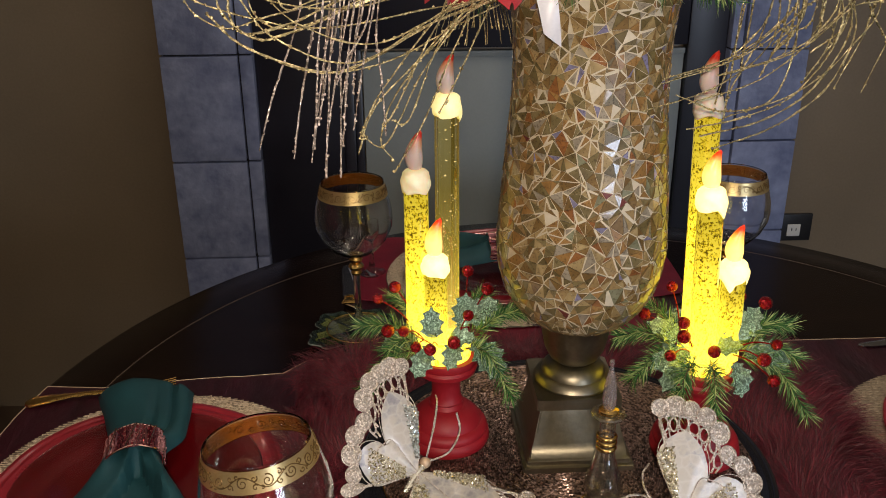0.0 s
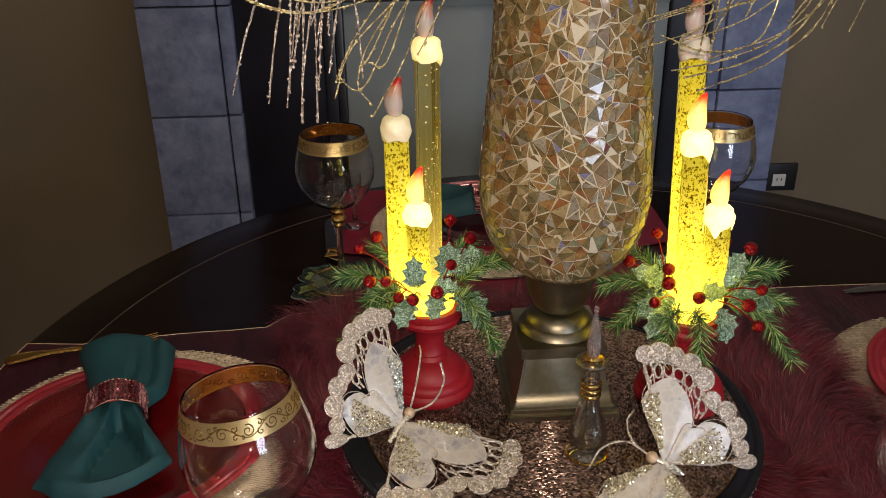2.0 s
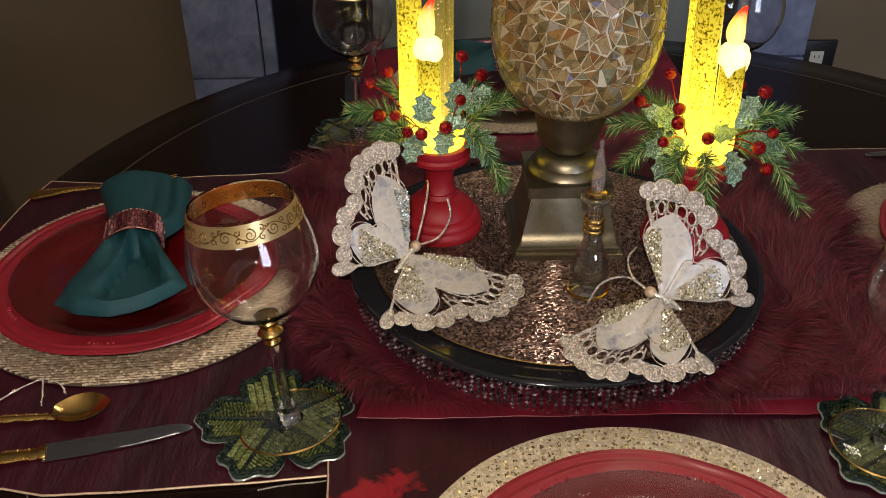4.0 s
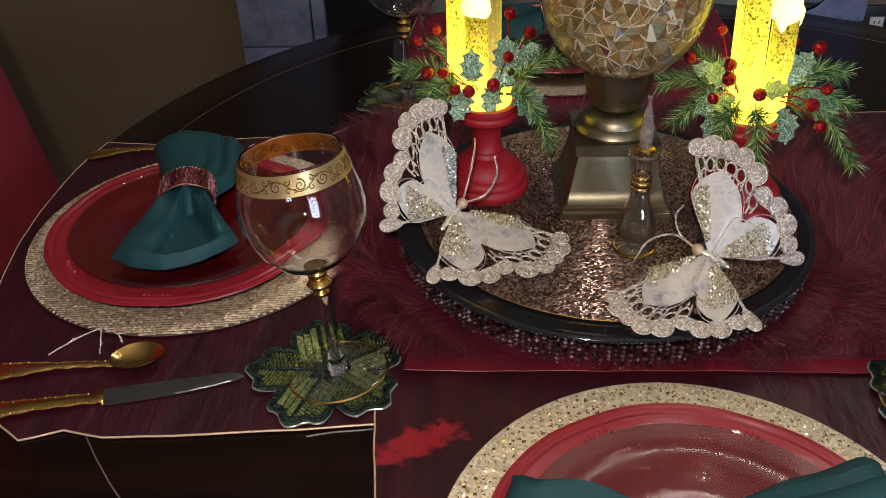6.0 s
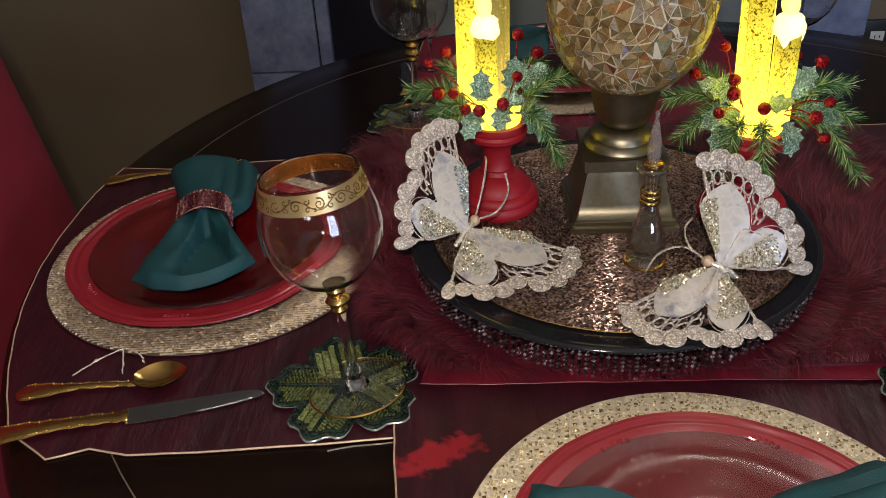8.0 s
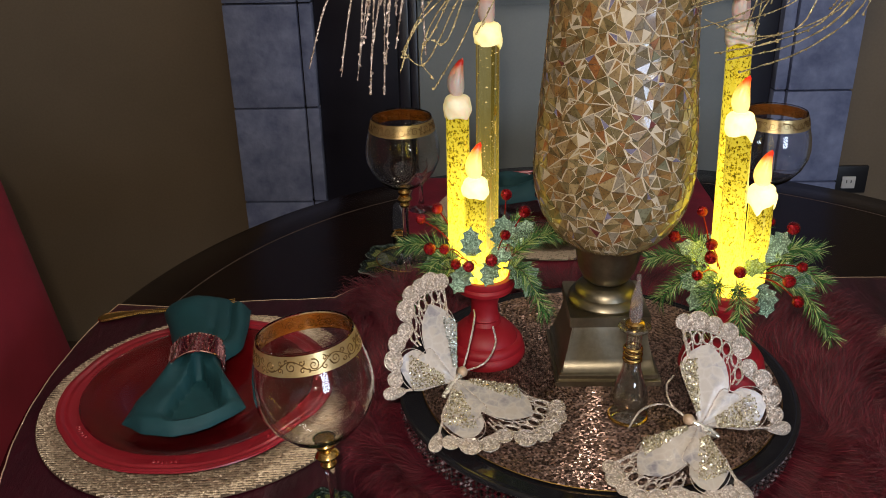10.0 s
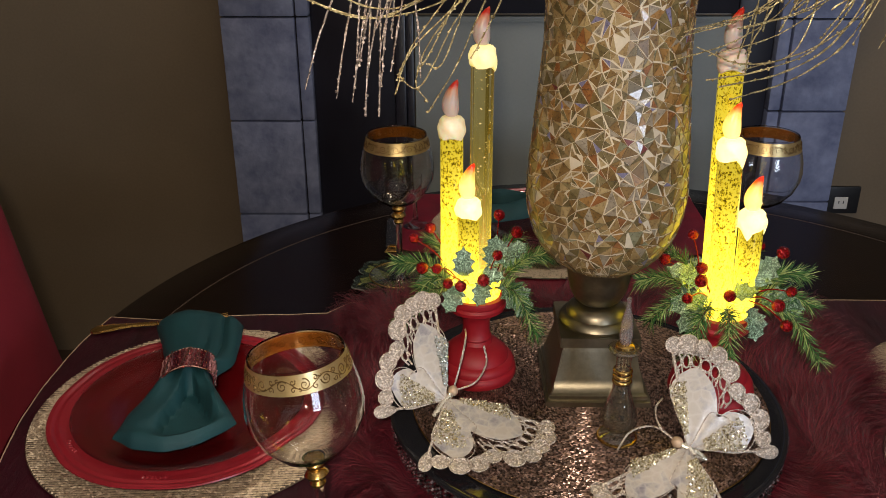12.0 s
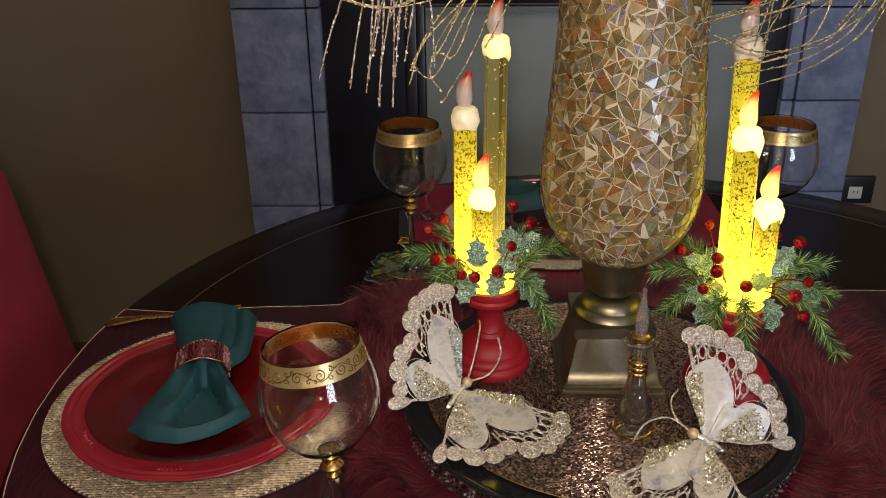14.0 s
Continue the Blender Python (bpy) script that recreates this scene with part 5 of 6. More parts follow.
# ---- perfume bottle ----
bottle = thing("perfume_bottle", "small cut glass perfume bottle with gilt rings and tall stopper", "bottle", at=(-0.0705, -0.128, 0.8005))
out = [(0, 0), (0.0195, 0), (0.0205, 0.0015), (0.0185, 0.0035), (0.0105, 0.0065), (0.0085, 0.0095), (0.0125, 0.0125), (0.0185, 0.0185), (0.0196, 0.0235), (0.0178, 0.033), (0.0135, 0.046), (0.0098, 0.058), (0.0088, 0.0665)]
part("flask", lathe(out + [(0.0070, 0.0665), (0.008, 0.058), (0.0115, 0.046), (0.0158, 0.033), (0.0172, 0.0235), (0.0155, 0.0185), (0.006, 0.0145), (0, 0.014)], 12), M_BOTTLE, bottle, "faceted clear glass flask")
for k in range(3):
    z = 0.0670 + 0.0060 * k
    part("gilt_ring", lathe([(0.0085, z), (0.0096, z + 0.0008), (0.0101, z + 0.0022), (0.0096, z + 0.0036), (0.0085, z + 0.0044)], 28), M_GOLD, bottle)
part("neck", lathe([(0, 0.0665), (0.0078, 0.0665), (0.0075, 0.098), (0.0150, 0.1035), (0.0166, 0.106), (0.0150, 0.1075), (0.006, 0.1065), (0, 0.1065)], 28), M_BOTTLE, bottle, "flared glass neck")
part("gilt_ring", lathe([(0.0062, 0.1075), (0.0098, 0.1077), (0.0095, 0.1105), (0.007, 0.1125), (0, 0.1125)], 28), M_GOLD, bottle)
part("stopper", lathe([(0, 0.1125), (0.0055, 0.1125), (0.0068, 0.122), (0.0062, 0.132), (0.0042, 0.144), (0.0022, 0.153), (0.0016, 0.157), (0.0026, 0.1595), (0.002, 0.1625), (0, 0.163)], 14), M_STOPPER, bottle, "rose-tinted flame-shaped stopper")
part("gilt_ring", lathe([(0.0195, 0.0), (0.0212, 0.0008), (0.0205, 0.0024), (0.0188, 0.003), (0.0195, 0.0)], 28), M_GOLD, bottle, "gilt foot line")

# ---- napkins with rings ----
def napkin(x, y, z, low, high, seed, ring_turn, bow=0.02, hollow=0.044):
    """A cloth napkin drawn through a ring: two lobes between two edge lines (given from the base point), one lobe hollow."""
    root = thing("napkin", "teal linen napkin drawn through a ring on the plate", "napkin", "napkins", (x, y, z))
    bm = bmesh.new()
    one, two = curve_of([(a, b, 0) for a, b in low], 14), curve_of([(a, b, 0) for a, b in high], 14)
    nu, nv = len(one) - 1, 30
    along = ((one[-1] + two[-1]) - (one[0] + two[0])).normalized()
    grid = []
    for i in range(nu + 1):
        u = -1 + 2 * i / nu
        fan = min(1, abs(u) * 1.25)
        row = []
        for j in range(nv + 1):
            q = -1 + 2 * j / nv
            p = one[i].lerp(two[i], (q + 1) / 2) + along * (bow * (1.7 if u < 0 else 1.0) * (1 - q * q) * u * abs(u))
            gather = 0.0035 * math.sin(q * 8.5 + seed) * math.exp(-(u / 0.3) ** 2) + 0.002 * math.sin(q * 5 + 2 * u + seed) * fan
            crown = 0.026 * math.exp(-(u / 0.35) ** 2) + 0.020 * fan
            zz = 0.003 + (crown + gather) * max(0.0, 1 - q ** 4) ** 0.6 + 0.004 * noise.noise((u * 2.1 + seed, q * 1.6, seed))
            zz += 0.010 * max(0, abs(u) - 0.8) * (1 - q * q)
            if u < 0:
                lip = min(1, max(0, (-u - 0.5) / 0.35))
                zz = 0.003 + (zz - 0.003) * (1 - 0.5 * lip * lip)
                zz += 0.012 * math.exp(-((q - 0.80) / 0.14) ** 2 - ((u + 0.5) / 0.3) ** 2)
                zz -= 1.2 * hollow * math.exp(-((q - 0.22) / (0.06 + 0.50 * abs(u))) ** 4 - ((u + 0.50) / 0.33) ** 6)
            else:
                zz -= 0.007 * math.exp(-((q - 0.05 - 0.2 * u) / 0.09) ** 2) * math.exp(-((u - 0.4) / 0.3) ** 2)
                zz -= 0.006 * math.exp(-((q - 0.62) / 0.06) ** 2) * fan
            if abs(u) > 0.9:
                zz *= 1 - ((abs(u) - 0.9) / 0.1) ** 2
            row.append(bm.verts.new((p.x + 0.002 * noise.noise((u * 4, q * 4, seed)), p.y + 0.002 * noise.noise((u * 4, q * 4, seed + 5)), max(zz, 0.0012))))
        grid.append(row)
    for a, b in zip(grid, grid[1:]):
        for j in range(nv):
            bm.faces.new((a[j], a[j + 1], b[j + 1], b[j]))
    made = bmesh.ops.extrude_face_region(bm, geom=bm.faces[:])["geom"]
    for g in made:
        if isinstance(g, bmesh.types.BMVert):
            g.co.z += 0.0018
    bmesh.ops.recalc_face_normals(bm, faces=bm.faces)
    part("cloth", bm, M_TEAL, root)
    turn = ring_turn
    ring = thing("napkin_ring", "copper wire napkin ring with wine red bead bands", "napkin ring", "napkin rings", (x, y, z), turn)

    def loop(xx, grow, n=44):
        return [(xx + 0.0012 * math.sin(5 * a), (0.0290 + grow) * math.cos(a), 0.0175 + (0.0205 + grow) * math.sin(a)) for a in (2 * math.pi * i / n for i in range(n))]
    for k in range(6):
        xx = -0.020 + 0.0080 * k
        part("wire", tube(bmesh.new(), loop(xx, 0.0012 if k in (0, 5) else 0.0), 0.0011 if k in (0, 5) else 0.0008, 5, closed=True), M_COPPER, ring)
    part("band", lathe([(0.0285, -0.020), (0.0293, -0.020), (0.0293, 0.020), (0.0285, 0.020), (0.0285, -0.020)], 44), M_WINEBEAD, ring, "wine red band").matrix_local = Matrix.Translation((0, 0, 0.0175)) @ Matrix.Diagonal((1, 1, 0.72, 1)) @ pose(0, 0, 0, 0, 90, 0)
    # courses of bugle beads lying along the ring's width
    rest = random.Random(int(seed * 10))
    for k in range(4):
        v, f = [], []
        for i in range(46):
            a = 2 * math.pi * (i + rest.uniform(-0.3, 0.3)) / 46
            c = Vector((-0.015 + 0.010 * k + rest.uniform(-0.001, 0.001), 0.0303 * math.cos(a), 0.0175 + 0.0218 * math.sin(a)))
            out, tang, half = Vector((0, math.cos(a), math.sin(a))), Vector((rest.uniform(-0.25, 0.25), -math.sin(a), math.cos(a))), Vector((0.0048, rest.uniform(-0.0012, 0.0012), 0))
            b = len(v)
            for e in (-1, 1):
                v.extend(c + half * e + tang * (0.0015 * math.cos(g)) + out * (0.0015 * math.sin(g)) for g in (0, 1.57, 3.14, 4.71))
            f.extend([(b + j, b + (j + 1) % 4, b + 4 + (j + 1) % 4, b + 4 + j) for j in range(4)] + [(b + 3, b + 2, b + 1, b), (b + 4, b + 5, b + 6, b + 7)])
        tagged(raw("beading", v, f, M_BUGLE, ring, "wine and rose bugle beads", False), kind="stuff")
    for k in range(9):
        a = 2 * math.pi * k / 9
        line = [(-0.020 + 0.040 * i / 6, (0.0323 + 0.0006 * math.sin(i)) * math.cos(a + 0.05 * i), 0.0175 + 0.0240 * math.sin(a + 0.05 * i)) for i in range(7)]
        part("wire", tube(bmesh.new(), line, 0.0008, 5), M_COPPER, ring)


fold_low = [(-0.054, -0.106), (-0.047, -0.062), (-0.031, -0.002), (-0.050, 0.06), (-0.084, 0.138)]
fold_high = [(0.072, -0.076), (0.053, -0.045), (0.027, 0.0), (0.042, 0.05), (0.031, 0.14)]
napkin(-0.550, -0.014, 0.784, fold_low, fold_high, 1.0, 103)
napkin(-0.091, -0.488, 0.789, [(-0.121, -0.062), (-0.06, -0.042), (0, -0.029), (0.09, -0.052), (0.168, -0.062)], [(-0.110, 0.074), (-0.062, 0.060), (0, 0.029), (0.09, 0.070), (0.152, 0.092)], 2.4, 180, 0.004, 0.008)
napkin(0.450, -0.018, 0.786, fold_low, fold_high, 3.1, 84)
napkin(-0.10, 0.512, 0.794, [(-0.12, -0.06), (-0.06, -0.045), (0, -0.029), (0.06, -0.05), (0.12, -0.06)], [(-0.12, 0.06), (-0.06, 0.05), (0, 0.029), (0.06, 0.05), (0.12, 0.065)], 4.7, 4)


# ---- beaded leaf coasters ----
def coaster(x, y, z, turn):
    root = thing("leaf_coaster", "beaded green leaf coaster under the goblet", "coaster", "leaf coasters", (x, y, z), turn)

    def radius(a):
        return 0.074 * (0.60 + 0.37 * abs(math.cos(2.5 * a)) ** 0.6 + 0.045 * math.cos(15 * a))
    n = 150
    outline = [(radius(2 * math.pi * i / n) * math.cos(2 * math.pi * i / n), radius(2 * math.pi * i / n) * math.sin(2 * math.pi * i / n)) for i in range(n)]
    part("backing", slab(outline, 0, 0.0014), M_DARKBEAD, root, "dark green backing", flat=True)
    for grow, r, m, zz in ((1.0, 0.0012, M_LIGHTBEAD, 0.0010), (0.965, 0.0022, M_DARKBEAD, 0.0024), (0.90, 0.0018, M_DARKBEAD, 0.0024)):
        line = [(px * grow, py * grow, zz) for px, py in outline]
        bm = tube(bmesh.new(), line, r, 6, closed=True)
        for k, v in enumerate(bm.verts):
            v.co += 0.0005 * math.sin(k // 6 * 2.4) * Vector((v.co.x, v.co.y, 0.03)).normalized()
        part("bead_edge", bm, m, root, "beaded edge")
    # rows of bugle beads fanned along every lobe, split by dark midribs
    rest = random.Random(5)
    for k in range(5):
        a0 = 2 * math.pi * k / 5
        v, f = [], []
        along, side = Vector((math.cos(a0), math.sin(a0), 0)), Vector((-math.sin(a0), math.cos(a0), 0))
        for i in range(15):
            d = 0.014 + 0.0034 * i
            for s in (-1, 1):
                for j in range(3):
                    w0 = 0.002 + 0.0068 * j
                    c = along * (d + 0.35 * w0) + side * (s * (w0 + 0.003))
                    if c.length > radius(math.atan2(c.y, c.x)) * 0.87:
                        continue
                    way = (side * s + along * 0.45).normalized() * 0.0031
                    up = Vector((0, 0, 0.0014 + rest.uniform(0, 0.0006)))
                    across = way.cross(Vector((0, 0, 1))).normalized() * 0.0012
                    base = c + Vector((0, 0, 0.0014))
                    b = len(v)
                    v += [base - way - across, base - way + across, base - way + up, base + way - across, base + way + across, base + way + up]
                    f += [(b, b + 3, b + 5, b + 2), (b + 1, b + 2, b + 5, b + 4), (b, b + 2, b + 1), (b + 3, b + 4, b + 5)]
        tagged(raw("bead_lobe", v, f, M_GREENBEAD, root, "rows of green glass bugle beads", False), kind="stuff")
        part("midrib", tube(bmesh.new(), [along * (0.006 + 0.055 * i / 8) + Vector((0, 0, 0.0028)) for i in range(9)], 0.0014, 6), M_DARKBEAD, root)
    return root


for k, (gx, gy, *_) in enumerate(GOBLETS):
    coaster(gx + (0.021 if k == 1 else -0.012 if k == 0 else -0.004), gy + (0.001 if k == 1 else 0.007 if k == 0 else 0.0), 0.7605 if k == 1 else 0.7555, (34, 64, -8, 35)[k])


# ---- cutlery ----
def ornate_handle(root, length, wide, start=0.0, neck=0.30):
    """A gilt handle that swells to a shell-shaped end, with a beaded border."""
    def swell(t):
        k = min(1, max(0, (t - 0.45) / 0.42))
        return neck + 0.16 * t + (0.84 - neck) * k * k * (3 - 2 * k) + 0.05 * math.sin(t * 37)

    bm = bmesh.new()
    n, m = 40, 8
    rings = []
    for i in range(n + 1):
        t = i / n
        w = wide * swell(t) * (1 if t < 0.93 else math.sqrt(max(0.02, 1 - ((t - 0.93) / 0.075) ** 2)))
        h = 0.0014 + 0.0007 * math.sin(math.pi * t)
        rings.append([bm.verts.new((start - length * t, w * math.cos(a), 0.0024 + 0.0022 * math.sin(math.pi * t) + h * math.sin(a))) for a in (2 * math.pi * k / m for k in range(m))])
    for a, b in zip(rings, rings[1:]):
        for k in range(m):
            bm.faces.new((a[k], a[(k + 1) % m], b[(k + 1) % m], b[k]))
    bm.faces.new(rings[0]), bm.faces.new(rings[-1][::-1])
    bmesh.ops.recalc_face_normals(bm, faces=bm.faces)
    h = part("handle", bm, M_GOLD, root, "ornate gilt handle")
    for s in (-1, 1):
        bm = bmesh.new()
        for i in range(3, 36):
            t = i / 38
            w = wide * swell(t) * 0.78
            bmesh.ops.create_icosphere(bm, subdivisions=1, radius=0.0010 + 0.0005 * (i % 3 == 0), matrix=Matrix.Translation((start - length * t, s * w, 0.0034 + 0.0022 * math.sin(math.pi * t))))
        part("bead_border", bm, M_GOLD, h)


def spoon(x, y, z, turn):
    root = thing("spoon", "gold-plated teaspoon with an ornate handle", "spoon", at=(x, y, z), turn=turn)
    bm = bmesh.new()
    n, m = 16, 12
    top, low = [], []
    for i in range(n + 1):
        t = i / n
        half = 0.0182 * math.sin(math.pi * (0.06 + 0.92 * t)) ** 0.62
        rt, rl = [], []
        for j in range(m + 1):
            q = -1 + 2 * j / m
            deep = 0.0085 * (1 - q * q) * math.sin(math.pi * t) ** 0.7
            zz = 0.0100 + 0.004 * t - deep
            rt.append(bm.verts.new((0.05 * t, q * half, zz)))
            rl.append(bm.verts.new((0.05 * t, q * half, zz - 0.0012)))
        top.append(rt), low.append(rl)
    for g in (top, low):
        for a, b in zip(g, g[1:]):
            for j in range(m):
                bm.faces.new((a[j], a[j + 1], b[j + 1], b[j]))
    for a, b in ((top, low),):
        for i in range(n):
            for j in (0, m):
                bm.faces.new((a[i][j], a[i + 1][j], b[i + 1][j], b[i][j]))
        for i in (0, n):
            for j in range(m):
                bm.faces.new((a[i][j], a[i][j + 1], b[i][j + 1], b[i][j]))
    bmesh.ops.recalc_face_normals(bm, faces=bm.faces)
    part("bowl", bm, M_GOLD, root, "polished gold bowl")
    ornate_handle(root, 0.112, 0.0118, 0.002)
    return root


def knife(x, y, z, turn, grip=0.115):
    root = thing("dinner_knife", "steel dinner knife with an ornate gilt handle", "knife", "dinner knives", (x, y, z), turn)
    bm = bmesh.new()
    n = 60
    hi, lo = [], []
    for i in range(n + 1):
        t = i / n
        back = 0.0096 - 0.0062 * max(0, (t - 0.84) / 0.16) ** 2
        edge = -0.0108 + 0.0100 * max(0, (t - 0.22) / 0.78) ** 2.5
        if t > 0.95:
            k = math.sqrt(max(0.0, 1 - ((t - 0.95) / 0.05) ** 2))
            back, edge = 0.0018 + (back - 0.0018) * k, 0.0012 + (edge - 0.0012) * k
        if t > 0.35:
            edge += 0.0009 * (i % 2)
        hi.append((0.124 * t, back, 0.0030))
        lo.append((0.124 * t, min(edge, back - 0.0006), 0.0022))
    v, f = [], []
    for (hx, hy, hz), (lx, ly, lz) in zip(hi, lo):
        v += [(hx, hy, hz), (lx, ly, lz), (hx, hy, hz - 0.0016), (lx, ly, lz - 0.0006)]
    for i in range(n):
        b = 4 * i
        f += [(b, b + 1, b + 5, b + 4), (b + 2, b + 6, b + 7, b + 3), (b, b + 4, b + 6, b + 2), (b + 1, b + 3, b + 7, b + 5)]
    f += [(0, 2, 3, 1), (4 * n, 4 * n + 1, 4 * n + 3, 4 * n + 2)]
    raw("blade", v, f, M_STEEL, root, "serrated steel blade", False)
    v, f = [], []
    for i in range(int(0.52 * n), int(0.93 * n)):
        # ground teeth along the cutting edge
        lx, ly, lz = lo[i]
        b, s = len(v), 0.0009
        v += [(lx - s, ly + 0.0024, lz + 0.0001), (lx + s, ly + 0.0024, lz + 0.0001), (lx + s, ly + 0.0003, lz - 0.0004), (lx - s, ly + 0.0003, lz - 0.0004), (lx, ly + 0.0015, lz + 0.0009)]
        f += [(b + k, b + (k + 1) % 4, b + 4) for k in range(4)]
    raw("serration", v, f, M_STEEL, root, "bright ground teeth", False)
    part("collar", lathe([(0, -0.002), (0.0062, -0.002), (0.0072, 0.001), (0.0062, 0.004), (0, 0.004)], 20), M_GOLD, root).matrix_local = pose(-0.002, 0, 0.0032, 0, 90, 0) @ Matrix.Diagonal((0.4, 1.2, 1, 1))
    ornate_handle(root, grip, 0.0122, -0.003, 0.55)
    return root


def fork(x, y, z, turn):
    root = thing("dinner_fork", "gold-plated fork half under the placemat's edge", "fork", "dinner forks", (x, y, z), turn)
    for k in range(4):
        yy = -0.0084 + 0.0056 * k
        part("tine", tube(bmesh.new(), curve_of([(0.028, yy * 0.75, 0.004), (0.045, yy, 0.0022), (0.066, yy, 0.003), (0.082, yy * 0.95, 0.0052)], 4), lambda t: 0.0016 * (1.1 - 0.6 * t), 6), M_GOLD, root)
    part("neck", tube(bmesh.new(), curve_of([(0.0, 0, 0.0045), (0.016, 0, 0.005), (0.032, 0, 0.0038)], 5), lambda t: 0.003 + 0.005 * t, 8), M_GOLD, root)
    ornate_handle(root, 0.105, 0.0120, 0.002)
    return root


spoon(-0.565, -0.250, 0.7535, 6)
knife(-0.559, -0.294, 0.7535, 12)
fork(-0.642, 0.187, 0.7535, 13)
knife(0.505, 0.262, 0.7535, 184)
knife(-0.346, 0.440, 0.7600, 94, 0.022)

# ---- faux fur under the tray ----
fur = thing("fur_runner", "wine red faux fur runner under the tray", "fur runner")
fur_edge = [(-0.40, 0.10), (-0.395, 0.20), (-0.33, 0.245), (-0.1, 0.25), (0.15, 0.25), (0.245, 0.22), (0.262, 0.08), (0.262, -0.12), (0.245, -0.22), (0.19, -0.248), (-0.02, -0.250), (-0.2, -0.248), (-0.275, -0.243), (-0.315, -0.20), (-0.35, -0.12), (-0.385, 0.0)]
part("backing", slab(fur_edge, 0.7592, 0.7625), M_FUR, fur, flat=True)


def inside(px, py, poly):
    hit = False
    for (x0, y0), (x1, y1) in zip(poly, poly[1:] + poly[:1]):
        if (y0 > py) != (y1 > py) and px < (x1 - x0) * (py - y0) / (y1 - y0) + x0:
            hit = not hit
    return hit


rest = random.Random(21)
v, f = [], []
made = 0
while made < 80000:
    px, py = rest.uniform(-0.405, 0.265), rest.uniform(-0.255, 0.255)
    dx, dy = px - TRAY[0], py - TRAY[1]
    d = math.hypot(dx, dy)
    if d < 0.165 or not inside(px, py, fur_edge):
        continue
    made += 1
    # locks: hairs nearby lean together, and the pile parts between them
    sway = Vector((noise.noise((px * 9, py * 9, 3)), noise.noise((px * 9, py * 9, 9)), 0))
    clump = Vector((noise.noise((px * 34, py * 34, 5)), noise.noise((px * 34, py * 34, 8)), 0))
    way = Vector((dx / d, dy / d, 0)) * 0.5 + sway * 1.6 + clump * 1.1 + Vector((rest.uniform(-0.35, 0.35), rest.uniform(-0.35, 0.35), 0))
    way.normalize()
    ln = rest.uniform(0.020, 0.046) * (1 + 0.35 * noise.noise((px * 15, py * 15, 1)))
    if py < -0.225:
        ln *= 0.85
    up = rest.uniform(0.45, 1.15) * (0.35 if d < 0.24 else 1.0)
    p0 = Vector((px, py, 0.762))
    p1 = p0 + way * ln * 0.30 + Vector((0, 0, ln * 0.46 * up))
    p2 = p0 + way * ln * 0.68 + Vector((0, 0, ln * 0.62 * up))
    p3 = p0 + way * ln + clump * 0.006 + Vector((0, 0, ln * 0.48 * up))
    w = Vector((-way.y, way.x, rest.uniform(-0.5, 0.5))).normalized() * 0.00027
    b = len(v)
    v += [p0 - w, p0 + w, p1 - w, p1 + w, p2 - w * 0.7, p2 + w * 0.7, p3]
    f += [(b, b + 1, b + 3, b + 2), (b + 2, b + 3, b + 5, b + 4), (b + 4, b + 5, b + 6)]
tagged(raw("fur_hair", v, f, M_FURHAIR, fur, "soft wine red fur"), kind="stuff")

# ---- crystals on the tray ----
v, f = [], []


def bead(c, s, stretch=1.0):
    b = len(v)
    for dx, dy, dz in ((1, 0, 0), (0, 1, 0), (-1, 0, 0), (0, -1, 0), (0, 0, stretch), (0, 0, -stretch)):
        v.append((c[0] + dx * s, c[1] + dy * s, c[2] + dz * s))
    f.extend([(b + i, b + (i + 1) % 4, b + 4) for i in range(4)] + [(b + (i + 1) % 4, b + i, b + 5) for i in range(4)])


strands = 210
for k in range(strands):
    a = 2 * math.pi * k / strands
    for j in range(8):
        r = 0.2150 + 0.0008 * math.sin(3 * k + j)
        bead((r * math.cos(a), r * math.sin(a), 0.0305 - 0.0049 * j + 0.0004 * math.sin(k * 1.7)), 0.0026, 0.95)
tagged(raw("crystal_fringe", v, f, M_JET, tray, "fringe of hanging jet crystals", False), kind="stuff")
v, f = [], []
for k in range(330):
    a = 2 * math.pi * k / 330
    bead((0.2172 * math.cos(a), 0.2172 * math.sin(a), 0.0325), 0.0021)
tagged(raw("crystal_edging", v, f, M_JET, tray, "row of small cut crystals round the rim", False), kind="stuff")
beadmat = thing("bead_mat", "round bronze glass-bead mat on the tray", "mat", at=(TRAY[0] + 0.004, TRAY[1] + 0.004, 0.7942))
part("backing", lathe([(0, 0), (0.196, 0), (0.197, 0.0008), (0.196, 0.0016), (0, 0.0016)], 96), M_MATBACK, beadmat)
part("edge_cord", lathe([(0.1964, 0.0004), (0.1974, 0.0010), (0.1974, 0.0018), (0.1967, 0.0023), (0.1960, 0.0018), (0.1964, 0.0004)], 96), M_GOLD, beadmat, "thin gold edge")
rest = random.Random(8)
v, f = [], []
r = 0.004
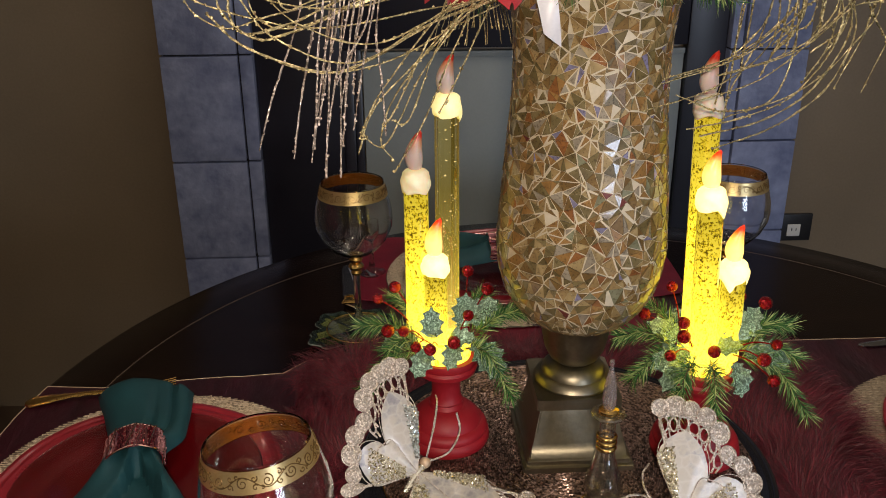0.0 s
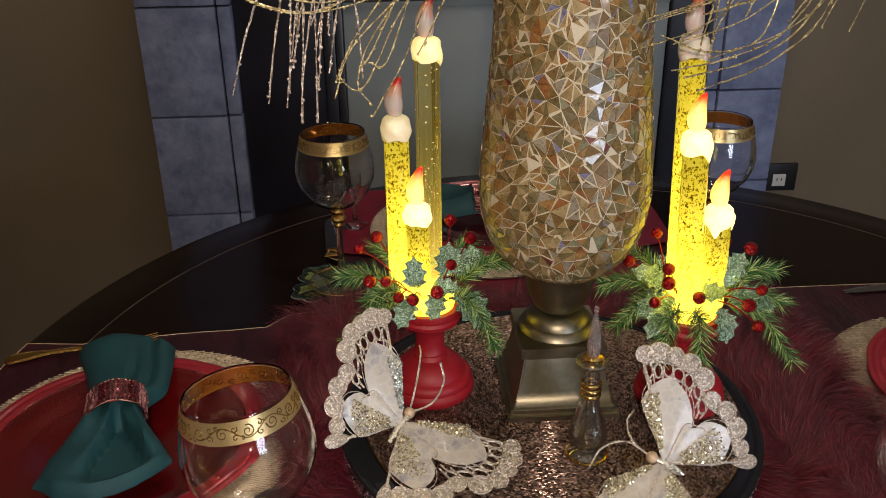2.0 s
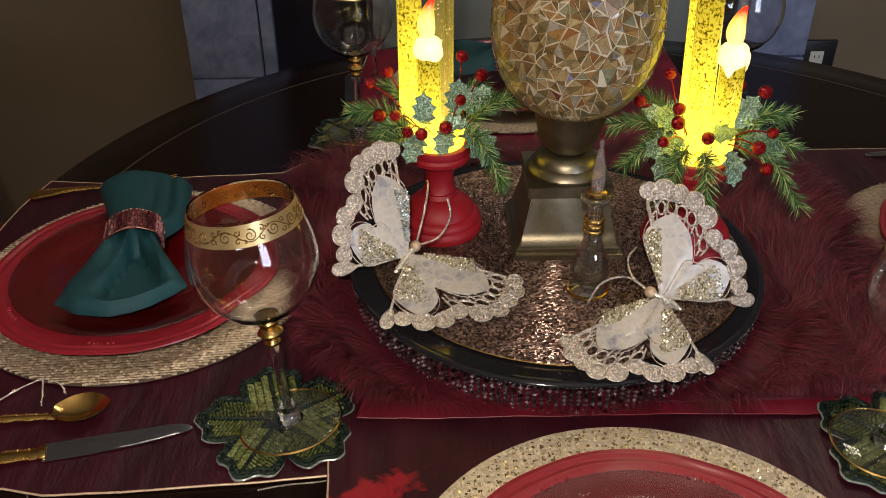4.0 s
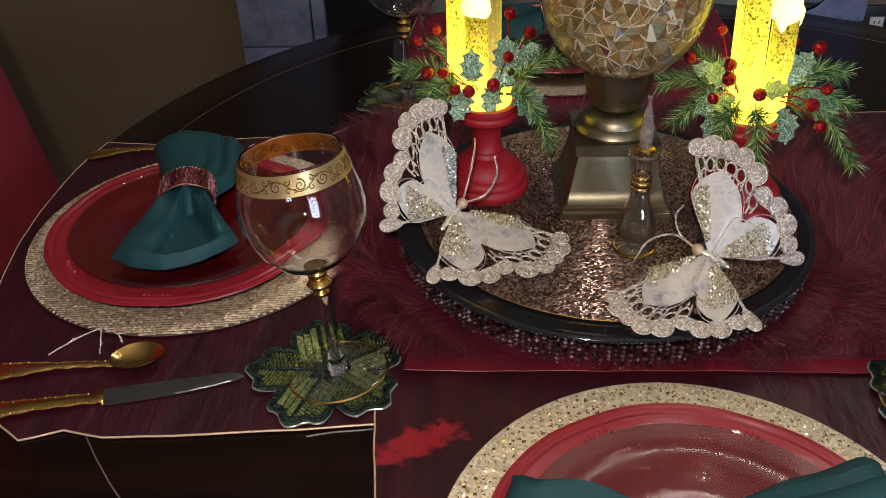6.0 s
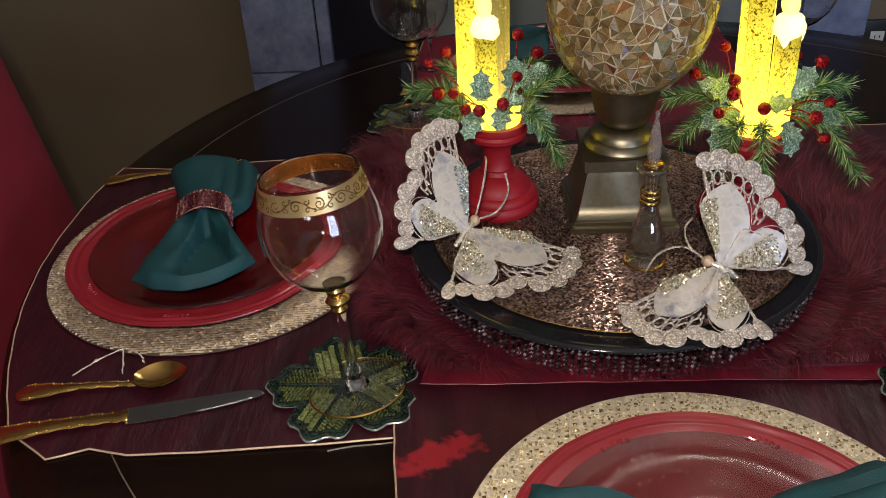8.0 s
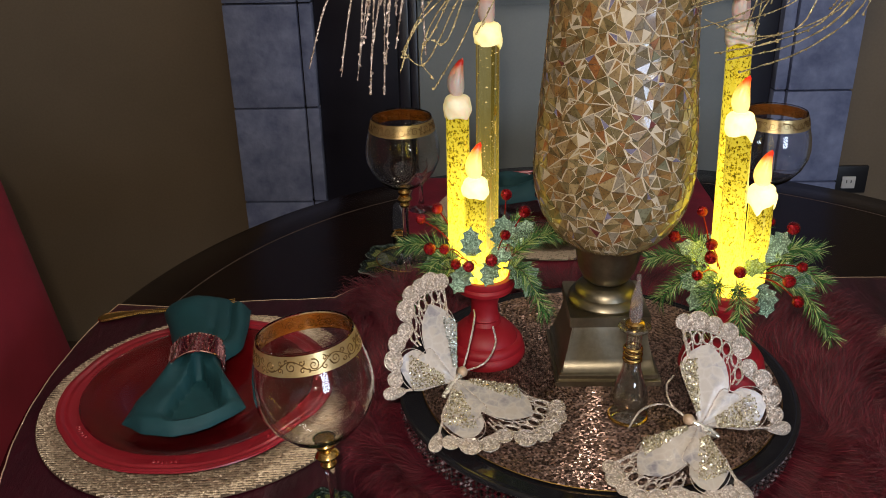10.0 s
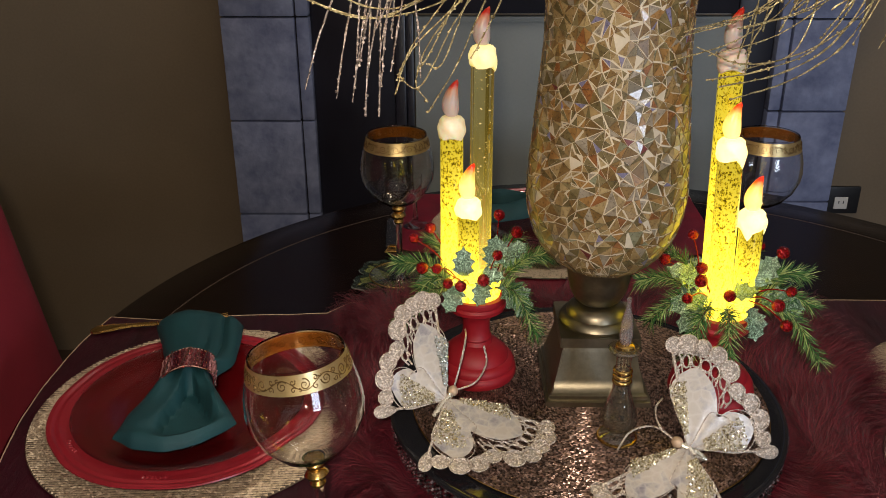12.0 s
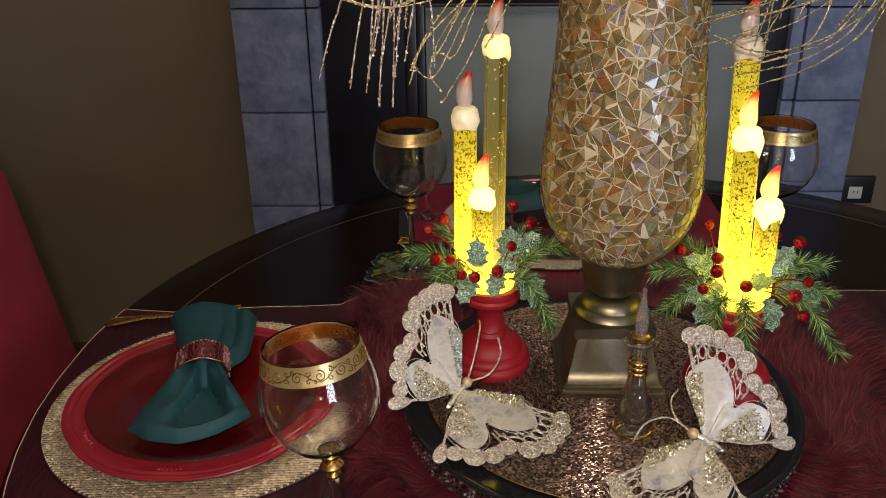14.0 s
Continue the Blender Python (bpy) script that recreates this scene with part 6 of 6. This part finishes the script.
while r < 0.1955:
    n = max(6, int(2 * math.pi * r / 0.0025))
    off = rest.random()
    for i in range(n):
        a = 2 * math.pi * (i + off + rest.uniform(-0.12, 0.12)) / n
        c, tang, out = Vector((r * math.cos(a), r * math.sin(a), 0.0023)), Vector((-math.sin(a), math.cos(a), 0)), Vector((math.cos(a), math.sin(a), 0))
        # a cut bugle bead lying along the ring, rolled its own way
        roll, s = rest.uniform(-0.35, 0.35), 0.00115 * rest.uniform(0.8, 1.1)
        side = out * math.cos(roll) + Vector((0, 0, math.sin(roll)))
        up = Vector((0, 0, math.cos(roll))) - out * math.sin(roll)
        b = len(v)
        for e in (-s, s):
            v.extend(c + tang * e + side * p + up * q for p, q in ((-0.00098, -0.0004), (-0.00050, 0.0007), (0.00050, 0.0007), (0.00098, -0.0004)))
        f.extend([(b, b + 4, b + 5, b + 1), (b + 1, b + 5, b + 6, b + 2), (b + 2, b + 6, b + 7, b + 3), (b, b + 1, b + 2, b + 3), (b + 7, b + 6, b + 5, b + 4)])
    r += 0.00215
tagged(raw("beading", v, f, M_BEADMAT, beadmat, "rings of bronze beads", False), kind="stuff")

# ---- glitter sprays and flowers in the vase ----
def strand(root, points, radius, material, label, beads, seed):
    rest = random.Random(seed)
    line = curve_of(points, 9)
    bm = tube(bmesh.new(), line, lambda t: radius * (1.1 - 0.35 * t), 5)
    for k, v in enumerate(bm.verts):
        v.co += Vector((rest.uniform(-1, 1), rest.uniform(-1, 1), rest.uniform(-1, 1))) * radius * 0.45
    s = part("strand", bm, material, root, label)
    if beads:
        bm = bmesh.new()
        for i in range(beads):
            c = line[rest.randrange(2, len(line))] + Vector((rest.uniform(-1, 1), rest.uniform(-1, 1), rest.uniform(-1, 1))) * 0.001
            bmesh.ops.create_icosphere(bm, subdivisions=1, radius=rest.uniform(0.0008, 0.0016), matrix=Matrix.Translation(c))
        tagged(part("sequin", bm, material, s), kind="stuff")


rose = thing("glitter_spray", "drooping rose-gold glitter spray in the vase", "spray", "glitter sprays")
hang = ((-0.330, -0.366, 1.172), (-0.318, -0.341, 1.163), (-0.312, -0.322, 1.176), (-0.306, -0.327, 1.160), (-0.304, -0.316, 1.150), (-0.300, -0.318, 1.196), (-0.298, -0.305, 1.146), (-0.294, -0.312, 1.186),
        (-0.290, -0.301, 1.176), (-0.284, -0.302, 1.205), (-0.276, -0.292, 1.190), (-0.272, -0.268, 1.182), (-0.286, -0.292, 1.215), (-0.279, -0.303, 1.225), (-0.308, -0.316, 1.21))
for k, (xt, xb, zb) in enumerate(hang):
    y = -0.15 + 0.012 * math.sin(k * 2.3)
    strand(rose, [(-0.12, -0.03, 1.29), (-0.2, -0.085, 1.355 + 0.006 * (k % 4)), (xt + 0.02, y + 0.006, 1.335 + 0.004 * (k % 3)), (xt, y, 1.27), ((xt * 0.4 + xb * 0.6), y - 0.003, 1.27 * 0.45 + zb * 0.55), (xb, y - 0.004, zb)], 0.00088, M_SPRAY_PINK, "rose-gold strand", 16, k)
gold = thing("glitter_spray", "curling gold glitter spray in the vase", "spray", "glitter sprays")
left = (((-0.10, -0.03, 1.285), (-0.24, -0.12, 1.30), (-0.335, -0.15, 1.268), (-0.372, -0.152, 1.262), (-0.378, -0.15, 1.29), (-0.35, -0.14, 1.32)),
        ((-0.10, -0.03, 1.285), (-0.25, -0.11, 1.285), (-0.33, -0.15, 1.263), (-0.362, -0.155, 1.258), (-0.388, -0.15, 1.285), (-0.37, -0.14, 1.33)),
        ((-0.11, -0.03, 1.285), (-0.22, -0.11, 1.265), (-0.30, -0.15, 1.232), (-0.366, -0.155, 1.25), (-0.396, -0.15, 1.275)),
        ((-0.11, -0.03, 1.29), (-0.2, -0.10, 1.262), (-0.262, -0.14, 1.238), (-0.312, -0.152, 1.231), (-0.345, -0.15, 1.24)),
        )
falls = (((-0.12, -0.04, 1.29), (-0.19, -0.10, 1.275), (-0.236, -0.13, 1.23), (-0.268, -0.15, 1.175), (-0.288, -0.152, 1.185)),
        ((-0.12, -0.04, 1.29), (-0.2, -0.10, 1.27), (-0.255, -0.14, 1.218), (-0.272, -0.15, 1.18), (-0.262, -0.152, 1.161)),
        ((-0.12, -0.04, 1.29), (-0.185, -0.09, 1.28), (-0.23, -0.13, 1.246), (-0.275, -0.15, 1.205), (-0.29, -0.152, 1.167)),
        ((-0.12, -0.04, 1.295), (-0.18, -0.08, 1.29), (-0.214, -0.12, 1.24), (-0.238, -0.14, 1.19), (-0.262, -0.15, 1.152)),
        ((-0.12, -0.04, 1.295), (-0.165, -0.07, 1.30), (-0.188, -0.10, 1.262), (-0.212, -0.125, 1.218), (-0.226, -0.135, 1.195)))
rest = random.Random(77)
loose = []
for k in range(12):
    base = left[k % 3]
    dx, dz = rest.uniform(-0.03, 0.05), rest.uniform(-0.005, 0.06)
    loose.append(tuple((x + dx * min(1, i / 3), y + rest.uniform(-0.012, 0.012), z + dz * min(1, i / 2) + rest.uniform(-0.006, 0.006)) for i, (x, y, z) in enumerate(base)))
for k in range(3):
    base = falls[k % 5]
    dx = rest.uniform(-0.03, 0.03)
    loose.append(tuple((x + dx * i / 4, y + rest.uniform(-0.006, 0.006), z + rest.uniform(0.0, 0.03) * min(1, i / 2)) for i, (x, y, z) in enumerate(base)))
for k, pts in enumerate(left + falls + tuple(loose)):
    strand(gold, pts, 0.0011 if k < 3 else 0.0007, M_SPRAY_GOLD, "gold strand", 18, 40 + k)
gold = thing("glitter_spray", "drooping gold glitter spray over the candle", "spray", "glitter sprays")
for k in range(16):
    q = k / 15
    xo, zo = 0.045 + 0.105 * q, 1.315 + 0.02 * math.sin(k * 1.9)
    yo = -0.035 + 0.03 * math.sin(k * 2.7)
    if k in (15, 13, 11, 8):
        n = {15: 0, 13: 1, 11: 2, 8: 3}[k]
        pts = [(-0.03, -0.02, 1.285), (0.06, yo, 1.335), (xo, yo, 1.26), (xo - 0.022, -0.055, 1.2 - 0.004 * n), (xo - 0.075, -0.075, 1.165 + 0.004 * n), (0.012 - 0.012 * n, -0.092, 1.148 + (0.0, 0.012, 0.018, 0.048)[n])]
    else:
        zb = 1.16 + 0.075 * abs(math.sin(k * 3.3))
        pts = [(-0.03, -0.02, 1.285), (0.02 + 0.04 * q, yo, 1.335), (xo * 0.85 + 0.01, yo, zo), (xo, yo, 1.25), (xo - 0.006 - 0.012 * (k % 3), yo - 0.004, zb)]
    strand(gold, pts, 0.00095, M_SPRAY_GOLD, "gold strand", 20, 80 + k)
rest = random.Random(78)
for k in range(16):
    q = rest.random()
    xo, yo = 0.085 + 0.085 * q, rest.uniform(-0.07, 0.0)
    if k % 2:
        pts = [(-0.03, -0.02, 1.285), (0.055, yo, 1.335), (xo, yo, 1.285), (xo + 0.004, yo, 1.235 + 0.02 * rest.random()), (xo - 0.018, yo - 0.004, 1.19 + 0.05 * rest.random())]
    else:
        drop = rest.uniform(0, 0.05)
        pts = [(-0.03, -0.02, 1.285), (0.06, yo, 1.34), (xo, yo, 1.275), (xo - 0.02, -0.055, 1.215 + drop), (xo - 0.07, -0.072, 1.182 + drop), (xo - 0.135, -0.085, 1.165 + drop)]
    strand(gold, pts, 0.0007, M_SPRAY_GOLD, "gold strand", 22, 130 + k)
strand(gold, [(-0.02, -0.02, 1.29), (0.08, 0.0, 1.35), (0.15, 0.0, 1.30), (0.185, 0.0, 1.245), (0.2, 0.0, 1.225)], 0.001, M_SPRAY_GOLD, "gold strand", 10, 120)

flower = thing("poinsettia_flower", "red velvet poinsettia with drooping petals in the vase", "flower", at=(-0.176, -0.055, 1.305))
for k in range(7):
    a = 2 * math.pi * k / 7 + 0.4
    bm = bmesh.new()
    rows = []
    for i in range(9):
        t = i / 8
        w = 0.02 * math.sin(math.pi * (0.08 + 0.9 * t)) ** 0.8
        c = Vector((math.cos(a) * 0.058 * t, math.sin(a) * 0.045 * t, -0.03 * t * t))
        side = Vector((-math.sin(a), math.cos(a), 0.1 * math.sin(k)))
        rows.append([bm.verts.new(c + side * (w * s) + Vector((0, 0, -0.006 * s * s + 0.002 * math.sin(6 * t)))) for s in (-1, -0.5, 0, 0.5, 1)])
    for p, q in zip(rows, rows[1:]):
        for i in range(4):
            bm.faces.new((p[i], p[i + 1], q[i + 1], q[i]))
    made = bmesh.ops.extrude_face_region(bm, geom=bm.faces[:])["geom"]
    for g in made:
        if isinstance(g, bmesh.types.BMVert):
            g.co.z += 0.001
    bmesh.ops.recalc_face_normals(bm, faces=bm.faces)
    part("petal", bm, M_PETAL, flower)
ribbon = thing("ribbon", "white satin ribbon tail over the vase rim", "ribbon", at=(-0.142, -0.078, 1.30))
bm = bmesh.new()
rows = []
for i in range(12):
    t = i / 11
    rows.append([bm.verts.new((0.02 * (s - 0.5) * (1 - 0.2 * t) + 0.012 * t, -0.010 * math.sin(2 * t) + 0.003 * math.sin(3 * s + 4 * t), -0.062 * t - 0.012 * s * t + 0.01)) for s in (0, 0.25, 0.5, 0.75, 1)])
for p, q in zip(rows, rows[1:]):
    for i in range(4):
        bm.faces.new((p[i], p[i + 1], q[i + 1], q[i]))
made = bmesh.ops.extrude_face_region(bm, geom=bm.faces[:])["geom"]
for g in made:
    if isinstance(g, bmesh.types.BMVert):
        g.co.y += 0.0008
bmesh.ops.recalc_face_normals(bm, faces=bm.faces)
part("ribbon_tail", bm, M_RIBBON, ribbon)
greens = thing("pine_bunch", "green pine tips in the mouth of the vase", "greenery", at=(VASE[0], VASE[1], 1.282))
for k in range(9):
    a = (-150, -110, -75, -45, -15, 20, 70, 120, 170)[k]
    sprig(greens, (0.03 * math.cos(radians(a)), 0.03 * math.sin(radians(a)), 0.005), (0.125 * math.cos(radians(a)), 0.11 * math.sin(radians(a)), -0.008 + 0.012 * math.sin(k)), 0.02, 110, 500 + k)
tuft = thing("tinsel_tuft", "dark gold tinsel tuft hanging over the vase rim", "tinsel")
for k in range(26):
    a = k / 25
    strand(tuft, [(-0.13, 0.05, 1.30), (-0.20 + 0.045 * a, 0.05, 1.275), (-0.225 + 0.08 * a + 0.006 * math.sin(k * 3), 0.05, 1.215 + 0.02 * abs(math.sin(k * 2.1)))], 0.0006, M_SPRAY_GOLD, "", 2, 700 + k)

# ---- small things by the settings ----
cordial = thing("cordial_glass", "small clear cordial glass beside the goblet", "glass", at=(-0.312, 0.537, 0.7600))
part("bowl", lathe([(0.004, 0.052), (0.010, 0.056), (0.016, 0.066), (0.0175, 0.078), (0.0165, 0.092), (0.0155, 0.092), (0.0165, 0.078), (0.015, 0.067), (0.009, 0.058), (0, 0.056), (0, 0.052), (0.004, 0.052)], 32), M_GLASS, cordial)
part("stem", lathe([(0, 0), (0.022, 0), (0.0225, 0.0012), (0.012, 0.004), (0.006, 0.010), (0.0035, 0.022), (0.0032, 0.045), (0.004, 0.0515), (0, 0.0515)], 32), M_GLASS, cordial)
chain = thing("bead_chain", "short silver bead chain lying along the runner's hem", "bead chain")
bm = bmesh.new()
for i in range(30):
    t = i / 29
    bmesh.ops.create_icosphere(bm, subdivisions=1, radius=0.0009, matrix=Matrix.Translation((-0.370 + 0.058 * t, -0.3362 + 0.0102 * t + 0.0010 * math.sin(5 * t), 0.7510)))
tagged(part("beads", bm, M_SILVER, chain), kind="stuff")
thread = thing("tinsel_thread", "short silver tinsel thread by the spoon", "tinsel")
for k, pts in enumerate((((-0.632, -0.235, 0.7545), (-0.612, -0.214, 0.757), (-0.594, -0.198, 0.757)), ((-0.594, -0.198, 0.757), (-0.588, -0.216, 0.7565), (-0.583, -0.234, 0.7545)), ((-0.594, -0.198, 0.757), (-0.576, -0.206, 0.757), (-0.566, -0.218, 0.7545)))):
    strand(thread, pts, 0.0007, M_SILVER, "silver thread", 4, 900 + k)

# ---- chairs ----
def chair(x, y, turn, label):
    """An upholstered chair with a flared cloth cover; it faces its own +x."""
    root = thing("dining_chair", label, "chair", "", (x, y, 0), turn)
    bm = bmesh.new()
    rows = []
    for i in range(13):
        t = i / 12
        z = 0.12 + 0.90 * t
        half = 0.425 - 0.19 * t ** 0.8
        lean = -0.05 * t
        if i == 12:
            half *= 0.93
        row = []
        for k in range(24):
            a = 2 * math.pi * k / 24
            c, s = math.cos(a), math.sin(a)
            ex = 0.05 * (abs(c) ** 0.6) * (1 if c > 0 else -1) * (0.8 if i == 12 else 1)
            ey = half * (abs(s) ** 0.35) * (1 if s > 0 else -1) * (1 + 0.012 * math.sin(9 * a + 3 * t))
            row.append(bm.verts.new((ex + lean, ey, z)))
        rows.append(row)
    for a, b in zip(rows, rows[1:]):
        for k in range(24):
            bm.faces.new((a[k], a[(k + 1) % 24], b[(k + 1) % 24], b[k]))
    bm.faces.new(rows[-1]), bm.faces.new(rows[0][::-1])
    part("backrest", bm, M_CHAIR, root)
    part("seat", box(bmesh.new(), 0.052, 0.42, -0.25, 0.25, 0.38, 0.48, 0.03), M_CHAIR, root)
    for lx, ly in ((0.37, 0.2), (0.37, -0.2), (0.05, 0.2), (0.05, -0.2)):
        part("leg", box(bmesh.new(), lx - 0.02, lx + 0.02, ly - 0.02, ly + 0.02, 0.0, 0.385, 0.004), M_WOOD, root)


chair(-0.86, 0.0, 0, "red cloth-covered dining chair drawn up to the table")

# ---- mosaic chips of the vase ----
from mathutils import geometry
def vase_radius(z):
    for (r0, z0), (r1, z1) in zip(VPROF[2:], VPROF[3:]):
        if z0 <= z <= z1:
            return r0 + (r1 - r0) * (z - z0) / (z1 - z0)
    return VPROF[-1][0]


rest = random.Random(4)
span = 2 * math.pi * 0.078
pts = []
cell = 0.0092
for i in range(int(span / cell) + 1):
    for j in range(int(0.35 / cell) + 1):
        pts.append(Vector((min(span, max(0, (i + rest.uniform(-0.66, 0.66)) * cell)), min(0.338, max(0.0, (j + rest.uniform(-0.66, 0.66)) * cell)))))
tri = geometry.delaunay_2d_cdt(pts, [], [], 0, 1e-5)
chips = []
for face in tri[2]:
    a, b, c = (Vector((tri[0][i].x, tri[0][i].y)) for i in face)
    area = abs((b - a).cross(c - a)) / 2
    if area < 0.65e-5 or rest.random() < 0.02:
        continue
    # every edge is cut back by its own amount, so that the grout opens into wedges
    cut = []
    for p, q in ((b, c), (c, a), (a, b)):
        wide = rest.uniform(0.0007, 0.0017) if rest.random() < 0.23 else rest.uniform(0.0001, 0.0003)
        cut.append(wide * (p - q).length / (2 * area))
    total = sum(cut)
    if total > 0.6:
        cut = [e * 0.6 / total for e in cut]
    shift = [rest.uniform(-0.07, 0.07) for _ in range(3)]
    corners = []
    for k in range(3):
        w = list(cut)
        i, j = (k + 1) % 3, (k + 2) % 3
        w[i] = max(0.005, w[i] * (1 + 4 * shift[k]))
        w[j] = max(0.005, w[j] * (1 - 4 * shift[k]))
        w[k] = 1 - w[i] - w[j]
        corners.append(a * w[0] + b * w[1] + c * w[2])
    chips.append(((corners[0] + corners[1] + corners[2]) / 3, corners))


def chip_points(mid, corners, seed):
    rnd = random.Random(seed)
    out = []
    lift = 0.0009 + rnd.uniform(0, 0.0007)
    tilt = (rnd.uniform(-0.06, 0.06), rnd.uniform(-0.06, 0.06))
    for up in (0, 1):
        for p in corners:
            z = 0.948 + p.y
            ang = math.pi / 2 + p.x / 0.078
            r = vase_radius(z) + (-0.0004 if not up else lift + tilt[0] * (p.x - mid.x) + tilt[1] * (p.y - mid.y))
            out.append(Vector((r * math.cos(ang), r * math.sin(ang), z)))
    return out


CHIP_FACES = [(3, 4, 5), (2, 1, 0), (0, 1, 4, 3), (1, 2, 5, 4), (2, 0, 3, 5)]
front = sorted(range(len(chips)), key=lambda i: abs(chips[i][0].x / span - 0.47) + 0.5 * abs(chips[i][0].y - 0.12))
own = set(front[:300])
v, f = [], []
for i, (mid, corners) in enumerate(chips):
    p = chip_points(mid, corners, i)
    if i in own:
        ob = raw("tile", p, CHIP_FACES, M_TILE_OWN, vase, shade=False)
    else:
        b = len(v)
        v += p
        f += [tuple(b + k for k in q) for q in CHIP_FACES]
tagged(raw("tiles", v, f, M_TILE_REST, vase, "mosaic glass chips", False), kind="stuff")
